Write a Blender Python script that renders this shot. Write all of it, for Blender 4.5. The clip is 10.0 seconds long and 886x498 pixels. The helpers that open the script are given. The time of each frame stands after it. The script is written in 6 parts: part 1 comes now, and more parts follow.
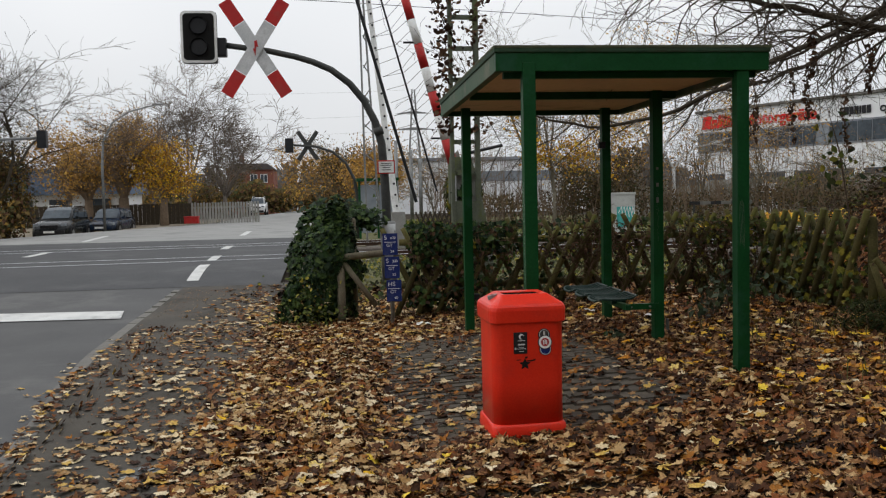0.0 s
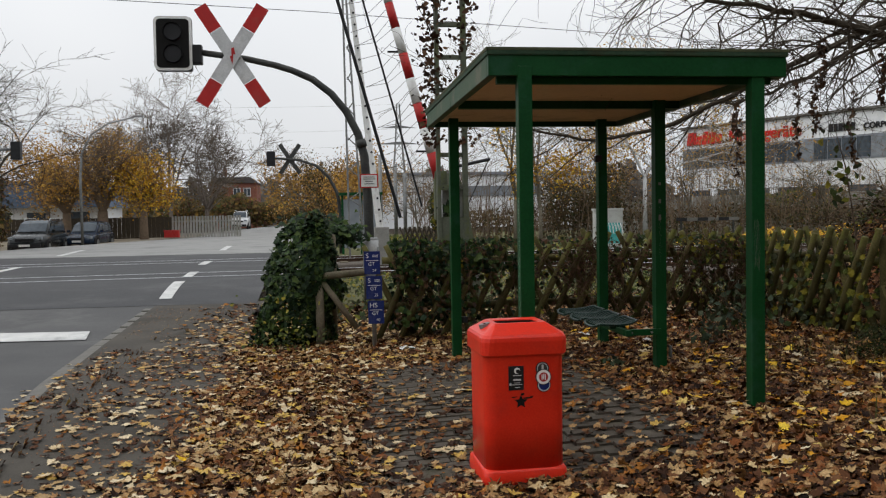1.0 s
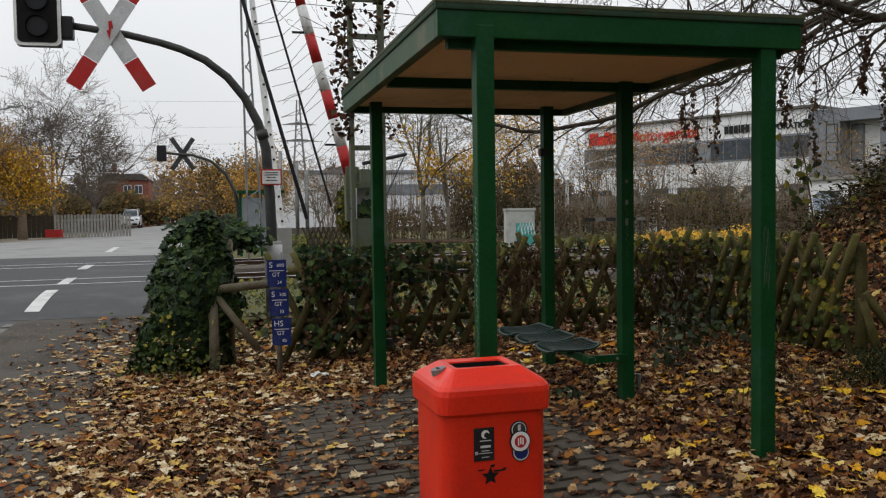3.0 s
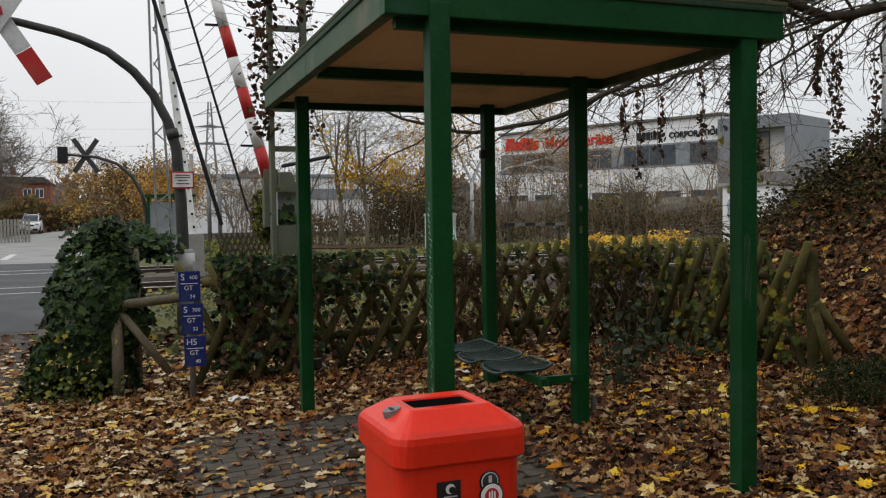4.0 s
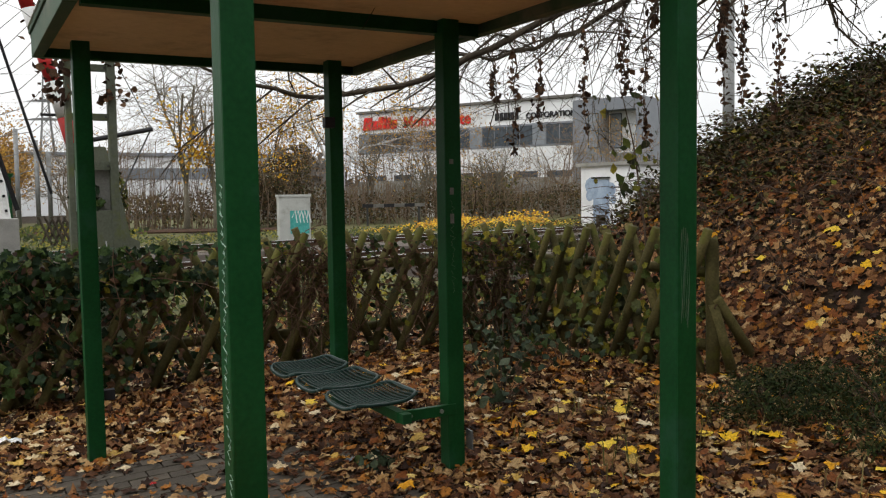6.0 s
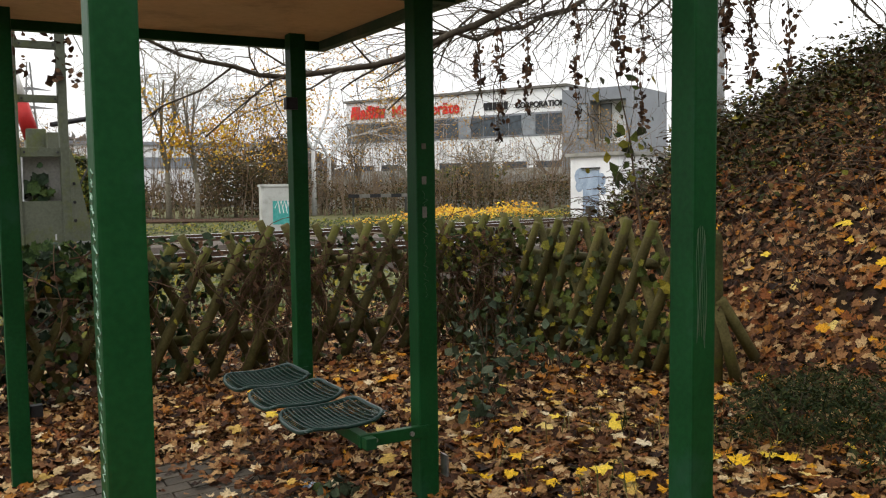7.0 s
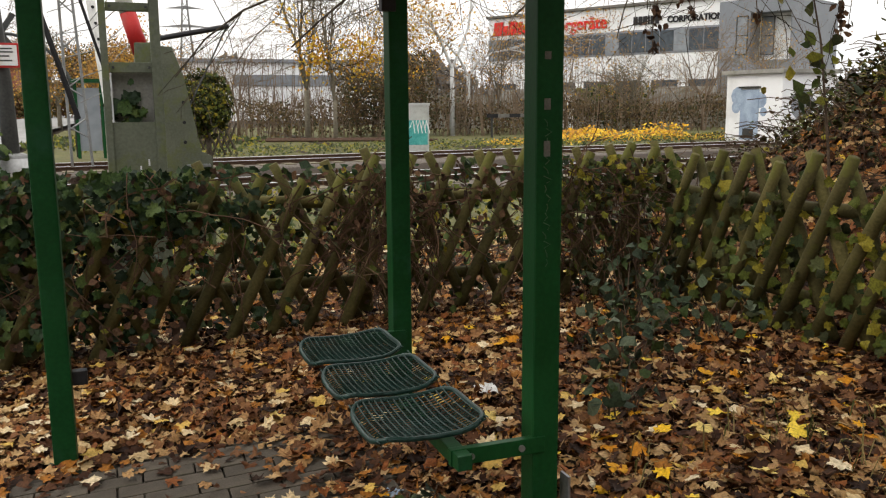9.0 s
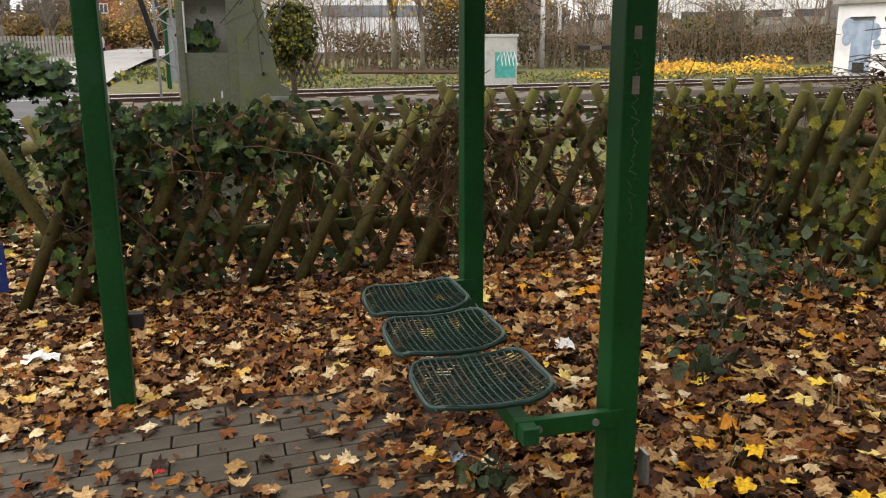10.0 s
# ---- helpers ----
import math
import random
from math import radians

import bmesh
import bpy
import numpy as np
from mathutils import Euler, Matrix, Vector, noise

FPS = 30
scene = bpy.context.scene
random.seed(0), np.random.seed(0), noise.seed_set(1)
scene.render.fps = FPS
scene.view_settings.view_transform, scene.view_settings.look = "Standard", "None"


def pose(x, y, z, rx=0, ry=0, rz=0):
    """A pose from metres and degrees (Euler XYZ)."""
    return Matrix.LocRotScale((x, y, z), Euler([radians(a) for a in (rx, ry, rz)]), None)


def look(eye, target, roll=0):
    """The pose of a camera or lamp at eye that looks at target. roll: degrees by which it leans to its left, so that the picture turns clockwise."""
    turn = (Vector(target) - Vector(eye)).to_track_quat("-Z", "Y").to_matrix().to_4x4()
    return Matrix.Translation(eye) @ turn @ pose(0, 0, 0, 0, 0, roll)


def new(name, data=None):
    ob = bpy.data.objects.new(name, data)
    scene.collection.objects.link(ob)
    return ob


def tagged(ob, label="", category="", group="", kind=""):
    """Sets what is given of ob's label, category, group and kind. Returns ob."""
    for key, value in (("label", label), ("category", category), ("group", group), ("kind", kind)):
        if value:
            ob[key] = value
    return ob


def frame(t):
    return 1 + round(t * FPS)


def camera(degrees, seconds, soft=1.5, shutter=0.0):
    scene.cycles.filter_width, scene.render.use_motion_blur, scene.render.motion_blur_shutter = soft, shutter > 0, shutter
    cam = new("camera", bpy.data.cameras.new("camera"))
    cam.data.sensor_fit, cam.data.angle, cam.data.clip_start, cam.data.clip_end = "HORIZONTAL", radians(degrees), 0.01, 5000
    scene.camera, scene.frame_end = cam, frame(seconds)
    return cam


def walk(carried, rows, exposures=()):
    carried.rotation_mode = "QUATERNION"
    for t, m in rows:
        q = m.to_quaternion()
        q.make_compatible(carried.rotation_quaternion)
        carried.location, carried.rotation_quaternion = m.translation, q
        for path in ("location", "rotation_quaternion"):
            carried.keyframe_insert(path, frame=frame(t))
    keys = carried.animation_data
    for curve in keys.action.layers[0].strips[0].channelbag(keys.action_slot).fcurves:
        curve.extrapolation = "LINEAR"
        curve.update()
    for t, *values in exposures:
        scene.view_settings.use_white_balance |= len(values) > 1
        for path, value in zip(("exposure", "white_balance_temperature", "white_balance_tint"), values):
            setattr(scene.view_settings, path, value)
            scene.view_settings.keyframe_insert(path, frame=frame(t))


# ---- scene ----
cam = camera(54.0, 10.0, 1.2)
PATH = [
    (0, (0.059, -1.124, 1.38), (0.294, 0.859, 1.266), -1.3),
    (0.5, (0.051, -0.835, 1.385), (0.311, 1.146, 1.288), -1.3),
    (1, (0.117, -0.517, 1.395), (0.389, 1.462, 1.314), -1.0),
    (1.5, (0.164, -0.189, 1.409), (0.461, 1.787, 1.325), -0.8),
    (2, (0.118, 0.175, 1.413), (0.487, 2.139, 1.329), -1.0),
    (2.5, (0.111, 0.508, 1.411), (0.543, 2.458, 1.32), -1.0),
    (2.7, (0.126, 0.665, 1.417), (0.578, 2.611, 1.327), -0.9),
    (4, (0.169, 1.543, 1.441), (0.85, 3.422, 1.362), -0.8),
    (4.5, (0.322, 1.903, 1.459), (1.07, 3.756, 1.381), -0.6),
    (5, (0.43, 2.227, 1.476), (1.274, 4.038, 1.381), -0.6),
    (5.5, (0.563, 2.503, 1.46), (1.486, 4.274, 1.347), -0.8),
    (6, (0.779, 2.778, 1.462), (1.751, 4.521, 1.333), -0.9),
    (6.2, (0.808, 2.862, 1.479), (1.809, 4.588, 1.343), -0.1),
    (7.3, (1.271, 3.388, 1.453), (2.257, 5.12, 1.291), -0.9),
    (7.5, (1.337, 3.465, 1.479), (2.297, 5.211, 1.306), -0.3),
    (8, (1.489, 3.705, 1.467), (2.367, 5.49, 1.256), -0.3),
    (8.5, (1.594, 3.961, 1.481), (2.394, 5.774, 1.214), -0.5),
    (9, (1.702, 4.154, 1.475), (2.394, 6.001, 1.144), -0.4),
    (9.5, (1.83, 4.35, 1.466), (2.394, 6.227, 1.067), -0.0),
    (10, (1.856, 4.427, 1.466), (2.35, 6.305, 0.988), -0.3),
]
walk(cam, [(t, look(eye, target, roll)) for t, eye, target, roll in PATH], [(0, -0.12, 6850, 10), (2.5, -0.14, 6850, 10), (4.5, -0.08, 6950, 10), (5.5, 0.15, 7000, 10), (6, 0.27, 7050, 10), (7.5, 0.66, 7150, 10), (8.5, 0.60, 7300, 11), (9.5, 0.64, 7450, 12), (10, 0.94, 7500, 13)])

# ---- light ----
world = bpy.data.worlds.new("overcast")
scene.world = world
world.use_nodes = True
_n, _l = world.node_tree.nodes, world.node_tree.links
_bg = _n["Background"]
_sky = _n.new("ShaderNodeTexSky")
_sky.sky_type, _sky.sun_disc, _sky.sun_elevation, _sky.sun_rotation = "NISHITA", False, radians(45), radians(-80)
_sky.dust_density = 4.0
_hs = _n.new("ShaderNodeHueSaturation")
_hs.inputs["Saturation"].default_value, _hs.inputs["Value"].default_value = 0.25, 0.07
_cl = _n.new("ShaderNodeTexNoise")
_cl.inputs["Scale"].default_value, _cl.inputs["Detail"].default_value = 1.6, 3
_cr = _n.new("ShaderNodeValToRGB")
_cr.color_ramp.elements[0].color, _cr.color_ramp.elements[1].color = (0.70, 0.755, 0.83, 1), (0.86, 0.90, 0.965, 1)
_cr.color_ramp.elements[0].position, _cr.color_ramp.elements[1].position = 0.35, 0.7
_mx = _n.new("ShaderNodeMix")
_mx.data_type = "RGBA"
_mx.inputs[0].default_value = 0.88
_l.new(_sky.outputs[0], _hs.inputs["Color"])
_l.new(_cl.outputs[0], _cr.inputs[0])
_l.new(_hs.outputs[0], _mx.inputs[6])
_l.new(_cr.outputs[0], _mx.inputs[7])
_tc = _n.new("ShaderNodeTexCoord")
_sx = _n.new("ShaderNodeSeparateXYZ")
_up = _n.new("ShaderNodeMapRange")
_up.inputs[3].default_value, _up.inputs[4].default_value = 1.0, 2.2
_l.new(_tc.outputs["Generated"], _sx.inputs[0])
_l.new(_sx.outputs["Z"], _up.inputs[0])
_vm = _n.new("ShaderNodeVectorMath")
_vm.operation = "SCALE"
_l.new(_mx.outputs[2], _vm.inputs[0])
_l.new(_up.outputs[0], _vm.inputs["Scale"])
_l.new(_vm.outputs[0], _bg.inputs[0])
_bg.inputs[1].default_value = 1.0
sun = new("sun", bpy.data.lights.new("sun", "SUN"))
sun.data.energy, sun.data.angle, sun.data.color = 0.5, radians(30), (1.0, 0.97, 0.93)
sun.matrix_world = look((-15, 9, 18), (2, 6, 0))
scene.view_settings.exposure = 0.0


# ---- materials ----
def mat(name, a, b, scale=6.0, fine=70.0, rough=0.6, metal=0.0, bump=0.25, rnd="", spread=0.25, stain=None, stain_scale=1.5, stain_amt=0.5, coat=0.0, spec=0.2):
    """Two-scale noise between colours a and b, bump, and a stain; rnd: island or object varies it piece by piece."""
    m = bpy.data.materials.new(name)
    m.use_nodes = True
    n, l = m.node_tree.nodes, m.node_tree.links
    p = n["Principled BSDF"]
    co = n.new("ShaderNodeTexCoord")
    big, small = n.new("ShaderNodeTexNoise"), n.new("ShaderNodeTexNoise")
    for t, s, d in ((big, scale, 5), (small, fine, 3)):
        t.inputs["Scale"].default_value, t.inputs["Detail"].default_value = s, d
        l.new(co.outputs["Object"], t.inputs["Vector"])
    add = n.new("ShaderNodeMath")
    add.operation = "MULTIPLY_ADD"
    add.inputs[1].default_value, add.inputs[2].default_value = 0.45, 0.0
    l.new(small.outputs[0], add.inputs[0])
    mad = n.new("ShaderNodeMath")
    mad.operation = "MULTIPLY_ADD"
    mad.inputs[1].default_value = 0.55
    l.new(big.outputs[0], mad.inputs[0])
    l.new(add.outputs[0], mad.inputs[2])
    ramp = n.new("ShaderNodeValToRGB")
    ramp.color_ramp.elements[0].position, ramp.color_ramp.elements[1].position = 0.36, 0.64
    ramp.color_ramp.elements[0].color, ramp.color_ramp.elements[1].color = (*a, 1), (*b, 1)
    l.new(mad.outputs[0], ramp.inputs[0])
    colour = ramp.outputs[0]
    if rnd:
        src = n.new("ShaderNodeNewGeometry").outputs["Random Per Island"] if rnd == "island" else n.new("ShaderNodeObjectInfo").outputs["Random"]
        hsv = n.new("ShaderNodeHueSaturation")
        mr = n.new("ShaderNodeMapRange")
        mr.inputs[3].default_value, mr.inputs[4].default_value = 1 - spread, 1 + spread
        l.new(src, mr.inputs[0])
        l.new(mr.outputs[0], hsv.inputs["Value"])
        l.new(colour, hsv.inputs["Color"])
        colour = hsv.outputs[0]
    if stain:
        sn = n.new("ShaderNodeTexNoise")
        sn.inputs["Scale"].default_value, sn.inputs["Detail"].default_value, sn.inputs["Roughness"].default_value = stain_scale, 6, 0.7
        l.new(co.outputs["Object"], sn.inputs["Vector"])
        sr = n.new("ShaderNodeMapRange")
        sr.inputs[1].default_value, sr.inputs[2].default_value, sr.inputs[4].default_value = 0.52, 0.66, stain_amt
        l.new(sn.outputs[0], sr.inputs[0])
        mx = n.new("ShaderNodeMix")
        mx.data_type = "RGBA"
        l.new(sr.outputs[0], mx.inputs[0])
        l.new(colour, mx.inputs[6])
        mx.inputs[7].default_value = (*stain, 1)
        colour = mx.outputs[2]
    l.new(colour, p.inputs["Base Color"])
    p.inputs["Metallic"].default_value = metal
    p.inputs["Coat Weight"].default_value = coat
    p.inputs["Specular IOR Level"].default_value = spec
    rr = n.new("ShaderNodeMapRange")
    rr.inputs[3].default_value, rr.inputs[4].default_value = max(rough - 0.12, 0.03), min(rough + 0.12, 1)
    l.new(mad.outputs[0], rr.inputs[0])
    l.new(rr.outputs[0], p.inputs["Roughness"])
    if bump:
        bp = n.new("ShaderNodeBump")
        bp.inputs["Strength"].default_value, bp.inputs["Distance"].default_value = bump, 0.01
        l.new(mad.outputs[0], bp.inputs["Height"])
        l.new(bp.outputs[0], p.inputs["Normal"])
    return m


def palette(name, colours, rough=0.7, fine=90.0, gloss=0.08):
    """Leaves: each island takes a colour of its own from a list, with mottling."""
    m = bpy.data.materials.new(name)
    m.use_nodes = True
    n, l = m.node_tree.nodes, m.node_tree.links
    p = n["Principled BSDF"]
    geo = n.new("ShaderNodeNewGeometry")
    ramp = n.new("ShaderNodeValToRGB")
    ramp.color_ramp.interpolation = "CONSTANT"
    while len(ramp.color_ramp.elements) < len(colours):
        ramp.color_ramp.elements.new(0.5)
    for i, c in enumerate(colours):
        ramp.color_ramp.elements[i].position = i / len(colours)
        ramp.color_ramp.elements[i].color = (*c, 1)
    l.new(geo.outputs["Random Per Island"], ramp.inputs[0])
    co, tx = n.new("ShaderNodeTexCoord"), n.new("ShaderNodeTexNoise")
    tx.inputs["Scale"].default_value, tx.inputs["Detail"].default_value = fine, 3
    l.new(co.outputs["Object"], tx.inputs["Vector"])
    mr = n.new("ShaderNodeMapRange")
    mr.inputs[1].default_value, mr.inputs[2].default_value, mr.inputs[3].default_value, mr.inputs[4].default_value = 0.3, 0.7, 0.6, 1.3
    l.new(tx.outputs[0], mr.inputs[0])
    hsv = n.new("ShaderNodeHueSaturation")
    l.new(mr.outputs[0], hsv.inputs["Value"])
    l.new(ramp.outputs[0], hsv.inputs["Color"])
    l.new(hsv.outputs[0], p.inputs["Base Color"])
    p.inputs["Roughness"].default_value = rough
    p.inputs["Specular IOR Level"].default_value = gloss
    return m


GREEN = mat("green_paint", (0.0025, 0.040, 0.010), (0.005, 0.060, 0.016), 4, 60, 0.45, 0, 0.12, stain=(0.016, 0.066, 0.036), stain_scale=2.6, stain_amt=0.75, spec=0.16)
GREEN_OLD = mat("weathered_green_paint", (0.030, 0.075, 0.040), (0.075, 0.105, 0.065), 3, 50, 0.6, 0, 0.2, stain=(0.13, 0.13, 0.09), stain_scale=2.5, stain_amt=0.8)
GREEN_EDGE = mat("dirty_green_edge", (0.016, 0.042, 0.022), (0.035, 0.065, 0.038), 5, 50, 0.7, 0, 0.3, stain=(0.030, 0.036, 0.018), stain_scale=2.5, stain_amt=0.9)
SOFFIT = mat("weathered_plywood", (0.56, 0.41, 0.26), (0.66, 0.50, 0.33), 1.5, 25, 0.75, 0, 0.1, stain=(0.17, 0.11, 0.07), stain_scale=1.0)
ROOFTOP = mat("mossy_bitumen", (0.04, 0.045, 0.03), (0.09, 0.10, 0.05), 5, 80, 0.9)
RED = mat("red_plastic", (0.62, 0.022, 0.010), (0.72, 0.035, 0.014), 3, 90, 0.36, 0, 0.06, stain=(0.45, 0.03, 0.02), stain_scale=4, stain_amt=0.35, coat=0.1)
BLACK = mat("black_plastic", (0.012, 0.012, 0.013), (0.022, 0.022, 0.024), 8, 90, 0.45)
INSIDE = mat("dark_hollow", (0.006, 0.006, 0.006), (0.012, 0.011, 0.010), 8, 90, 0.9)
WHITE = mat("white_paint", (0.62, 0.62, 0.60), (0.78, 0.78, 0.76), 5, 60, 0.5, 0, 0.1, stain=(0.42, 0.40, 0.36), stain_scale=4, stain_amt=0.5)
SIGNRED = mat("red_sign_film", (0.36, 0.018, 0.018), (0.46, 0.028, 0.025), 6, 60, 0.45, 0, 0.05, stain=(0.3, 0.06, 0.05), stain_scale=5)
SIGNGREY = mat("grey_white_sign_film", (0.42, 0.43, 0.43), (0.58, 0.58, 0.58), 6, 60, 0.5, 0, 0.05, stain=(0.30, 0.30, 0.28), stain_scale=5)
STEEL = mat("galvanised_steel", (0.16, 0.165, 0.165), (0.27, 0.275, 0.27), 7, 60, 0.5, 0.6, 0.15, stain=(0.12, 0.09, 0.06), stain_scale=3, stain_amt=0.4)
DARKSTEEL = mat("dark_steel", (0.035, 0.037, 0.036), (0.07, 0.07, 0.065), 7, 60, 0.5, 0.4, 0.15)
OLIVE = mat("olive_grey_paint", (0.075, 0.085, 0.06), (0.12, 0.13, 0.095), 3, 50, 0.65, 0, 0.2, stain=(0.10, 0.12, 0.02), stain_scale=2.2, stain_amt=0.7)
SEATWIRE = mat("dark_green_coated_wire", (0.006, 0.022, 0.018), (0.013, 0.042, 0.034), 6, 90, 0.35, 0.1, 0.05, coat=0.08)
BLUE = mat("blue_enamel", (0.008, 0.016, 0.095), (0.012, 0.026, 0.14), 8, 60, 0.4, 0, 0.05, stain=(0.05, 0.06, 0.12), stain_scale=7)
WOOD = mat("mossy_round_wood", (0.050, 0.044, 0.013), (0.110, 0.092, 0.034), 7, 60, 0.85, 0, 0.5, rnd="object", spread=0.3, stain=(0.082, 0.088, 0.012), stain_scale=3, stain_amt=0.95)
OLDWOOD = mat("grey_weathered_wood", (0.09, 0.075, 0.05), (0.18, 0.15, 0.105), 7, 60, 0.85, 0, 0.5, stain=(0.11, 0.12, 0.05), stain_scale=4)
BARK = mat("bark", (0.030, 0.024, 0.017), (0.075, 0.060, 0.042), 12, 60, 0.9, 0, 0.5)
BARKPALE = mat("pale_bark", (0.10, 0.088, 0.066), (0.20, 0.175, 0.13), 10, 60, 0.9, 0, 0.4)
VINE = mat("brown_vine_bark", (0.040, 0.022, 0.013), (0.115, 0.066, 0.038), 10, 60, 0.9, 0, 0.2)
SCRUBBARK = mat("brown_scrub_bark", (0.12, 0.088, 0.06), (0.21, 0.15, 0.105), 10, 60, 0.9, 0, 0.2)
CHALK = mat("chipped_pale_paint", (0.14, 0.24, 0.18), (0.32, 0.42, 0.35), 30, 90, 0.7, 0, 0.1)
TWIGS = mat("dry_twigs", (0.055, 0.036, 0.024), (0.12, 0.085, 0.058), 10, 60, 0.9, 0, 0.2)
TWIGSGREY = mat("grey_twigs", (0.10, 0.082, 0.068), (0.17, 0.14, 0.115), 10, 60, 0.9, 0, 0.2)
SOIL = mat("leaf_mould_soil", (0.012, 0.007, 0.004), (0.034, 0.020, 0.010), 7, 55, 0.95, 0, 0.8, stain=(0.055, 0.045, 0.016), stain_scale=0.8)
ASPHALT = mat("worn_asphalt", (0.062, 0.062, 0.063), (0.098, 0.097, 0.097), 0.9, 160, 0.8, 0, 0.35, stain=(0.16, 0.155, 0.15), stain_scale=0.5, stain_amt=0.45)
DARKASPHALT = mat("dark_crossing_asphalt", (0.030, 0.031, 0.033), (0.055, 0.055, 0.058), 1.2, 160, 0.7, 0, 0.35, stain=(0.09, 0.09, 0.09), stain_scale=0.6)
LIGHTASPHALT = mat("pale_asphalt", (0.21, 0.21, 0.205), (0.28, 0.277, 0.265), 0.9, 160, 0.85, 0, 0.3, stain=(0.11, 0.11, 0.11), stain_scale=0.5)
PAVING = mat("grey_concrete_paving", (0.040, 0.035, 0.029), (0.078, 0.069, 0.056), 1.6, 90, 0.8, 0, 0.4, stain=(0.026, 0.022, 0.015), stain_scale=0.9, stain_amt=0.85)
PAVER = mat("concrete_paver", (0.053, 0.044, 0.034), (0.096, 0.080, 0.062), 9, 140, 0.8, 0, 0.4, rnd="object", spread=0.22, stain=(0.045, 0.05, 0.025), stain_scale=3)
PAVERS = mat("concrete_pavers_joined", (0.053, 0.044, 0.034), (0.096, 0.080, 0.062), 9, 140, 0.8, 0, 0.4, rnd="island", spread=0.22, stain=(0.045, 0.05, 0.025), stain_scale=3)
JOINT = mat("silted_joints", (0.028, 0.023, 0.017), (0.055, 0.046, 0.034), 6, 90, 0.95, 0, 0.4, stain=(0.030, 0.034, 0.014), stain_scale=2)
KERB = mat("kerb_concrete", (0.115, 0.11, 0.10), (0.18, 0.17, 0.155), 5, 120, 0.85, 0, 0.4, stain=(0.06, 0.06, 0.035), stain_scale=2)
MARKING = mat("road_marking", (0.42, 0.42, 0.41), (0.60, 0.60, 0.58), 4, 90, 0.7, 0, 0.2, stain=(0.2, 0.2, 0.2), stain_scale=3, stain_amt=0.7)
BALLAST = mat("track_ballast", (0.055, 0.045, 0.038), (0.14, 0.118, 0.10), 22, 90, 0.95, 0, 1.0, stain=(0.05, 0.055, 0.025), stain_scale=0.6)
RAIL = mat("rusty_rail", (0.055, 0.032, 0.022), (0.10, 0.06, 0.04), 10, 70, 0.7, 0.3, 0.2)
RAILTOP = mat("polished_rail_head", (0.42, 0.43, 0.45), (0.56, 0.57, 0.58), 6, 90, 0.3, 0.9, 0.05)
GRASSY = mat("rough_grass_ground", (0.055, 0.062, 0.020), (0.13, 0.12, 0.05), 3, 70, 0.95, 0, 0.8, stain=(0.10, 0.075, 0.035), stain_scale=0.7, stain_amt=0.7)
SAND = mat("sandy_verge", (0.16, 0.135, 0.10), (0.25, 0.215, 0.16), 1.5, 70, 0.95, 0, 0.4, stain=(0.10, 0.09, 0.05), stain_scale=0.5)
PLASTER = mat("white_render", (0.70, 0.71, 0.72), (0.80, 0.81, 0.82), 0.6, 30, 0.85, 0, 0.05, stain=(0.44, 0.44, 0.44), stain_scale=0.35, stain_amt=0.5)
SLATE = mat("grey_cladding", (0.17, 0.185, 0.205), (0.23, 0.245, 0.27), 1.0, 30, 0.5, 0.1, 0.05)
GLASS = mat("dark_window_glass", (0.035, 0.045, 0.055), (0.075, 0.09, 0.105), 0.5, 3, 0.12, 0, 0.0)
PALEGLASS = mat("pale_window_glass", (0.16, 0.18, 0.20), (0.25, 0.27, 0.29), 0.5, 3, 0.15, 0, 0.0)
LETTERRED = mat("red_sign_letters", (0.58, 0.018, 0.016), (0.68, 0.026, 0.022), 2, 40, 0.45, 0, 0.0)
LETTERBLACK = mat("black_sign_letters", (0.012, 0.012, 0.014), (0.025, 0.025, 0.028), 2, 40, 0.45, 0, 0.0)
BRICK = mat("red_brickwork", (0.17, 0.062, 0.042), (0.25, 0.10, 0.07), 3, 25, 0.9, 0, 0.1)
TILES = mat("dark_roof_tiles", (0.055, 0.05, 0.05), (0.10, 0.085, 0.08), 3, 25, 0.8)
CABINET = mat("grey_cabinet_plastic", (0.36, 0.37, 0.34), (0.46, 0.47, 0.44), 3, 40, 0.6, 0, 0.05, stain=(0.2, 0.2, 0.16), stain_scale=2)
TEAL = mat("teal_spray_paint", (0.02, 0.24, 0.22), (0.10, 0.42, 0.38), 7, 40, 0.6, 0, 0.0)
PALEBLUE = mat("pale_blue_spray_paint", (0.20, 0.27, 0.36), (0.36, 0.44, 0.54), 3, 30, 0.65, 0, 0.0, stain=(0.14, 0.18, 0.25), stain_scale=2)
CONCRETE = mat("mossy_concrete", (0.20, 0.195, 0.18), (0.32, 0.31, 0.28), 3, 50, 0.85, 0, 0.2, stain=(0.12, 0.13, 0.06), stain_scale=2)
CARDARK = mat("dark_grey_car_paint", (0.008, 0.010, 0.011), (0.013, 0.016, 0.017), 2, 30, 0.25, 0.0, 0.0, coat=0.25)
CARBLUE = mat("dark_blue_car_paint", (0.007, 0.015, 0.030), (0.011, 0.022, 0.042), 2, 30, 0.25, 0.0, 0.0, coat=0.25)
PALECAR = mat("white_car_paint", (0.6, 0.6, 0.6), (0.7, 0.7, 0.7), 2, 30, 0.3, 0.0, 0.0, coat=0.6)
ROOFBLUE = mat("blue_grey_metal_roof", (0.07, 0.10, 0.15), (0.12, 0.16, 0.22), 1.5, 20, 0.55, 0.2, 0.1)
# distance haze is mixed into this grey-brown tree colour
HAZE = mat("haze_tinted_trees", (0.12, 0.11, 0.10), (0.20, 0.18, 0.16), 0.25, 2, 1.0, 0, 0.0)
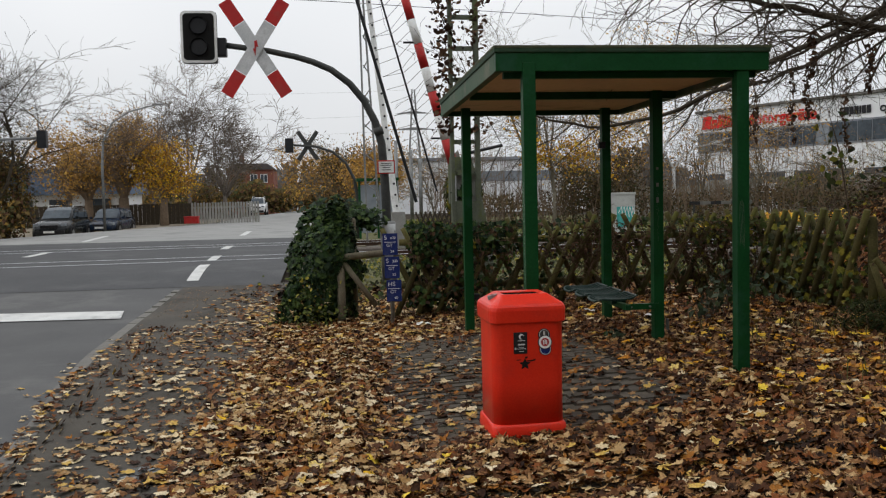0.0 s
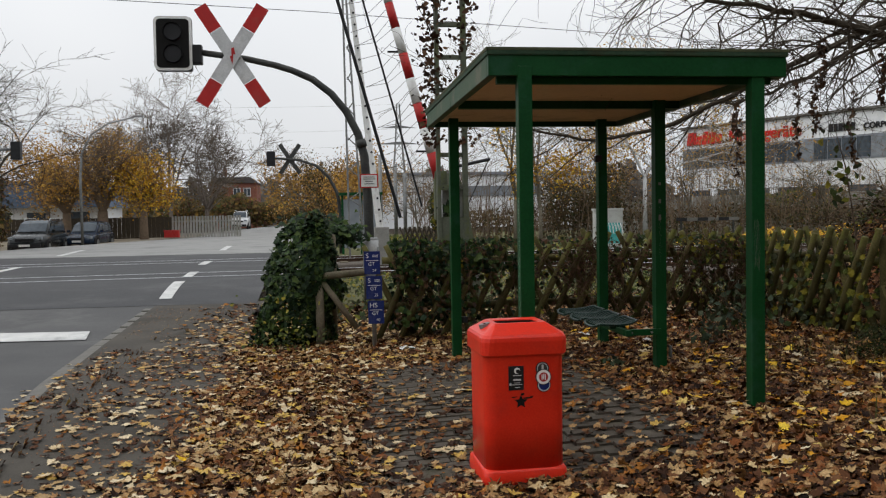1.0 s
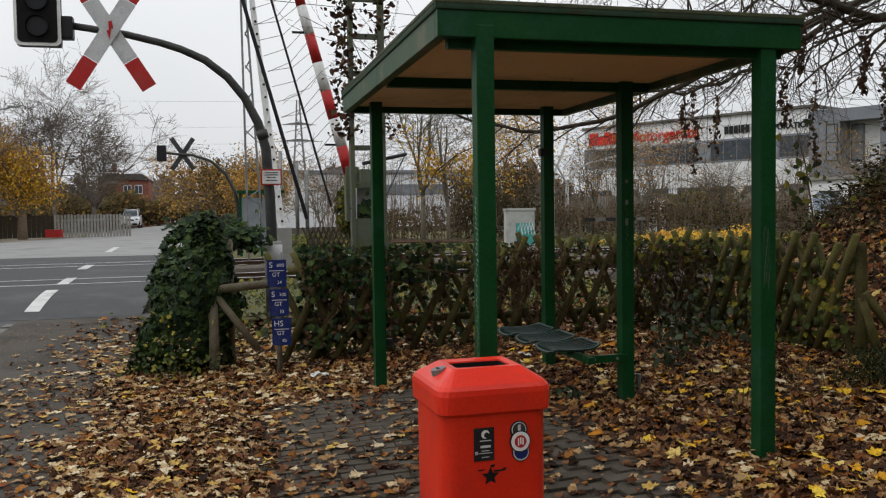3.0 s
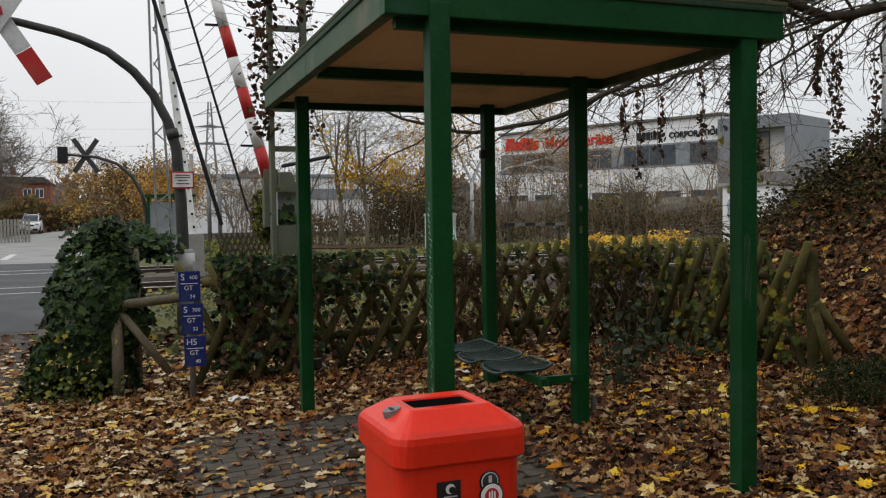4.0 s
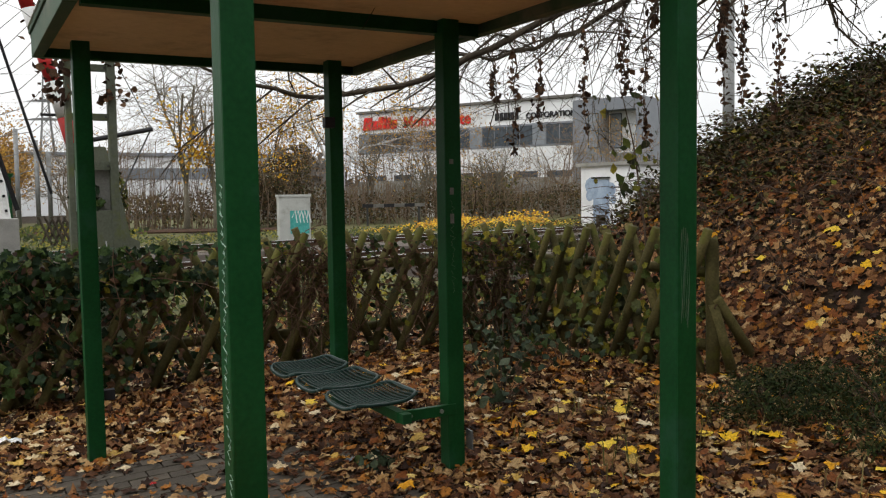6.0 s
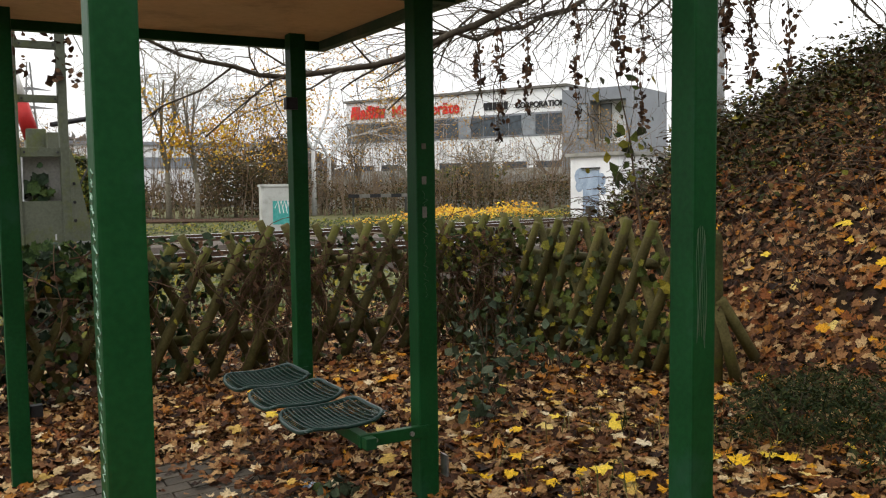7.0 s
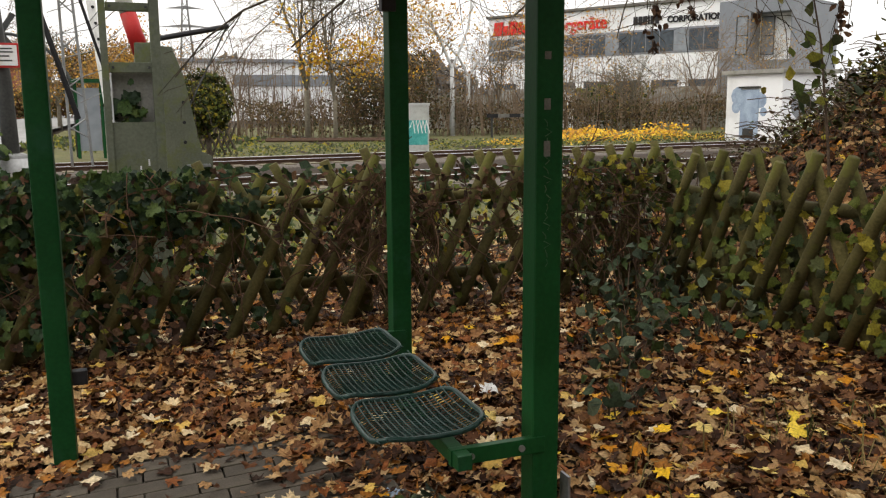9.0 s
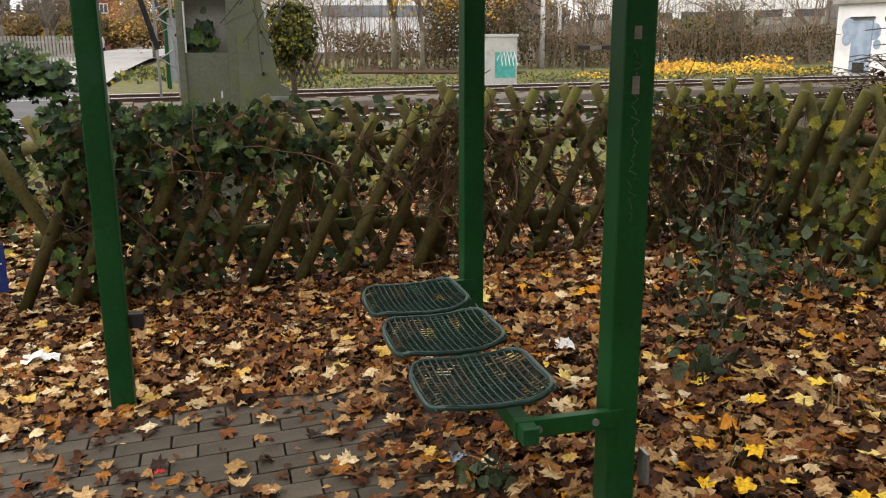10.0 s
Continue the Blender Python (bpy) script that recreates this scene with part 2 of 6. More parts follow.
LITTER = palette("fallen_maple_leaves", [(0.060, 0.024, 0.011), (0.19, 0.086, 0.034), (0.035, 0.015, 0.008), (0.30, 0.165, 0.070), (0.10, 0.040, 0.017), (0.022, 0.011, 0.007), (0.22, 0.105, 0.042), (0.42, 0.27, 0.13), (0.075, 0.031, 0.014), (0.28, 0.11, 0.022), (0.14, 0.062, 0.027), (0.34, 0.20, 0.085), (0.18, 0.060, 0.019), (0.045, 0.021, 0.011)], 0.6)
PALELITTER = palette("pale_fallen_leaves", [(0.46, 0.33, 0.17), (0.56, 0.43, 0.25), (0.34, 0.22, 0.10), (0.50, 0.32, 0.08), (0.28, 0.16, 0.06), (0.60, 0.49, 0.32)], 0.5)
YELLOWLITTER = palette("yellow_fallen_leaves", [(0.68, 0.40, 0.022), (0.55, 0.26, 0.018), (0.72, 0.50, 0.06), (0.46, 0.18, 0.015), (0.64, 0.47, 0.15)], 0.5)
IVY = palette("ivy_leaves", [(0.012, 0.027, 0.010), (0.020, 0.042, 0.013), (0.032, 0.058, 0.015), (0.010, 0.020, 0.009), (0.048, 0.072, 0.017), (0.016, 0.030, 0.012)], 0.45)
HOP = palette("yellow_green_climber_leaves", [(0.040, 0.056, 0.012), (0.07, 0.084, 0.015), (0.022, 0.034, 0.010), (0.13, 0.125, 0.018), (0.048, 0.054, 0.017), (0.028, 0.031, 0.012), (0.18, 0.148, 0.018)], 0.55)
DRYLEAF = palette("dry_brown_climber_leaves", [(0.050, 0.028, 0.018), (0.085, 0.045, 0.026), (0.035, 0.022, 0.016), (0.12, 0.066, 0.036)], 0.8)
GOLD = palette("golden_autumn_leaves", [(0.58, 0.33, 0.025), (0.48, 0.24, 0.025), (0.62, 0.42, 0.05), (0.38, 0.18, 0.03)], 0.6)
OCHRE = palette("ochre_autumn_leaves", [(0.40, 0.21, 0.06), (0.48, 0.27, 0.06), (0.32, 0.18, 0.07), (0.55, 0.33, 0.07), (0.26, 0.16, 0.07)], 0.7)
BRUSHLEAF = palette("dull_scrub_leaves", [(0.050, 0.042, 0.020), (0.075, 0.052, 0.028), (0.040, 0.044, 0.018), (0.105, 0.066, 0.032), (0.060, 0.040, 0.024), (0.13, 0.09, 0.035)], 0.85)
THICKET = palette("thicket_leaves", [(0.075, 0.06, 0.025), (0.11, 0.075, 0.03), (0.055, 0.06, 0.022), (0.15, 0.10, 0.035), (0.09, 0.045, 0.025), (0.20, 0.12, 0.03)], 0.8)
EVERGREEN = palette("evergreen_leaves", [(0.022, 0.040, 0.016), (0.035, 0.058, 0.020), (0.05, 0.07, 0.026), (0.018, 0.030, 0.014)], 0.5)
CONIFER = palette("dark_conifer_sprays", [(0.016, 0.026, 0.008), (0.026, 0.038, 0.011), (0.038, 0.048, 0.014), (0.012, 0.018, 0.007), (0.055, 0.052, 0.018)], 0.7)
BRAMBLE = palette("bank_bramble_leaves", [(0.034, 0.044, 0.014), (0.055, 0.062, 0.018), (0.024, 0.030, 0.012), (0.085, 0.080, 0.020), (0.045, 0.036, 0.018), (0.10, 0.070, 0.022)], 0.6)
FERN = palette("dark_shrub_leaves", [(0.034, 0.050, 0.028), (0.050, 0.068, 0.038), (0.024, 0.034, 0.020), (0.075, 0.090, 0.055), (0.040, 0.060, 0.020)], 0.55)
GRASSBLADE = palette("dry_grass_blades", [(0.13, 0.115, 0.045), (0.19, 0.15, 0.06), (0.075, 0.085, 0.026), (0.24, 0.18, 0.08)], 0.8)


# ---- building helpers ----
class Geo:
    """Collects vertices and faces for one mesh."""

    def __init__(self):
        self.v, self.f = [], []

    def add(self, verts, faces):
        k = len(self.v)
        self.v.extend(tuple(p) for p in verts)
        self.f.extend(tuple(i + k for i in face) for face in faces)
        return self

    def box(self, c, s, rz=0.0, r=0.0, m=None):
        """A box with centre c, size s, turned about z; r: bevel."""
        bm = bmesh.new()
        bmesh.ops.create_cube(bm, size=1)
        bmesh.ops.scale(bm, vec=s, verts=bm.verts)
        if r:
            bmesh.ops.bevel(bm, geom=bm.edges[:], offset=r, segments=2, profile=0.7, affect="EDGES")
        t = (m if m is not None else pose(*c, 0, 0, rz))
        bm.verts.index_update()
        self.add([t @ v.co for v in bm.verts], [[v.index for v in f.verts] for f in bm.faces])
        bm.free()
        return self

    def tube(self, pts, rad, n=6, cap=True):
        pts = [Vector(p) for p in pts]
        rad = rad if hasattr(rad, "__len__") else [rad] * len(pts)
        verts, faces = [], []
        ref = None
        for i, p in enumerate(pts):
            d = (pts[min(i + 1, len(pts) - 1)] - pts[max(i - 1, 0)]).normalized()
            if ref is None:
                ref = Vector((0, 0, 1)) if abs(d.z) < 0.9 else Vector((1, 0, 0))
            u = d.cross(ref).normalized()
            w = d.cross(u)
            for k in range(n):
                a = 2 * math.pi * k / n
                verts.append(p + (u * math.cos(a) + w * math.sin(a)) * rad[i])
        for i in range(len(pts) - 1):
            for k in range(n):
                a, b = i * n + k, i * n + (k + 1) % n
                faces.append((a, a + n, b + n, b))
        if cap:
            faces += [tuple(range(n)), tuple(range(len(verts) - 1, len(verts) - n - 1, -1))]
        return self.add(verts, faces)

    def prism(self, poly, m, depth):
        """A flat outline (x, y) pushed along z by depth, posed by m."""
        n = len(poly)
        verts = [m @ Vector((x, y, z)) for z in (0, depth) for x, y in poly]
        return self.add(verts, [tuple(range(n - 1, -1, -1)), tuple(range(n, 2 * n))] + [(i, (i + 1) % n, n + (i + 1) % n, n + i) for i in range(n)])

    def strip(self, rows):
        """A sheet through rows of equally many points."""
        n = len(rows[0])
        return self.add([p for r in rows for p in r], [(i * n + k, i * n + k + 1, (i + 1) * n + k + 1, (i + 1) * n + k) for i in range(len(rows) - 1) for k in range(n - 1)])

    def mesh(self, name, material, smooth=False):
        me = bpy.data.meshes.new(name)
        me.from_pydata(self.v, [], self.f)
        me.materials.append(material)
        if smooth:
            me.polygons.foreach_set("use_smooth", [True] * len(me.polygons))
        me.update()
        return me


def part(name, geo, material, parent=None, label="", smooth=False):
    """Links a Geo (or a ready mesh) as one mesh object under a thing or a part."""
    ob = new(name, geo if isinstance(geo, bpy.types.Mesh) else geo.mesh(name, material, smooth))
    ob.parent = parent
    if label:
        tagged(ob, label)
    return ob


def thing(name, label, category, m=None, group="", kind=""):
    ob = new(name)
    ob.empty_display_size = 0.2
    ob.matrix_basis = m or Matrix()
    return tagged(ob, label, category, group, kind)


def words(name, text, size, m, material, parent, depth=0.01, bold=0.0):
    cu = bpy.data.curves.new(name, "FONT")
    cu.body, cu.size, cu.extrude, cu.offset = text, size, depth, bold
    cu.materials.append(material)
    ob = new(name, cu)
    ob.matrix_basis = m
    ob.parent = parent
    return ob


def smoothstep(a, b, x):
    t = min(max((x - a) / (b - a), 0.0), 1.0)
    return t * t * (3 - 2 * t)


def rough_height(x, y):
    return 0.5 * noise.noise((x * 0.9, y * 0.9, 3.1)) + 0.25 * noise.noise((x * 2.7, y * 2.7, 7.7))


def mound(x, y):
    """The leaf-covered bank beside the fence's end."""
    foot = 5.85 + 0.35 * smoothstep(8, 5, y) + 1.6 * smoothstep(5.5, 1.0, y) + 0.25 * smoothstep(9.4, 10.8, y)
    up = max(0.0, x - foot)
    h = 3.9 * (1 - math.exp(-up * 0.26)) * (1 - smoothstep(9.8, 13.2, y + 0.12 * up)) * smoothstep(-3, 3.5, y)
    return h + (0.16 * rough_height(x, y) * min(up, 1.0) if up > 0 else 0)


def flat_z(x, y):
    return min(max(0.05 * (x - 2.9), -0.15), 0.06) - 0.11 * smoothstep(2.6, 1.4, x) * smoothstep(6.8, 4.8, y)


def verge_dip(x, y):
    """The parking strip lies a little under the road's level."""
    return 0.38 * smoothstep(-11.6, -13.2, x) * smoothstep(34, 40, y) * smoothstep(60, 53, y)


def ground_z(x, y):
    flat = flat_z(x, y)
    t = smoothstep(10.0, 15.5, y)
    z = flat * (1 - t) - 0.10 * t * smoothstep(0.4, -0.6, x)
    if x < -2.0 and y < 16:
        z = min(z, -0.38 + 0.42 * smoothstep(10, 15.5, y))
    if x < -0.9 and y > 13.6:
        z = min(z, road_z(y) - 0.08 - verge_dip(x, y))
    inset = smoothstep(0.1, 0.4, x) * smoothstep(2.75, 2.5, x) * smoothstep(3.1, 3.5, y) * smoothstep(8.2, 7.8, y)
    return z - 0.06 * inset + mound(x, y) + 0.02 * rough_height(x, y) * smoothstep(-0.8, 0.8, x)


def road_z(y):
    return -0.32 + 0.45 * smoothstep(9.0, 17.0, y)


# ---- ground, road, pavement ----
def build_ground():
    xs = sorted(set([-900, -400, -160, -80, -50] + [round(-30 + i * 2.0, 2) for i in range(14)] + [round(-2.6 + i * 0.2, 2) for i in range(76)] + [14, 17, 20, 26, 34, 50, 80, 160, 400, 900]))
    ys = sorted(set([-300, -100, -40, -15, -8, -5] + [round(-3 + i * 0.25, 2) for i in range(70)] + [15, 16.5, 18, 20, 24, 30, 36, 44, 54, 70, 100, 160, 300, 600, 1200]))
    g = Geo().strip([[(x, y, ground_z(x, y)) for x in xs] for y in ys])
    ob = part("ground", g, SOIL, smooth=True)
    tagged(ob, "dark leaf-mould earth that reaches the horizon", "ground", kind="structure")


def edge_line(pts, y):
    for (y0, x0), (y1, x1) in zip(pts, pts[1:]):
        if y <= y1:
            return x0 + (x1 - x0) * (y - y0) / (y1 - y0)
    return pts[-1][1]


KERBLINE = [(-20, -1.0), (4.85, -2.2), (8.1, -2.56), (10.6, -2.70), (14.6, -2.72), (16, -2.7)]
ROADRIGHT = KERBLINE[:-2] + [(13.9, -2.72), (14.3, -0.95), (30, -1.0), (40, -1.4), (60, -1.6), (80, -1.0), (130, 4.0)]
ROADLEFT = [(-20, -9), (10, -10.2), (20, -13), (30, -14.5), (38, -14), (58, -8.2), (80, -8.8), (130, -6.0)]


def band(y0, y1, n, left, right, lift=0.0, cols=8):
    rows = []
    for i in range(n + 1):
        y = y0 + (y1 - y0) * i / n
        a, b = edge_line(left, y), edge_line(right, y)
        rows.append([(a + (b - a) * k / cols, y, road_z(y) + lift) for k in range(cols + 1)])
    return Geo().strip(rows)


def build_road():
    ob = part("road", band(-20, 14.0, 60, ROADLEFT, ROADRIGHT), ASPHALT)
    tagged(ob, "worn grey asphalt road leading to the level crossing", "road", kind="structure")
    ob = part("road_crossing", band(14.0, 30.5, 40, [(0, -30), (60, -30)], [(0, -0.95), (60, -1.1)], 0.005), DARKASPHALT)
    tagged(ob, "dark patched asphalt of the level crossing between rails", "road", kind="structure")
    ob = part("road_beyond", band(30.5, 130, 60, ROADLEFT, ROADRIGHT, 0.006), LIGHTASPHALT)
    tagged(ob, "pale asphalt road bending away beyond the crossing", "road", kind="structure")
    verge = band(31, 75, 40, [(0, -40), (80, -40)], [(0, -13.9), (31, -14.4), (40, -13.3), (58, -8.3), (80, -9)], 0.012, 40)
    verge.v = [(x, y, z - verge_dip(x, y)) for x, y, z in verge.v]
    ob = part("verge", verge, SAND)
    tagged(ob, "sandy verge with parked cars", "verge", kind="structure")

    def mark(name, pts, label):
        (ax, ay), (bx, by), (cx, cy), (dx, dy) = pts
        rows = []
        for k in range(9):
            q = k / 8
            rows.append([(ax + (dx - ax) * q, ay + (dy - ay) * q), (bx + (cx - bx) * q, by + (cy - by) * q)])
        g = Geo().strip([[(x, y, road_z(y) + 0.014) for x, y in row] for row in rows])
        tagged(part(name, g, MARKING), label, "road marking", group="road markings", kind="structure")
    mark("stop_line", [(-9.8, 11.9), (-3.05, 11.55), (-3.13, 12.1), (-9.8, 12.55)], "worn white stop line across the lane")
    for x0, y0, x1, y1, w in ((-2.52, 14.6, -2.7, 17.3, 0.13), (-2.76, 18.6, -2.86, 20.4, 0.13), (-3.1, 23.4, -3.16, 25.3, 0.14), (-3.7, 33.6, -3.95, 38.8, 0.15), (-7.9, 22.2, -8.05, 24.4, 0.15), (-9.1, 31.6, -9.75, 37.3, 0.15)):
        mark("lane_dash", [(x0 - w, y0), (x0 + w * 0.6, y0), (x1 + w * 0.6, y1), (x1 - w, y1)], "white dashed lane mark on the crossing")
    lid = thing("manhole_cover", "round cast iron manhole cover set in the road", "manhole", pose(-5.2, 10.6, road_z(10.6)))
    part("rim", Geo().tube([(0, 0, -0.05), (0, 0, 0.006)], 0.38, 28), KERB, lid)
    part("plate", Geo().tube([(0, 0, -0.05), (0, 0, 0.012)], 0.31, 28), STEEL, lid)


def pave_z(x, y):
    return flat_z(x, y) * (1 - smoothstep(10.0, 15.5, y)) + 0.004 * smoothstep(9.5, 14.2, y) + 0.012


def build_pavement():
    rows = []
    for i in range(81):
        y = -6 + 20.2 * i / 80
        a = edge_line(KERBLINE, y) + 0.12
        b = 0.15 + 0.25 * math.sin(y * 0.9) - 0.9 * smoothstep(8.5, 12.5, y)
        rows.append([(a + (b - a) * k / 8, y, pave_z(a + (b - a) * k / 8, y)) for k in range(9)])
    walkway = part("pavement", Geo().strip(rows), PAVING)
    tagged(walkway, "dirty grey footway paving strewn with leaves", "pavement", kind="structure")
    kerb = thing("kerb", "low concrete kerb stones along the road", "kerb", kind="structure")
    for i in range(34):
        y = -3.0 + i * 0.5
        x = edge_line(KERBLINE, y + 0.25)
        dx = edge_line(KERBLINE, y + 0.5) - edge_line(KERBLINE, y)
        g = Geo().box((0, 0, 0), (0.13, 0.497, 0.3), r=0.010)
        ob = part("kerb_stone", g, KERB, kerb)
        top = pave_z(x, y) + 0.006 * noise.noise((i * 3.3, 0, 0))
        ob.matrix_basis = pose(x + 0.06, y + 0.25, top - 0.15, 0, 0, -math.degrees(math.atan2(dx, 0.5)))
    cover = thing("water_cover", "small round iron cover in the footway", "manhole", pose(-1.2, 4.25, pave_z(-1.2, 4.25)))
    part("rim", Geo().tube([(0, 0, -0.05), (0, 0, 0.005)], 0.16, 20), DARKSTEEL, cover)
    for k in range(8):
        a = k * math.pi / 4
        part("stud", Geo().box((0.09 * math.cos(a), 0.09 * math.sin(a), 0.007), (0.05, 0.025, 0.012), math.degrees(a)), STEEL, cover)


build_ground()
build_road()
build_pavement()


# ---- bus shelter ----
def build_shelter():
    s = thing("bus_shelter", "open green-painted steel bus shelter with flat roof and no walls", "bus shelter", pose(0, 0, 0))
    posts = ((1.442, 5.10), (3.065, 5.12), (2.995, 6.68), (1.42, 8.06), (2.975, 8.17))
    for x, y in posts:
        z = ground_z(x, y)
        g = Geo().box((x, y, (2.35 + z - 0.15) / 2), (0.094, 0.094, 2.35 - z + 0.15), r=0.008)
        p = part("post", g, GREEN, s)
        part("foot_plate", Geo().box((x, y, z + 0.012), (0.16, 0.16, 0.02), r=0.004), GREEN_OLD, p)
    x0, x1, y0, y1, zb, zt = 1.20, 3.26, 5.06, 8.42, 2.285, 2.45
    part("front_fascia", Geo().box(((x0 + x1) / 2, y0 + 0.03, (zb + zt) / 2), (x1 - x0, 0.06, zt - zb), r=0.006), GREEN, s)
    part("rear_fascia", Geo().box(((x0 + x1) / 2, y1 - 0.03, (zb + zt) / 2), (x1 - x0, 0.06, zt - zb), r=0.006), GREEN, s)
    for x, k in ((x0 + 0.03, "side_fascia"), (x1 - 0.03, "side_fascia")):
        for a, b in ((y0 + 0.062, 6.755), (6.762, y1 - 0.062)):
            part(k, Geo().box((x, (a + b) / 2, (zb + zt) / 2), (0.06, b - a, zt - zb), r=0.006), GREEN_OLD, s, "faded green fascia board")
    part("ceiling_panel", Geo().box(((x0 + x1) / 2, 5.93, 2.35), (x1 - x0 - 0.13, 1.54, 0.03)), SOFFIT, s, "brown-stained plywood ceiling panel")
    part("ceiling_panel", Geo().box(((x0 + x1) / 2, 7.55, 2.35), (x1 - x0 - 0.13, 1.58, 0.03)), SOFFIT, s, "brown-stained plywood ceiling panel")
    part("cross_beam", Geo().box(((x0 + x1) / 2, 6.73, 2.31), (x1 - x0 - 0.13, 0.07, 0.08), r=0.004), GREEN, s)
    for x in (1.43, 3.02):
        part("side_beam", Geo().box((x, 6.65, 2.375), (0.06, 2.9, 0.06)), GREEN, s)
    part("roof_skin", Geo().box(((x0 + x1) / 2, (y0 + y1) / 2, zt + 0.008), (x1 - x0 + 0.03, y1 - y0 + 0.03, 0.02), r=0.004), ROOFTOP, s, "mossy dark roof skin")
    for a, b in (((x0 - 0.012, y0 - 0.012), (x1 + 0.012, y0 + 0.03)), ((x0 - 0.012, y1 - 0.03), (x1 + 0.012, y1 + 0.012)), ((x0 - 0.012, y0 + 0.032), (x0 + 0.03, y1 - 0.032)), ((x1 - 0.03, y0 + 0.032), (x1 + 0.012, y1 - 0.032))):
        part("roof_edge", Geo().box(((a[0] + b[0]) / 2, (a[1] + b[1]) / 2, zt - 0.008), (b[0] - a[0], b[1] - a[1], 0.05), r=0.012), GREEN_EDGE, s, "dirty weathered roof edge strip")
    part("front_beam", Geo().box(((x0 + x1) / 2, y0 + 0.10, zb - 0.012), (x1 - x0 - 0.14, 0.05, 0.06), r=0.004), GREEN, s)
    part("bracket", Geo().box((2.925, 8.13, 1.93), (0.07, 0.05, 0.07), r=0.004), BLACK, s)
    part("bracket", Geo().box((1.50, 8.06, 0.33), (0.06, 0.05, 0.06), r=0.004), BLACK, s)
    part("bracket", Geo().box((3.075, 6.64, 0.17), (0.01, 0.06, 0.10), r=0.003), STEEL, s)
    for i, (z, h) in enumerate(((1.47, 0.05), (1.33, 0.07), (1.62, 0.035))):
        part("tape_scrap", Geo().box((2.985, 6.6325, z), (0.022, 0.002, h * 0.7)), KERB, s)
    # scratched tally of thin pale lines on the front post, and on the middle one
    for i in range(7):
        g = Geo()
        x = 3.035 + i * 0.006
        g.tube([(x + 0.004 * math.sin(i * 5 + k * 1.3), 5.0725, 0.98 + 0.02 * math.sin(i * 7) + 0.065 * k) for k in range(6)], 0.0011, 4)
        part("scratch", g, GREEN_OLD, s)
    # scratched scrawl of pale undercoat down one side of the front post
    rng = random.Random(77)
    for k in range(34):
        z = 0.60 + k * 0.0262
        y = 5.085 + rng.uniform(-0.012, 0.012)
        if k in (4, 9):
            continue
        pts = [(1.3945, y, z), (1.3945, y + rng.uniform(0.006, 0.022), z + 0.010), (1.3945, y + rng.uniform(-0.018, 0.004), z + 0.020), (1.3945, y + rng.uniform(0, 0.018), z + 0.029)]
        part("scrawl", Geo().tube(pts, rng.uniform(0.0012, 0.0026) if k > 13 else 0.0012, 4), CHALK, s, "pale scratched scrawl")
    for k in range(16):
        z = 0.95 + k * 0.03
        part("scribble", Geo().tube([(2.985 + 0.007 * math.sin(k * 2.1), 6.6325, z), (2.993 + 0.009 * math.sin(k * 3.7), 6.6325, z + 0.012), (2.98 + 0.007 * math.cos(k), 6.6325, z + 0.024)], 0.0014, 4), GREEN_OLD, s)
    return s


def build_seat(y):
    """A moulded wire-mesh seat shell: rim tube and two sets of wires."""
    s = thing("mesh_seat", "dark green plastic-coated wire mesh bus stop seat", "seat", pose(2.615, y, 0.415), group="row of shelter seats")
    hw, hd = 0.196, 0.20

    def surf(u, v):
        # u across the bench's length, v from the front lip to the raised back edge
        z = 0.012 * u * u / (hd * hd) * 4 * 0.3 - 0.02 * math.cos(v / hw * 1.4)
        if v > 0.35 * hw:
            z += 0.30 * (v - 0.35 * hw) ** 2 / hw
        if v < -0.7 * hw:
            z -= 0.5 * (-0.7 * hw - v) ** 2 / hw * 3
        return Vector((v, u, z))

    rim = []
    for k in range(40):
        a = 2 * math.pi * k / 40
        c, q = math.cos(a), math.sin(a)
        e = 0.42
        rim.append(surf(hd * math.copysign(abs(q) ** e, q), hw * math.copysign(abs(c) ** e, c)))
    rim.append(rim[0])
    part("rim", Geo().tube(rim, 0.0095, 8, cap=False), SEATWIRE, s, smooth=True)
    for i in range(19):
        u = -hd * 0.95 + 1.9 * hd * i / 18
        lim = hw * (1 - 0.10 * (abs(u) / hd) ** 5)
        part("long_wire", Geo().tube([surf(u, -lim + 2 * lim * k / 9) for k in range(10)], 0.0034, 4, cap=False), SEATWIRE, s)
    for i in range(17):
        v = -hw * 0.95 + 1.9 * hw * i / 16
        part("cross_wire", Geo().tube([surf(-hd * 0.98 + 1.96 * hd * k / 4, v) + Vector((0, 0, 0.004)) for k in range(5)], 0.0030, 4, cap=False), SEATWIRE, s)
    part("mount", Geo().box((0.06, 0, -0.045), (0.14, 0.05, 0.035), r=0.004), SEATWIRE, s)
    return s


def build_bench():
    for y in (6.87, 7.33, 7.78):
        build_seat(y)
    b = thing("seat_beam", "dark green steel beam that carries the seats between posts", "beam")
    part("beam", Geo().box((2.68, 7.35, 0.345), (0.05, 1.55, 0.05), r=0.004), GREEN, b)
    for y in (6.64, 8.13):
        arm = part("arm", Geo().box((2.82, y, 0.345), (0.34, 0.03, 0.055), r=0.004), GREEN, b)
        for x in (2.72, 2.90):
            part("bolt", Geo().tube([(x, y - 0.024, 0.345), (x, y - 0.01, 0.345)], 0.011, 8), STEEL, arm)


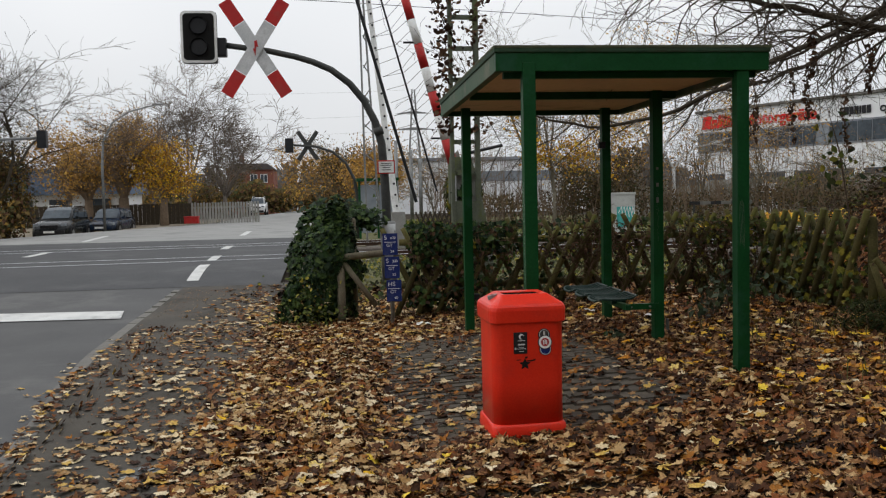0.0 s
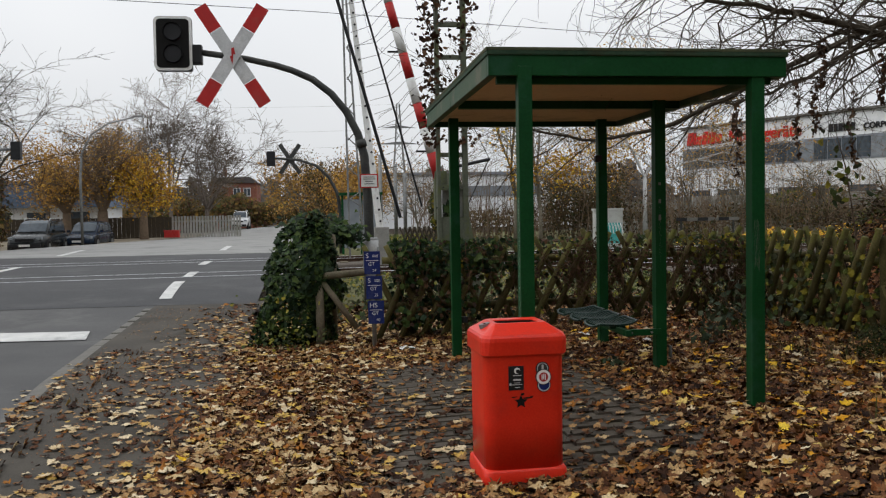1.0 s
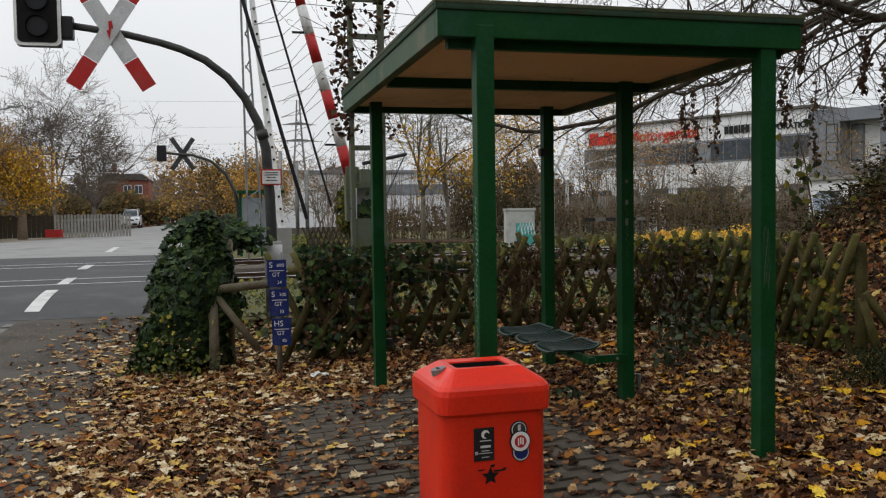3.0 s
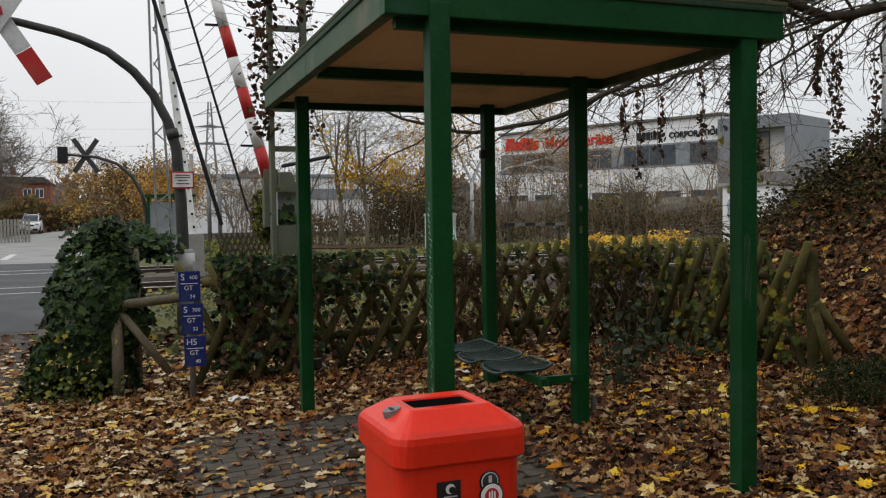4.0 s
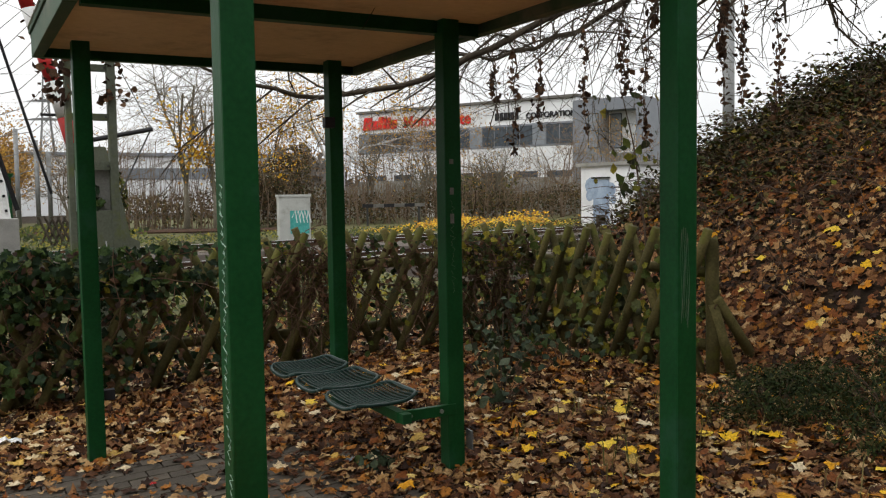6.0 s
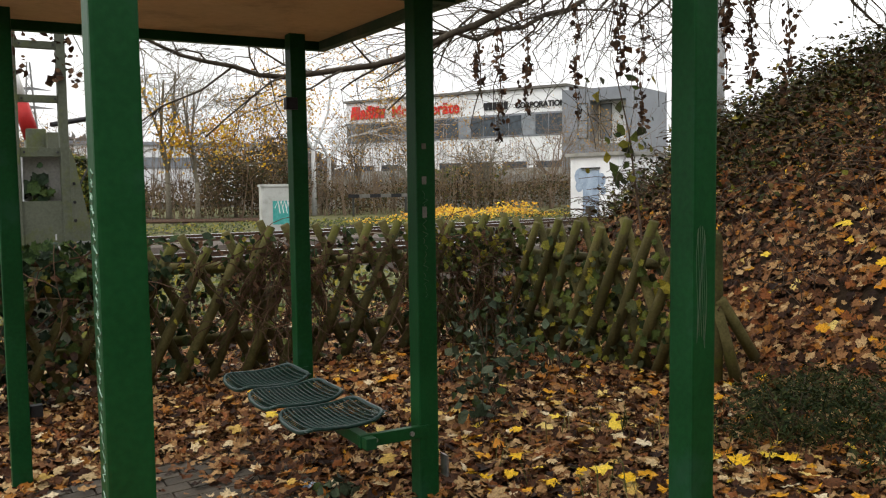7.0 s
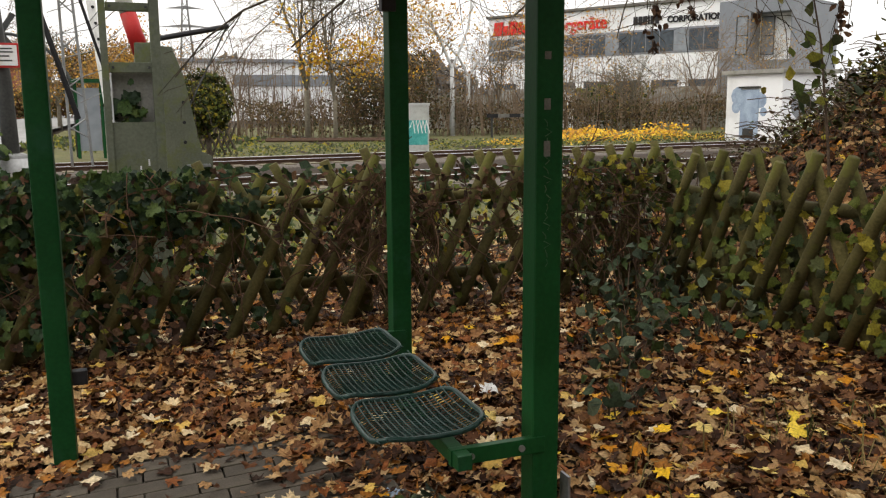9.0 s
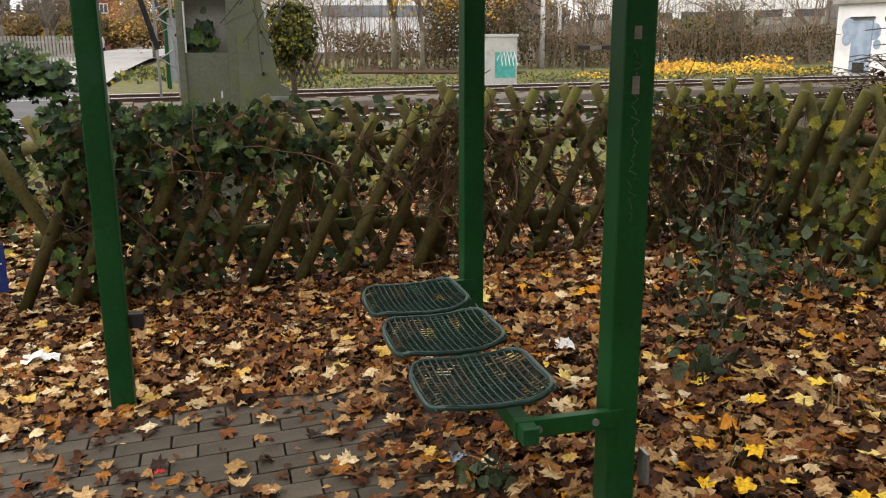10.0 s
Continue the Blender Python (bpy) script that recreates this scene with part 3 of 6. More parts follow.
# ---- litter bin ----
def build_bin():
    b = thing("litter_bin", "bright red plastic litter bin with sloped lid and stickers", "litter bin", pose(1.250, 4.60, -0.20, 0, 0, 2.0))

    WX, TALL = 0.93, 1.085

    def ring(hx, hy, z, r):
        hx, z = hx * WX, z * TALL
        out = []
        for cx, cy, a0 in ((1, 1, 0), (-1, 1, 90), (-1, -1, 180), (1, -1, 270)):
            for k in range(5):
                a = radians(a0 + 22.5 * k)
                out.append((cx * (hx - r) + r * math.cos(a), cy * (hy - r) + r * math.sin(a), z))
        return out

    def loft(rings, close=True):
        n = len(rings[0])
        g = Geo().add([p for q in rings for p in q], [(i * n + k, i * n + (k + 1) % n, (i + 1) * n + (k + 1) % n, (i + 1) * n + k) for i in range(len(rings) - 1) for k in range(n)])
        if close:
            g.f.append(tuple(range(n - 1, -1, -1)))
        return g
    part("base", loft([ring(0.268, 0.243, 0, 0.05), ring(0.272, 0.247, 0.03, 0.05), ring(0.268, 0.243, 0.085, 0.05), ring(0.262, 0.236, 0.096, 0.06), ring(0.250, 0.226, 0.10, 0.06)]), RED, b, smooth=True)
    part("body", loft([ring(0.255, 0.231, 0.09, 0.075), ring(0.256, 0.231, 0.35, 0.075), ring(0.258, 0.231, 0.69, 0.075), ring(0.264, 0.237, 0.715, 0.075)]), RED, b, smooth=True)
    lid = loft([ring(0.264, 0.239, 0.705, 0.06), ring(0.274, 0.249, 0.715, 0.06), ring(0.278, 0.253, 0.785, 0.07), ring(0.274, 0.249, 0.805, 0.07), ring(0.262, 0.238, 0.82, 0.07), ring(0.175, 0.135, 0.868, 0.02), ring(0.168, 0.128, 0.872, 0.02)], False)
    # the flat top round the oblong mouth
    n = len(ring(1, 1, 0, 0.1))
    mouth = ring(0.135, 0.075, 0.868, 0.015)
    mouth_low = ring(0.133, 0.073, 0.862, 0.015)
    k0 = len(lid.v) - n
    lid.v += mouth + mouth_low
    for k in range(n):
        j = (k + 1) % n
        lid.f += [(k0 + k, k0 + j, k0 + n + j, k0 + n + k), (k0 + n + k, k0 + n + j, k0 + 2 * n + j, k0 + 2 * n + k)]
    lid_ob = part("lid", lid, RED, b)
    part("ash_plate", Geo().tube([(-0.188, -0.03, 0.905), (-0.196, -0.03, 0.937)], 0.034, 14), STEEL, lid_ob, "small round steel stubbing plate")
    part("slot", Geo().box((-0.1965, -0.03, 0.938), (0.012, 0.035, 0.004), 0), BLACK, lid_ob)
    part("mouth_lining", loft([ring(0.13, 0.07, 0.55, 0.015), ring(0.134, 0.074, 0.864, 0.015)]), INSIDE, b, "dark inside of the mouth")
    def plate(name, x, z, w, h, layer, material, parent, label=""):
        return part(name, Geo().box((x, -0.2345 - 0.0016 * layer, z), (w, 0.003, h)), material, parent, label)

    def disc(name, x, z, r, layer, material, parent, label=""):
        y = -0.2345 - 0.0016 * layer
        return part(name, Geo().tube([(x, y + 0.006, z), (x, y, z)], r, 28), material, parent, label)
    st = plate("info_sticker", -0.058, 0.640, 0.090, 0.140, 0, BLACK, b, "black printed sticker with small white text bars")
    disc("emblem", -0.052, 0.682, 0.018, 1, WHITE, st)
    disc("emblem_core", -0.046, 0.678, 0.012, 2, BLACK, st)
    for z, w, h in ((0.655, 0.05, 0.004), (0.630, 0.045, 0.010), (0.612, 0.035, 0.003), (0.602, 0.06, 0.003), (0.585, 0.03, 0.003)):
        plate("text_bar", -0.052, z, w, h, 1, SIGNGREY, st)
    plate("text_bar", -0.092, 0.604, 0.012, 0.014, 1, SIGNGREY, st)
    cs = disc("club_sticker", 0.100, 0.688, 0.040, 0, BLACK, b, "overlapping round stickers, white ring with red centre")
    disc("white_rim", 0.100, 0.690, 0.033, 1, SIGNGREY, cs)
    disc("dark_face", 0.100, 0.690, 0.029, 2, DARKSTEEL, cs)
    plate("figure", 0.100, 0.694, 0.012, 0.034, 3, SIGNGREY, cs)
    disc("lower_disc", 0.108, 0.592, 0.040, 1, BLACK, cs)
    disc("lower_rim", 0.108, 0.592, 0.036, 2, SIGNGREY, cs)
    disc("lower_face", 0.108, 0.594, 0.031, 3, BLUE, cs)
    disc("black_ring", 0.104, 0.640, 0.047, 4, BLACK, cs)
    disc("white_ring", 0.104, 0.640, 0.042, 5, WHITE, cs)
    disc("red_disc", 0.104, 0.640, 0.027, 6, SIGNRED, cs)
    for k in range(3):
        plate("tower_bar", 0.094 + k * 0.010, 0.640 + (0.004 if k == 1 else 0), 0.005, 0.030, 7, WHITE, cs)
    star = []
    for k in range(10):
        r = 0.040 if k % 2 == 0 else 0.019
        star.append((r * math.sin(k * math.pi / 5), r * math.cos(k * math.pi / 5)))
    part("sprayed_star", Geo().prism(star, Matrix.Translation((-0.03, -0.2325, 0.500)) @ pose(0, 0, 0, 90), 0.002), INSIDE, b, "black stencilled star")
    for k, (x, z, w, h) in enumerate(((0.012, 0.522, 0.055, 0.008), (-0.07, 0.53, 0.03, 0.006), (-0.02, 0.545, 0.02, 0.012), (0.035, 0.53, 0.02, 0.005))):
        part("paint_smear", Geo().prism([(-w / 2, -h / 2), (0, -h * 0.7), (w / 2, -h * 0.2), (w / 2, h / 2), (0, h * 0.4), (-w / 2, h * 0.3)], Matrix.Translation((x, -0.2322 - 0.0003 * k, z)) @ pose(0, 0, 0, 90), 0.001), INSIDE, b)


# ---- rustic lattice fence ----
def build_fence():
    runs = [("rustic_fence", [(0.80, 9.73), (5.42, 9.62)], "mossy brown lattice fence of crossed round poles, overgrown with ivy"),
            ("rustic_fence", [(5.44, 9.55), (5.53, 7.42)], "mossy lattice fence end of crossed round poles beside the bank")]
    pale_hi = Geo().tube([(0, 0, 0), (0, 0, 0.45), (0, 0, 0.9), (0, 0, 1.22)], [0.036, 0.038, 0.037, 0.034], 9).mesh("pale", WOOD, True)
    for name, ((xa, ya), (xb, yb)), label in runs:
        length = math.hypot(xb - xa, yb - ya)
        ang = math.atan2(yb - ya, xb - xa)
        f = thing(name, label, "fence", group="lattice fence runs")
        d = Vector((math.cos(ang), math.sin(ang), 0))
        nrm = Vector((-d.y, d.x, 0))
        o = Vector((xa, ya, 0))
        lean = 25
        reach = 1.22 * math.sin(radians(lean))
        n = int((length + reach) / 0.262) + 2
        for sgn in (1, -1):
            for i in range(n):
                s = -0.362 + i * 0.262 + random.uniform(-0.02, 0.02) if sgn > 0 else 0.306 + i * 0.262 + random.uniform(-0.02, 0.02)
                mid = s + sgn * reach / 2
                if mid < 0.05 or mid > length - 0.05:
                    continue
                ob = new("pale", pale_hi)
                ob.parent = f
                base = o + d * s + nrm * (-0.038 * sgn)
                z = ground_z(base.x, base.y) - 0.02 + random.uniform(-0.02, 0.03)
                tilt = lean + random.uniform(-2.5, 2.5)
                axis = (d * sgn * math.sin(radians(tilt)) + Vector((0, 0, 1)) * math.cos(radians(tilt)))
                q = axis.to_track_quat("Z", "Y")
                ob.matrix_basis = Matrix.LocRotScale((base.x, base.y, z), q, (random.uniform(0.9, 1.1),) * 2 + (random.uniform(0.97, 1.03),))
        for h in (0.30, 0.84):
            pts = [o + d * (length * k / 8) + nrm * 0.10 + Vector((0, 0, h + 0.012 * math.sin(k * 2.3 + h))) for k in range(9)]
            part("rail", Geo().tube(pts, 0.042, 8), WOOD, f, smooth=True)
        k = 0.35
        while k < length:
            p = o + d * k + nrm * 0.17
            part("fence_post", Geo().tube([(p.x, p.y, -0.2), (p.x, p.y, 1.02), (p.x, p.y, 1.06)], [0.06, 0.058, 0.045], 9), WOOD, f, smooth=True)
            k += 2.1
    endp = thing("prop_post", "split wooden end post with a leaning prop", "fence post")
    part("post", Geo().tube([(5.60, 7.36, -0.1), (5.60, 7.36, 0.5), (5.585, 7.36, 1.06), (5.585, 7.36, 1.10)], [0.05, 0.052, 0.05, 0.038], 9), WOOD, endp, smooth=True)
    part("prop", Geo().tube([(5.57, 7.33, 0.62), (5.72, 7.26, 0.04)], [0.036, 0.042], 8), WOOD, endp, smooth=True)
    part("prop", Geo().tube([(5.58, 7.30, 0.66), (6.20, 7.42, 0.02)], [0.036, 0.042], 8), WOOD, endp, smooth=True)
    part("tie", Geo().tube([(5.55, 7.30, 0.60), (5.62, 7.29, 0.66), (5.66, 7.34, 0.62), (5.60, 7.31, 0.55), (5.55, 7.30, 0.60)], 0.006, 5), VINE, endp)
    left = thing("rail_gate", "low grey wooden rail barrier beside the hedge", "rail")
    part("post", Geo().tube([(0.20, 9.95, -0.25), (0.20, 9.95, 1.14), (0.20, 9.95, 1.17)], [0.07, 0.068, 0.05], 10), OLDWOOD, left, smooth=True)
    part("rail", Geo().tube([(0.02, 9.48, 0.70), (0.60, 9.55, 0.74)], 0.042, 9), OLDWOOD, left, smooth=True)
    part("stake", Geo().tube([(0.06, 9.52, -0.25), (0.06, 9.52, 0.69)], 0.05, 9), OLDWOOD, left, smooth=True)
    part("brace", Geo().tube([(0.08, 9.50, 0.66), (0.48, 9.50, 0.10)], 0.035, 9), OLDWOOD, left, smooth=True)


# ---- crossing signal mast ----
def build_mast():
    y = 10.0
    m = thing("crossing_mast", "curved steel mast with red and white warning cross and signal", "crossing signal", Matrix.Translation((0.118, 0.175, 1.413)) @ Matrix.Scale(1.30, 4) @ Matrix.Translation((-0.118, -0.175, -1.413)))
    path = [(0.68, y, -0.15), (0.665, y, 0.95), (0.65, y, 1.6), (0.62, y, 2.10), (0.55, y, 2.36), (0.42, y, 2.62), (0.25, y, 2.83), (0.03, y, 3.0), (-0.20, y, 3.10), (-0.40, y, 3.16), (-0.72, y, 3.23), (-1.24, y, 3.30)]
    part("lower_pipe", Geo().tube([(0.68, y, 0.2), (0.675, y, 1.115), (0.675, y, 1.135)], [0.095, 0.095, 0.07], 16), STEEL, m, smooth=True)
    part("bent_pipe", Geo().tube(path, [0.056, 0.056, 0.055, 0.051, 0.047, 0.044, 0.042, 0.040, 0.038, 0.037, 0.036, 0.035], 12), DARKSTEEL, m, smooth=True)
    part("collar", Geo().tube([(0.60, y, 2.20), (0.575, y, 2.29)], 0.060, 14), DARKSTEEL, m, smooth=True)
    c = part("warning_cross", Geo().box((-0.86, y - 0.10, 3.24), (0.16, 0.05, 0.16)), DARKSTEEL, m, "weathered red and white diagonal warning cross")
    for sgn in (1, -1):
        a = radians(32.5) * sgn
        for k, (lo, hi, mt) in enumerate(((-0.655, -0.345, SIGNRED), (-0.34, 0.34, SIGNGREY), (0.345, 0.655, SIGNRED))):
            g = Geo().box((0, 0, 0), (0.155, 0.012, hi - lo), r=0.003, m=Matrix.Translation((-0.86, y - 0.14 - 0.014 * sgn, 3.24)) @ Matrix.Rotation(a, 4, "Y") @ Matrix.Translation((0, 0, (lo + hi) / 2)))
            part("cross_arm", g, mt, c)
    bolt = [(0.02, 0.09), (0.035, 0.01), (0.012, 0.015), (0.0, -0.10), (-0.03, -0.005), (-0.008, -0.008), (-0.01, 0.08)]
    part("flash_mark", Geo().prism(bolt, Matrix.Translation((-0.86, y - 0.165, 3.24)) @ pose(0, 0, 0, 90), 0.003), SIGNRED, c, "red lightning flash")
    def rounded(w, h, r):
        return [(sx * (w / 2 - r) + r * math.cos(radians(a0 + 18 * k)), sz * (h / 2 - r) + r * math.sin(radians(a0 + 18 * k))) for sx, sz, a0 in ((1, 1, 0), (-1, 1, 90), (-1, -1, 180), (1, -1, 270)) for k in range(6)]
    s = part("signal_box", Geo().box((-1.52, y - 0.02, 3.38), (0.40, 0.16, 0.60), r=0.03), BLACK, m, "black traffic signal with white border, unlit")
    part("white_border", Geo().prism(rounded(0.42, 0.61, 0.06), Matrix.Translation((-1.52, y - 0.102, 3.38)) @ pose(0, 0, 0, 90), 0.012), WHITE, s)
    part("face", Geo().prism(rounded(0.36, 0.55, 0.045), Matrix.Translation((-1.52, y - 0.116, 3.38)) @ pose(0, 0, 0, 90), 0.004), INSIDE, s)
    for dz in (0.13, -0.12):
        part("lens_hood", Geo().tube([(-1.52, y - 0.118, 3.38 + dz), (-1.52, y - 0.16, 3.38 + dz)], [0.105, 0.10], 20, cap=False), BLACK, s)
        part("lens", Geo().tube([(-1.52, y - 0.121, 3.38 + dz), (-1.52, y - 0.128, 3.38 + dz)], 0.095, 20), BLACK, s)
    part("junction", Geo().box((-1.27, y + 0.0, 3.27), (0.12, 0.14, 0.22), r=0.02), BLACK, m)
    sg = part("notice", Geo().box((0.665, y - 0.085, 1.80), (0.215, 0.012, 0.165), r=0.004), SIGNRED, m, "small white notice with red edge")
    part("face", Geo().box((0.665, y - 0.094, 1.80), (0.185, 0.006, 0.135)), WHITE, sg)
    for dz, w in ((0.045, 0.13), (0.022, 0.14), (-0.005, 0.09), (-0.035, 0.12)):
        part("text_bar", Geo().box((0.665, y - 0.0985, 1.80 + dz), (w, 0.002, 0.009)), DARKSTEEL, sg)
    part("ring_clamp", Geo().tube([(0.672, y, 0.92), (0.672, y, 1.10)], 0.098, 16), SIGNGREY, m, smooth=True)
    mp = thing("marker_post", "slim grey steel post carrying blue marker plates", "post", pose(0.665, 9.26, ground_z(0.665, 9.26)))
    part("post", Geo().tube([(0, 0, -0.2), (0, 0, 0.98), (0, 0, 1.0)], [0.026, 0.026, 0.018], 10), STEEL, mp, smooth=True)
    for k, (big, small) in enumerate((("S", "600"), ("S", "300"), ("HS", ""))):
        z = 0.86 - 0.278 * k
        pl = thing("hydrant_plate", "small blue enamel utility marker plate with white writing on the mast", "sign", pose(0.652 + 0.017 * k, 9.222, z, 0, 0, -6), group="utility marker plates")
        part("plate", Geo().box((0, 0, 0), (0.178, 0.006, 0.258), r=0.002), BLUE, pl)
        words("letters", big, 0.075, pose(-0.072, -0.004, 0.055, 90), WHITE, pl, 0.001)
        if small:
            words("numerals", small, 0.045, pose(0.0, -0.004, 0.062, 90), WHITE, pl, 0.001)
        words("letters", "GT", 0.055, pose(-0.045, -0.004, -0.03, 90), WHITE, pl, 0.001)
        part("cross_line", Geo().box((0, -0.004, 0.025), (0.14, 0.002, 0.006)), WHITE, pl)
        words("numerals", ("24", "32", "40")[k], 0.045, pose(0.0, -0.004, -0.10, 90), WHITE, pl, 0.001)


# ---- far signal masts ----
def build_far_mast(x, y):
    m = thing("crossing_mast", "distant curved mast with signal lamp and warning cross seen from behind", "crossing signal", pose(x, y, 0))
    pts = [(1.75, 0, -0.2), (1.75, 0, 1.6), (1.65, 0, 2.2), (1.35, 0, 2.8), (0.9, 0, 3.2), (0.3, 0, 3.4), (-0.6, 0, 3.47)]
    part("bent_pipe", Geo().tube(pts, [0.07, 0.07, 0.06, 0.055, 0.05, 0.045, 0.04], 10), DARKSTEEL, m, smooth=True)
    for sgn in (1, -1):
        g = Geo().box((0, 0, 0), (0.15, 0.015, 1.25), m=Matrix.Translation((0, 0.05 + 0.02 * sgn, 3.44)) @ Matrix.Rotation(radians(34) * sgn, 4, "Y"))
        part("cross_arm", g, DARKSTEEL, m)
    part("signal_box", Geo().box((-0.66, 0, 3.45), (0.30, 0.22, 0.52), r=0.03), BLACK, m)
    return m


# ---- lattice mast with vines, barrier drive ----
def build_lattice():
    l = thing("lattice_mast", "olive steel ladder mast overgrown with dead climbers", "mast", pose(1.86, 11.12, 0))
    for x, w in ((-0.185, 0.05), (0.175, 0.07)):
        part("leg", Geo().box((x, 0, 3.7), (w, 0.10, 7.9), r=0.006), OLIVE, l)
        part("flange", Geo().box((x - 0.5 * w + 0.006 if x < 0 else x + 0.5 * w - 0.006, 0.06, 3.7), (0.012, 0.06, 7.9)), OLIVE, l)
    for i in range(13):
        z = 1.75 + i * 0.435
        part("rung", Geo().box((0, 0, z), (0.318, 0.06, 0.06 if i else 0.075), r=0.005), OLIVE, l)
        for x in (-0.13, 0.12):
            part("bolt", Geo().tube([(x, -0.028, z), (x, -0.042, z)], 0.011, 6), DARKSTEEL, l)
    part("panel", Geo().box((-0.005, 0.0, 0.58), (0.315, 0.07, 1.54)), OLIVE, l, "solid painted lower panel with yellow moss")
    part("back_board", Geo().box((0, 0.09, 1.55), (0.31, 0.02, 0.40)), CONCRETE, l, "pale board behind the opening")
    part("opening_edge", Geo().box((-0.152, -0.02, 1.53), (0.012, 0.05, 0.36)), SIGNGREY, l, "chipped pale edge")
    for k, (x, z) in enumerate(((-0.10, 0.95), (0.02, 1.0), (0.06, 0.9))):
        part("mark", Geo().box((x * 0.5 + 0.07, -0.037, z + 0.05), (0.012, 0.003, 0.05)), SIGNGREY, l)
    d = thing("barrier_drive", "olive-grey steel barrier drive housing with bolts", "barrier drive", pose(2.50, 13.55, 0))
    prof = [(-0.36, -0.2), (0.14, -0.2), (0.14, 0.95), (0.04, 1.0), (-0.10, 1.75), (-0.2, 2.05), (-0.36, 2.05)]
    part("housing", Geo().prism(prof, pose(0, 0.12, 0, 90), 0.24), OLIVE, d)
    part("door", Geo().box((0.0, -0.13, 0.60), (0.24, 0.03, 0.55), r=0.01), STEEL, d, "grey hatch")
    for z in (0.5, 0.7, 1.1, 1.3, 1.5):
        part("rivet", Geo().tube([(-0.12, -0.125, z), (-0.12, -0.14, z)], 0.018, 8), BLACK, d)
    part("step_plate", Geo().box((0.0, -0.16, 0.25), (0.26, 0.08, 0.10), r=0.01), OLIVE, d)
    part("outrigger", Geo().tube([(-0.30, 0.05, 2.14), (0.42, 0.38, 2.30)], 0.028, 8), BLACK, d, "black outrigger with stay wire")
    part("stay_wire", Geo().tube([(0.41, 0.38, 2.30), (0.24, 0.3, 1.98), (-0.05, 0.1, 1.45)], 0.010, 5), DARKSTEEL, d)
    part("stay_wire", Geo().tube([(0.42, 0.38, 2.30), (0.10, 0.38, 2.95), (-0.9, 0.4, 5.2)], 0.006, 5), DARKSTEEL, d)


def build_barrier():
    b = thing("barrier", "raised red and white striped barrier boom with hanging lattice skirt", "barrier", pose(2.02, 13.75, 2.0))
    up = Vector((-0.27, 0.0, 1.0)).normalized()
    n = 15
    for i in range(n):
        a, c = up * (0.42 * i), up * (0.42 * (i + 1) - 0.004)
        r0 = 0.085 - 0.002 * i
        part("boom_stripe", Geo().tube([a, c], [r0, r0 - 0.002], 10), SIGNRED if i % 2 == 0 else WHITE, b, smooth=True)
    part("pivot", Geo().box((0.03, 0, -0.3), (0.20, 0.22, 0.8), 0, 0.02), OLIVE, b)
    for off, r in ((0.26, 0.018), (0.62, 0.03)):
        part("skirt_bar", Geo().tube([Vector((-off - 0.02, 0, -0.35 - 0.5 * off)) + up * (0.9 * k) * (1 + 0.03 * k * (off - 0.2)) for k in range(7)], r, 6), BLACK, b)
    for i in range(34):
        p = up * (0.17 * i)
        q = p + Vector((-0.62, 0, -0.5)) + up * (0.06 * (i % 4))
        part("skirt_strand", Geo().tube([p, (p + q) / 2 + Vector((0.02, 0, -0.10)), q], 0.0045, 4, cap=False), STEEL, b)
    for i in (1, 5, 9, 13):
        p = up * (0.42 * i)
        part("skirt_clip", Geo().box(tuple(p + Vector((-0.14, 0, 0.02))), (0.22, 0.03, 0.03)), BLACK, b)
    f = thing("barrier", "distant raised boom, white with black studs, in a lattice stay", "barrier", pose(1.75, 24.0, 0.0))
    top = Vector((-0.85, 0, 8.6))
    part("boom", Geo().tube([(0, 0, 0.6), top], [0.11, 0.06], 8), WHITE, f)
    for i in range(24):
        p = Vector((0, 0, 0.9)).lerp(top, i / 24)
        part("stud", Geo().tube([p + Vector((0, -0.12, 0)), p + Vector((0, -0.10, 0))], 0.035, 6), BLACK, f)
    for dx in (-0.55, -0.95):
        part("stay", Geo().tube([(dx + 0.05, 0, 0.2), (-0.85 + dx * 0.12, 0, 8.6)], 0.03, 5), STEEL, f)
    for i in range(18):
        z = 0.8 + i * 0.42
        part("lattice_bar", Geo().tube([(-0.52 - 0.02 * i, 0, z), (-0.93 + 0.005 * i, 0, z + 0.25 * (-1) ** i)], 0.016, 4), STEEL, f)
    part("foot", Geo().box((0.0, 0, 0.5), (0.4, 0.4, 1.1), r=0.03), CONCRETE, f)
    g = thing("green_shelter", "distant green-framed platform shelter with grey panes", "shelter", pose(1.45, 30.0, 0))
    for x in (-0.65, 0.0, 0.65):
        part("post", Geo().box((x, 0, 1.05), (0.08, 0.08, 2.2)), GREEN, g)
    part("roof", Geo().box((0, 0.4, 2.14), (1.5, 1.1, 0.10)), GREEN, g)
    part("pane", Geo().box((-0.33, 0, 1.1), (0.56, 0.02, 1.7)), PALEGLASS, g)
    part("pane", Geo().box((0.33, 0, 1.1), (0.56, 0.02, 1.7)), PALEGLASS, g)


# ---- tracks ----
def track_y(x, y):
    return y + 0.085 * (x - 3.3)


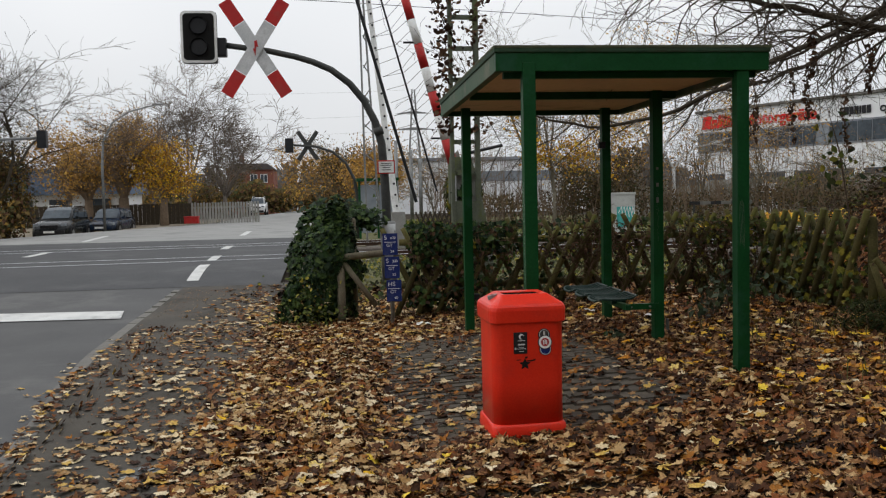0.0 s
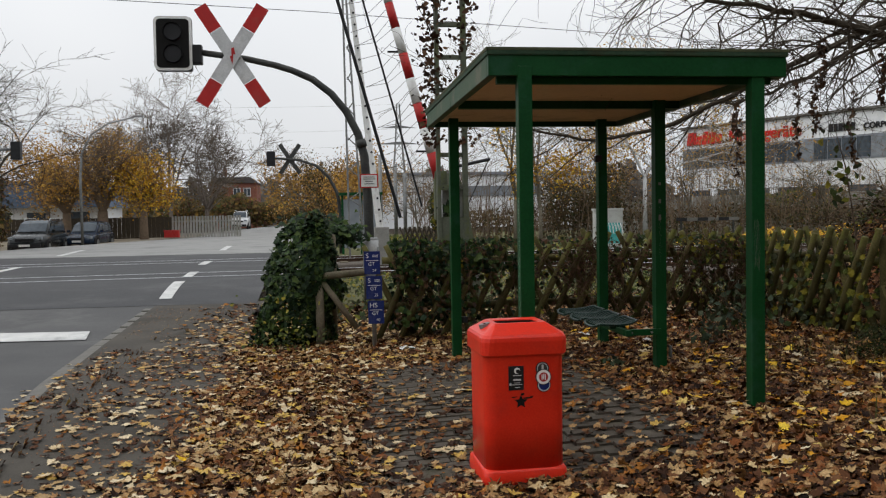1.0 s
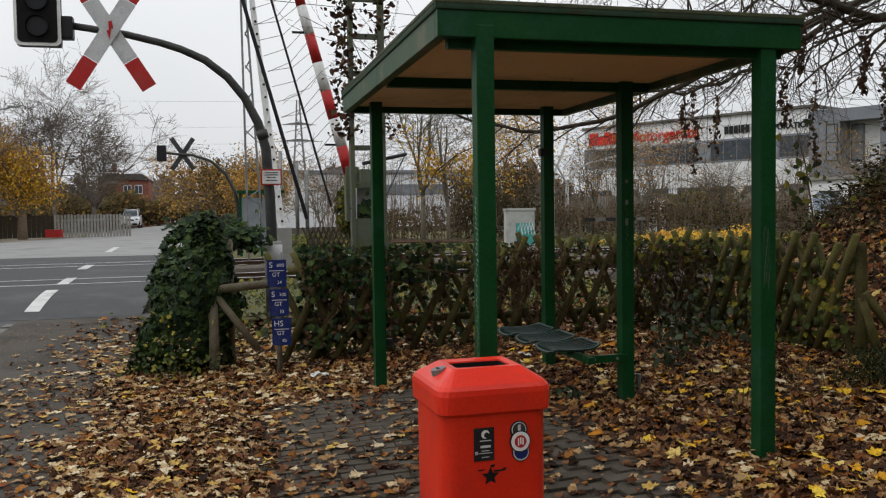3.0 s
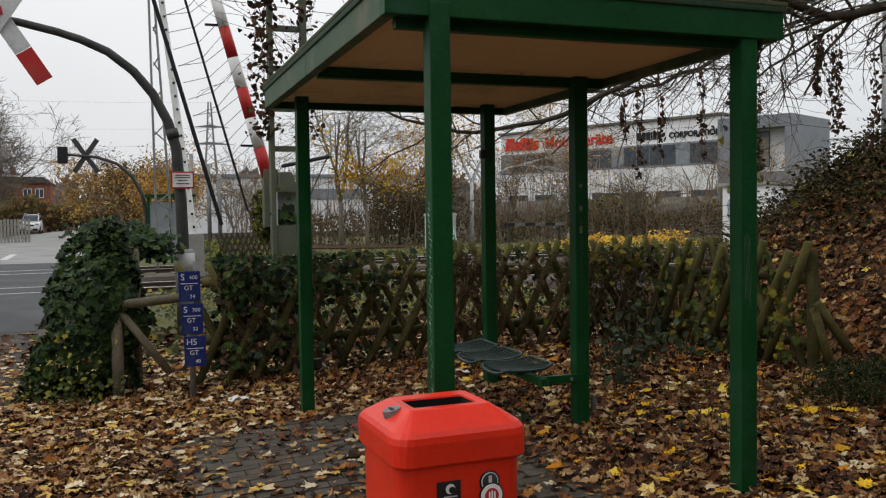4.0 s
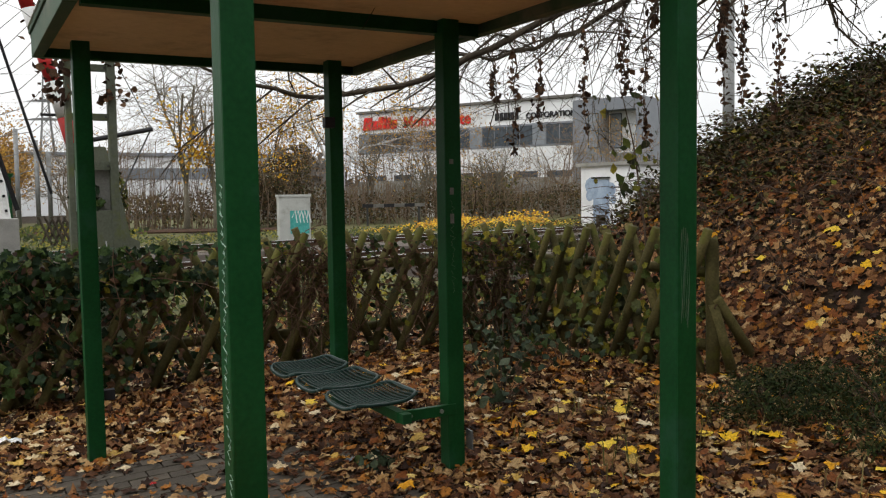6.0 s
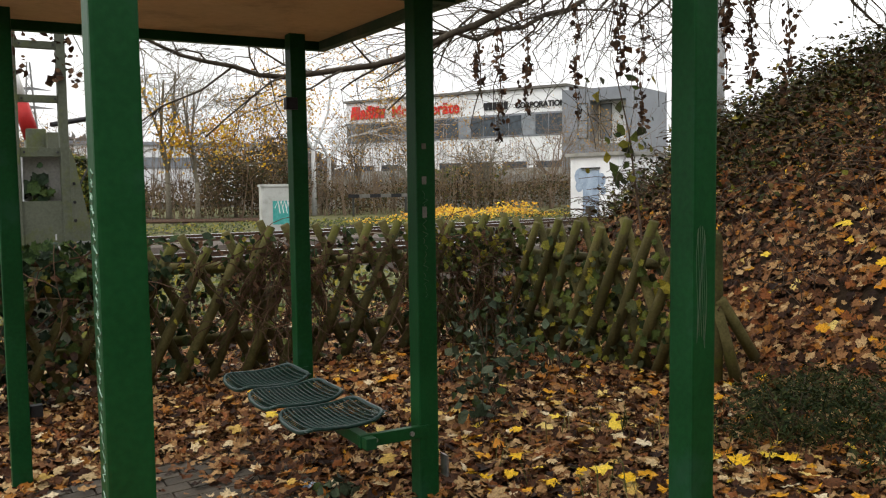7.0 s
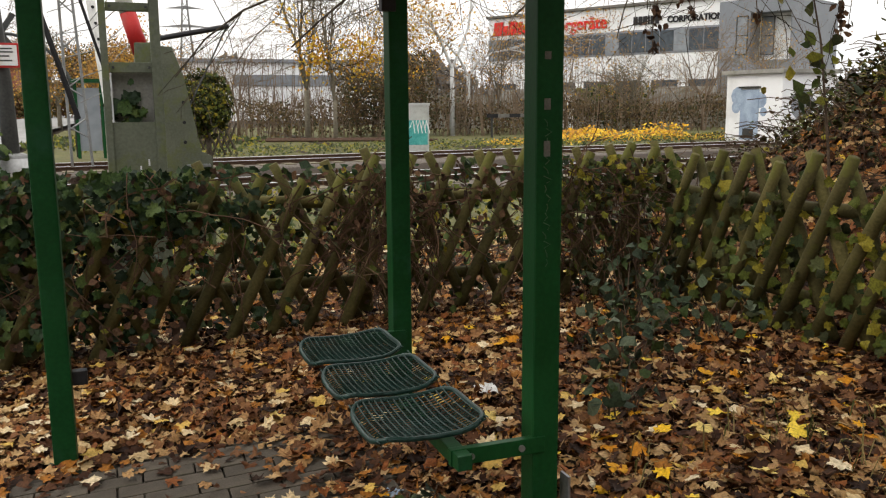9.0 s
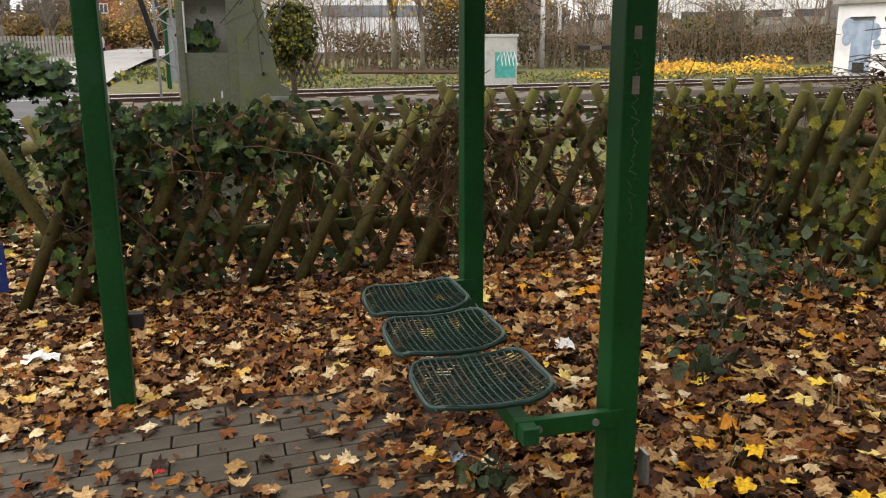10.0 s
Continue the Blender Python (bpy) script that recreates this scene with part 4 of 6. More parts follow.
def build_tracks():
    for name, ya, yb, zt in (("track_bed", 17.9, 22.0, 0.0), ("track_bed_far", 24.0, 28.6, 0.0)):
        rows = []
        for x in range(-1, 60, 2):
            rows.append([(x, track_y(x, ya), -0.08), (x, track_y(x, ya + 0.6), zt + 0.03), (x, track_y(x, yb - 0.6), zt + 0.03), (x, track_y(x, yb), -0.08)])
        ob = part(name, Geo().strip(rows), BALLAST)
        tagged(ob, "brown stone ballast bed of the railway track", "ballast", kind="structure")
    for y in (19.2, 20.64, 25.5, 26.94):
        r = thing("rail", "rust-brown steel rail with a polished head", "rail", group="railway rails")
        prof = [(-0.06, 0.0), (0.06, 0.0), (0.06, 0.02), (0.012, 0.04), (0.012, 0.10), (0.034, 0.115), (0.034, 0.142), (-0.034, 0.142), (-0.034, 0.115), (-0.012, 0.10), (-0.012, 0.04), (-0.06, 0.02)]
        L = 90.0
        base = Matrix.Translation((-30, track_y(-30, y), -0.01)) @ pose(0, 0, 0, 0, 0, math.degrees(math.atan(0.085))) @ pose(0, 0, 0, 90, 0, 90)
        part("web", Geo().prism(prof, base, L), RAIL, r)
        part("head", Geo().prism([(-0.03, 0.1425), (0.03, 0.1425), (0.028, 0.149), (-0.028, 0.149)], base, L), RAILTOP, r)
    g = Geo()
    for y in (19.92, 26.22):
        for i in range(90):
            x = 0.0 + i * 0.62
            g.box((x, track_y(x, y), 0.0), (0.24, 2.5, 0.10), math.degrees(math.atan(0.085)))
    ob = part("sleepers", g, OLDWOOD)
    tagged(ob, "weathered wooden sleepers half sunk in the ballast", "sleepers", kind="stuff")
    s = thing("siding_track", "rusty disused siding rails in weeds", "rail", group="railway rails")
    for y in (35.0, 36.4):
        part("web", Geo().tube([(2.5, y + 3.4, 0.16), (9, y + 0.6, 0.16), (13, y - 0.2, 0.12)], 0.06, 6), RAIL, s)
    ob = part("verge_grass", Geo().strip([[(x, track_y(x, y), 0.03 + 0.02 * math.sin(x * 1.3 + y)) for x in range(-1, 90, 3)] for y in (28.3, 31, 34, 40, 60)]), GRASSY)
    tagged(ob, "rough yellow-green grass strip behind the tracks", "grass", kind="structure")
    ob = part("verge_near", Geo().strip([[(x, y, ground_z(x, y) + 0.03) for x in (-0.6, 0.5, 2, 4, 6, 7.5)] for y in (13.0, 14, 15, 16, 17, 18.2)]), GRASSY)
    tagged(ob, "rough grass between fence and track", "grass", kind="structure")


# ---- hut, cabinet ----
def build_hut():
    h = thing("signal_hut", "small white flat-roofed trackside hut with blue-grey graffiti", "hut", pose(22.9, 28.0, 0.0, 0, 0, 5))
    part("wall", Geo().box((1.25, 1.3, 1.05), (2.5, 2.6, 2.7), r=0.01), PLASTER, h)
    part("roof", Geo().box((1.25, 1.3, 2.47), (2.8, 2.9, 0.14), r=0.02), CONCRETE, h, "mossy concrete roof slab")
    dr = part("door", Geo().box((-0.012, 1.45, 1.0), (0.05, 0.85, 1.75), r=0.01), PALEBLUE, h, "pale blue painted door with vent")
    part("hood", Geo().box((-0.05, 1.45, 1.95), (0.12, 0.95, 0.06)), DARKSTEEL, dr)
    part("vent", Geo().box((-0.042, 1.45, 0.34), (0.02, 0.5, 0.34)), DARKSTEEL, dr)
    for i, (y, z, w) in enumerate(((2.05, 1.65, 0.32), (0.95, 1.5, 0.28), (2.1, 1.25, 0.22), (0.8, 1.1, 0.16))):
        part("graffiti", Geo().tube([(-0.003 - 0.001 * i, y, z), (-0.0065 - 0.001 * i, y, z)], w, 9), PALEBLUE, h)
    part("graffiti", Geo().tube([(0.95, -0.003, 1.35), (0.95, -0.008, 1.35)], 0.55, 11), SLATE, h, "grey painted-over patch")
    c = thing("trackside_cabinet", "grey trackside switch cabinet sprayed with teal graffiti", "cabinet", pose(10.0, 28.9, 0, 0, 0, -8))
    part("body", Geo().box((0, 0, 0.68), (0.98, 0.45, 1.46), r=0.02), CABINET, c)
    part("lid", Geo().box((0, 0, 1.44), (1.04, 0.5, 0.08), r=0.015), CABINET, c)
    tag = part("graffiti", Geo().box((0.14, -0.228, 0.62), (0.60, 0.004, 0.72)), TEAL, c, "teal spray-painted tag")
    for k in range(5):
        part("stroke", Geo().tube([(-0.1 + 0.12 * k, -0.231, 0.75), (0.0 + 0.10 * k, -0.231, 0.98), (0.06 + 0.11 * k, -0.231, 0.6)], 0.014, 5), WHITE, tag)


# ---- factory building ----
def build_factory():
    ax, ay, bx, by = 33.5, 77.0, 43.2, 57.2
    ang = math.degrees(math.atan2(by - ay, bx - ax))
    L = math.hypot(bx - ax, by - ay)
    f = thing("office_building", "long white flat-roofed works building with ribbon windows and roof lettering", "building", pose(ax, ay, 0, 0, 0, ang))
    # local x runs along the facade; the visible face is y = 0, looking towards -y
    H = 8.75
    part("wall", Geo().box((L / 2, 5.0, H / 2), (L, 10.0, H)), PLASTER, f)
    band_z, band_h = 6.0, 1.55
    rib = part("window_band", Geo().box((L / 2, -0.02, band_z), (L, 0.06, band_h + 0.3)), SLATE, f, "grey framed ribbon window")
    k, n = 0.2, 0
    while k < L - 1.2:
        part("pane", Geo().box((k + 0.6, -0.06, band_z), (1.12, 0.03, band_h)), PALEGLASS if n % 5 == 0 else GLASS, rib)
        k += 1.2
        n += 1
    for i in range(7):
        part("lower_pane", Geo().box((2 + i * 3.1, -0.03, 2.6), (2.2, 0.05, 1.0)), GLASS, f)
    part("base", Geo().box((L / 2, -0.05, 1.3), (L, 0.1, 2.6)), CONCRETE, f, "grey plinth wall")
    part("parapet", Geo().box((L / 2, 4.9, H + 0.12), (L + 0.3, 10.3, 0.20)), KERB, f)
    # red brand word, drawn as plain slanted bars
    lg = thing("roof_sign", "red slanted brand sign drawn as plain bars on the white wall", "sign", pose(ax, ay, 0, 0, 0, ang))
    x = 0.55
    for w, h in ((0.95, 1.15), (0.55, 0.8), (0.55, 1.15), (0.28, 1.05), (0.4, 1.05), (0.6, 0.8)):
        part("bar", Geo().prism([(0, 0), (w, 0), (w + 0.18 * h, h), (0.18 * h, h)], Matrix.Translation((x, -0.06, 7.25)) @ pose(0, 0, 0, 90), 0.06), LETTERRED, lg)
        x += w + 0.10
    t = thing("roof_lettering", "red sign lettering on the white facade", "sign", pose(ax, ay, 0, 0, 0, ang))
    words("letters", "Motorgeräte", 1.38, pose(5.2, -0.06, 7.28, 90), LETTERRED, t, 0.04, 0.03)
    t2 = thing("company_sign", "black company sign, brand as bars beside a printed word", "sign", pose(ax, ay, 0, 0, 0, ang))
    x = 14.7
    for w in (0.36, 0.32, 0.34, 0.14, 0.3, 0.34):
        part("bar", Geo().box((x + w / 2, -0.06, 7.62), (w, 0.06, 0.62)), LETTERBLACK, t2)
        x += w + 0.08
    words("letters", "CORPORATION", 0.62, pose(17.6, -0.06, 7.34, 90), LETTERBLACK, t2, 0.03, 0.022)
    # grey stair tower with tall windows, and the wing past it
    tw = thing("stair_tower", "grey clad stair tower with tall glazed openings", "building", pose(bx, by, 0, 0, 0, ang))
    part("wall", Geo().box((1.15, 3.6, 4.2), (2.3, 8.5, 8.4)), SLATE, tw)
    part("top_beam", Geo().box((3.75, 3.0, 7.95), (2.9, 7.3, 0.9)), SLATE, tw)
    part("low_beam", Geo().box((3.75, 3.0, 3.9), (2.9, 7.3, 0.7)), SLATE, tw)
    part("corner_pillar", Geo().box((5.4, 3.0, 4.2), (0.5, 7.3, 8.4)), SLATE, tw)
    part("inner_wall", Geo().box((3.75, 3.9, 4.0), (2.8, 6.0, 7.4)), PLASTER, tw, "white rendered wall set back in the grey frame")
    for x, y, z, w, h in ((1.75, -0.66, 6.0, 0.8, 2.6), (0.75, -0.66, 2.4, 0.9, 2.2), (2.95, 0.86, 6.0, 0.9, 2.6), (3.6, 0.86, 1.9, 1.4, 2.2)):
        win = part("window", Geo().box((x, y, z), (w, 0.06, h)), PALEGLASS, tw)
        for q in (-0.5, 0.5):
            part("mullion", Geo().box((x + q * w, y - 0.04, z), (0.06, 0.05, h)), DARKSTEEL, win)
        for q in (-0.5, 0.0, 0.5):
            part("mullion", Geo().box((x, y - 0.045, z + q * h), (w, 0.05, 0.06)), DARKSTEEL, win)
    low = thing("low_hall", "low grey-white industrial hall behind the trees", "building", pose(12, 85, 0))
    part("wall", Geo().box((3, 4, 2.6), (26, 8, 5.2)), PLASTER, low)
    part("window_band", Geo().box((5, -0.05, 3.6), (10, 0.1, 1.0)), PALEGLASS, low)
    part("roof", Geo().box((3, 4, 5.35), (26.6, 8.6, 0.3)), SLATE, low)
    wall = thing("yard_wall", "low grey yard wall with a pale gate", "wall", pose(30, 47, 0, 0, 0, -22))
    part("wall", Geo().box((0, 0, 0.9), (30, 0.25, 2.0)), CONCRETE, wall)
    part("gate", Geo().box((-4.5, -0.15, 0.95), (1.0, 0.06, 1.9)), PLASTER, wall)
    tape = thing("stop_board", "black and white striped board on low posts behind the tracks", "board", pose(16.2, 37, 0))
    for i in range(6):
        part("stripe", Geo().box((i * 0.5, 0, 0.95), (0.5, 0.05, 0.15)), KERB if i % 2 else BLACK, tape)
    for x in (0, 2.5):
        part("leg", Geo().box((x, 0.06, 0.45), (0.08, 0.05, 1.0)), DARKSTEEL, tape)


build_shelter()
build_bench()
build_bin()
build_fence()
build_mast()
build_far_mast(-1.0, 31.0)
build_lattice()
build_barrier()
build_tracks()
build_hut()
build_factory()


# ---- leaves and plants ----
def lobed(half):
    """A leaf outline from angle and reach on one side, mirrored on the other."""
    right = [(r * math.sin(radians(a)), r * math.cos(radians(a))) for a, r in half]
    return right + [(-x, y) for x, y in reversed(right) if x > 1e-6]


# five pointed lobes with a stalk; the climbers' leaves are rounder
FALLEN = lobed([(0, 0.54), (11, 0.43), (21, 0.45), (31, 0.31), (52, 0.53), (66, 0.42), (79, 0.31), (108, 0.45), (126, 0.35), (155, 0.30), (176, 0.15), (180, 0.50)])
MAPLE = [(0.02, -0.5), (0.16, -0.30), (0.42, -0.36), (0.38, -0.12), (0.52, 0.10), (0.30, 0.20), (0.22, 0.38), (0.0, 0.54), (-0.20, 0.36), (-0.34, 0.22), (-0.50, 0.14), (-0.36, -0.10), (-0.40, -0.32), (-0.14, -0.28)]
OVAL = [(0, -0.5), (0.28, -0.22), (0.34, 0.08), (0.0, 0.5), (-0.34, 0.08), (-0.28, -0.22)]
SHARD = [(0, -0.45), (0.32, -0.1), (0.12, 0.4), (-0.26, 0.22), (-0.2, -0.2)]


def leaf_mesh(name, outline, place, nrm, size, material, curl=0.55):
    """Leaves as one joined mesh: place, normal and size come as arrays."""
    rng = np.random.default_rng(len(place) + len(outline))
    n, k = len(place), len(outline)
    o = np.array(outline)
    up = nrm / np.linalg.norm(nrm, axis=1, keepdims=True)
    ref = rng.normal(size=(n, 3))
    u = np.cross(up, ref)
    u /= np.linalg.norm(u, axis=1, keepdims=True)
    w = np.cross(up, u)
    bend = rng.normal(0, curl, (n, 2))
    sx = rng.uniform(0.75, 1.1, n)
    x, y = o[:, 0][None] * sx[:, None], o[:, 1][None] * np.ones((n, 1))
    ragged = (0.78, 1.15) if k < 16 else (0.90, 1.10)
    x = x * rng.uniform(*ragged, (n, k))
    y = y * rng.uniform(*ragged, (n, k))
    z = bend[:, :1] * x * x * 2 + bend[:, 1:] * y * y * 2 + rng.normal(0, 0.07 if k < 16 else 0.035, (n, k))
    v = place[:, None] + size[:, None, None] * (x[..., None] * u[:, None] + y[..., None] * w[:, None] + z[..., None] * up[:, None])
    verts = np.concatenate([v, place[:, None]], axis=1).reshape(-1, 3)
    base = (np.arange(n) * (k + 1))[:, None]
    tri = np.array([(i, (i + 1) % k, k) for i in range(k)]).reshape(-1)
    faces = (base + tri[None]).reshape(-1, 3)
    me = bpy.data.meshes.new(name)
    me.vertices.add(len(verts))
    me.vertices.foreach_set("co", verts.astype(np.float32).ravel())
    me.loops.add(faces.size)
    me.loops.foreach_set("vertex_index", faces.astype(np.int32).ravel())
    me.polygons.add(len(faces))
    me.polygons.foreach_set("loop_start", np.arange(0, faces.size, 3, dtype=np.int32))
    me.update(calc_edges=True)
    me.materials.append(material)
    return me


def stand_z(x, y):
    g = ground_z(x, y)
    if y < 14 and edge_line(KERBLINE, y) < x < 0.3:
        g = max(g, pave_z(x, y))
    if y < 14 and x <= edge_line(KERBLINE, y):
        g = road_z(y)
    if 0.2 < x < 2.62 and 3.3 < y < 8.0:
        g = max(g, pave_z(x, y) + 0.004)
    return g


def litter_density(x, y):
    if y > 9.9 and x < 6.2 or y > 11.5:
        return 0.75 if (y < 13.5 and x > -0.6) else 0.32 * smoothstep(-2.3, -0.7, x) if y < 13.8 and x < 0 else 0.0
    edge = -0.78 + 0.25 * noise.noise((y * 0.7, 1.0, 5.0)) - 0.25 * smoothstep(6, 2, y)
    d = 0.075 + 0.925 * smoothstep(edge - 0.45, edge + 0.5, x)
    if x < edge_line(KERBLINE, y) + 0.15:
        d = 0.16 * smoothstep(-3.1, -2.3, x) * smoothstep(11, 7, y)
    # trodden paving round the bin and in the shelter
    a = smoothstep(0.1, 0.6, x) * smoothstep(2.75, 2.2, x) * smoothstep(3.9, 4.7, y) * smoothstep(8.2, 7.7, y)
    patch = 0.5 + 0.5 * noise.noise((x * 1.1, y * 1.1, 9.0))
    d *= 1 - a * (0.80 + 0.18 * patch)
    return d


def build_litter():
    rng = np.random.default_rng(11)

    def sample(n, box, keep):
        out = []
        while len(out) < n:
            x, y = rng.uniform(box[0], box[1]), rng.uniform(box[2], box[3])
            if rng.random() < litter_density(x, y) * keep(x, y):
                out.append((x, y))
        return out

    def lay(name, label, pts, size, material, outline, lift=0.03, tilt=0.45, curl=0.30):
        pl, nr = [], []
        for x, y in pts:
            e = 0.05
            gx, gy = (ground_z(x + e, y) - ground_z(x - e, y)) / (2 * e), (ground_z(x, y + e) - ground_z(x, y - e)) / (2 * e)
            dn = litter_density(x, y)
            pl.append((x, y, stand_z(x, y) + 0.008 + rng.random() * lift * (0.3 + dn)))
            t = tilt * (0.25 + 0.75 * dn)
            nr.append((-gx + rng.normal(0, t), -gy + rng.normal(0, t), 1.0))
        me = leaf_mesh(name, outline, np.array(pl), np.array(nr), rng.uniform(size[0], size[1], len(pl)), material, curl)
        tagged(new(name, me), label, "leaves", kind="stuff")

    near = (-2.4, 6.4, 2.2, 9.9)
    lay("leaf_litter", "thick layer of brown fallen maple leaves", sample(33000, near, lambda x, y: 1), (0.045, 0.105), LITTER, FALLEN, 0.03, 0.26)
    lay("torn_leaves", "torn and folded brown leaves among the litter", sample(15000, near, lambda x, y: 1), (0.04, 0.085), LITTER, MAPLE, 0.034, 0.5, 0.5)
    lay("leaf_scraps", "crumbled brown leaf scraps", sample(30000, near, lambda x, y: 1), (0.02, 0.055), LITTER, SHARD, 0.014, 0.35)
    lay("leaf_litter_outer", "brown fallen leaves thinning out along the footway", sample(14000, (-2.4, 9.0, -7.0, 2.25), lambda x, y: smoothstep(-7.0, 2.2, y)), (0.05, 0.12), LITTER, MAPLE, 0.03, 0.3)
    lay("leaf_litter_bank", "brown fallen leaves covering the bank", sample(36000, (5.6, 10.5, 2.2, 12.0), lambda x, y: 1), (0.045, 0.11), LITTER, FALLEN, 0.05, 0.36)
    lay("leaf_litter_fence", "fallen leaves blown past the fence", sample(6500, (-2.3, 6.2, 9.8, 13.8), lambda x, y: 1), (0.05, 0.12), LITTER, FALLEN)
    lay("pale_leaves", "pale tan fallen leaves on the footway", sample(6800, (-3.0, 6.0, 1.2, 12.5), lambda x, y: 0.22 + 0.78 * smoothstep(2.6, 0.0, x)), (0.05, 0.12), PALELITTER, FALLEN, 0.04, 0.16, 0.22)
    grit = [(rng.uniform(-2.5, -0.3), rng.uniform(2.4, 13.8)) for _ in range(9000)]
    lay("footway_crumbs", "dark crumbs of rotted leaf trodden on the footway", [p for p in grit if noise.noise((p[0] * 1.3, p[1] * 1.3, 4.4)) > -0.12], (0.008, 0.032), LITTER, SHARD, 0.004, 0.1, 0.1)

    def footway(n):
        out = []
        while len(out) < n:
            x, y = rng.uniform(-2.6, 0.3), rng.uniform(1.2, 10.5)
            if rng.random() < (0.25 + 0.75 * smoothstep(-2.2, -0.4, x)) * (0.25 + 0.75 * smoothstep(8.5, 3.5, y)) * (0.5 + noise.noise((x * 1.5, y * 1.5, 7.0))):
                out.append((x, y))
        return out
    lay("footway_leaves", "flat pale leaves scattered on the wet footway", footway(1000), (0.06, 0.13), PALELITTER, FALLEN, 0.012, 0.08, 0.16)
    lay("yellow_leaves", "bright yellow maple leaves lying on top", sample(1550, (-1.6, 8.5, 0.8, 9.5), lambda x, y: (0.10 + 0.9 * smoothstep(2.0, 3.6, x)) * (0.3 + 0.7 * smoothstep(8.5, 5.5, y))), (0.06, 0.13), YELLOWLITTER, FALLEN, 0.05, 0.22, 0.24)


def cloud(name, label, category, n, pick, size, material, outline=OVAL, parent=None, kind="stuff", seed=1, curl=0.3):
    """Leaves round places that pick(rng) gives as (point, normal)."""
    rng = np.random.default_rng(seed)
    pl, nr = [], []
    for _ in range(n):
        p, q = pick(rng)
        pl.append(p)
        nr.append(q)
    me = leaf_mesh(name, outline, np.array(pl, float), np.array(nr, float) + 1e-4, rng.uniform(size[0], size[1], n), material, curl)
    ob = new(name, me)
    ob.parent = parent
    if parent is None:
        tagged(ob, label, category, kind=kind)
    elif label:
        tagged(ob, label, kind=kind)
    return ob


def build_climbers():
    def on_fence(a, b, top_bias, spread=0.10, low=0.3):
        def pick(rng):
            while True:
                x = rng.uniform(a, b)
                z = rng.uniform(0.02, 1.08)
                d = 0.5 + 0.5 * noise.noise((x * 1.7, z * 2.2, 4.0))
                if rng.random() < d ** 1.5 * (1.0 if z > top_bias else low) * smoothstep(b, b - 0.9, x):
                    break
            return (x, 9.62 + rng.normal(0, spread) - 0.02 * (x - 0.8), z), (rng.normal(0, 0.5), -1 + rng.normal(0, 0.4), 0.5 + rng.normal(0, 0.4))
        return pick
    def behind(pick):
        def at(rng):
            p, q = pick(rng)
            return (p[0], p[1] + 0.26, p[2]), q
        return at
    cloud("ivy_on_fence", "dark green ivy draped over the lattice fence", "ivy", 640, on_fence(0.95, 2.6, 0.70, 0.09, 0.14), (0.04, 0.10), IVY, MAPLE, seed=2)
    cloud("ivy_curtain", "dense dark ivy and climber covering the fence end to the ground", "ivy", 700, behind(on_fence(0.90, 2.2, 0.50, 0.06, 0.6)), (0.05, 0.10), IVY, MAPLE, seed=14)
    cloud("dead_ivy", "withered brown climber leaves under the ivy", "climber", 300, on_fence(0.90, 2.6, 0.9, 0.10, 1.0), (0.03, 0.08), DRYLEAF, OVAL, seed=15)
    # dark leaves added behind the poles, standing in for shade in the gaps
    cloud("fence_gap_darkener", "dark leaves added behind the lattice fence to deepen the shade in its gaps", "undergrowth", 850, behind(on_fence(2.0, 6.0, 0.95, 0.07, 0.6)), (0.04, 0.10), EVERGREEN, OVAL, seed=17)
    cloud("hop_crest", "yellow-green hop leaves along the fence top", "climber", 300, on_fence(4.35, 6.0, 0.72, 0.10, 0.25), (0.04, 0.09), HOP, MAPLE, seed=16)
    cloud("climber_on_fence", "thin mixed climber leaves in the lattice fence", "climber", 250, on_fence(1.2, 5.9, 0.7), (0.035, 0.08), HOP, OVAL, seed=3)
    cloud("dry_climber", "withered brown climber hanging in the fence", "climber", 480, on_fence(2.6, 5.9, 0.6), (0.03, 0.08), DRYLEAF, SHARD, seed=4)

    def side(rng):
        while True:
            k, z = rng.random(), rng.uniform(0.05, 1.05)
            if rng.random() < (0.5 + 0.5 * noise.noise((k * 5, z * 2.5, 8.0))) ** 1.3:
                break
        return (5.42 + 0.10 * k + rng.normal(0, 0.09), 9.5 - 2.1 * k, z), (-1 + rng.normal(0, 0.4), -0.6 + rng.normal(0, 0.5), 0.4)
    cloud("hop_on_fence", "yellow-green hop leaves on the fence end", "climber", 460, side, (0.05, 0.10), HOP, MAPLE, seed=5)
    g = Geo()
    rng = random.Random(6)
    for i in range(360):
        x = rng.uniform(0.9, 5.5) if i > 230 else rng.choice((3.25, 3.45, 4.55, 4.75, 5.2)) + rng.gauss(0, 0.16)
        p = Vector((x, 9.58 - 0.02 * (x - 0.8) + rng.gauss(0, 0.05), rng.uniform(0.5, 1.1)))
        pts = [p.copy()]
        d = Vector((rng.gauss(0, 0.5), rng.gauss(0, 0.1), -rng.random()))
        for k in range(6):
            d += Vector((rng.gauss(0, 0.5), rng.gauss(0, 0.15), rng.gauss(-0.15, 0.35)))
            p = p + d.normalized() * 0.10
            p.z = max(p.z, 0.03)
            pts.append(p.copy())
        g.tube(pts, rng.uniform(0.002, 0.0055), 3, cap=False)
    tagged(part("vine_stems", g, VINE), "tangled brown vine stems in the fence", "climber", kind="stuff")

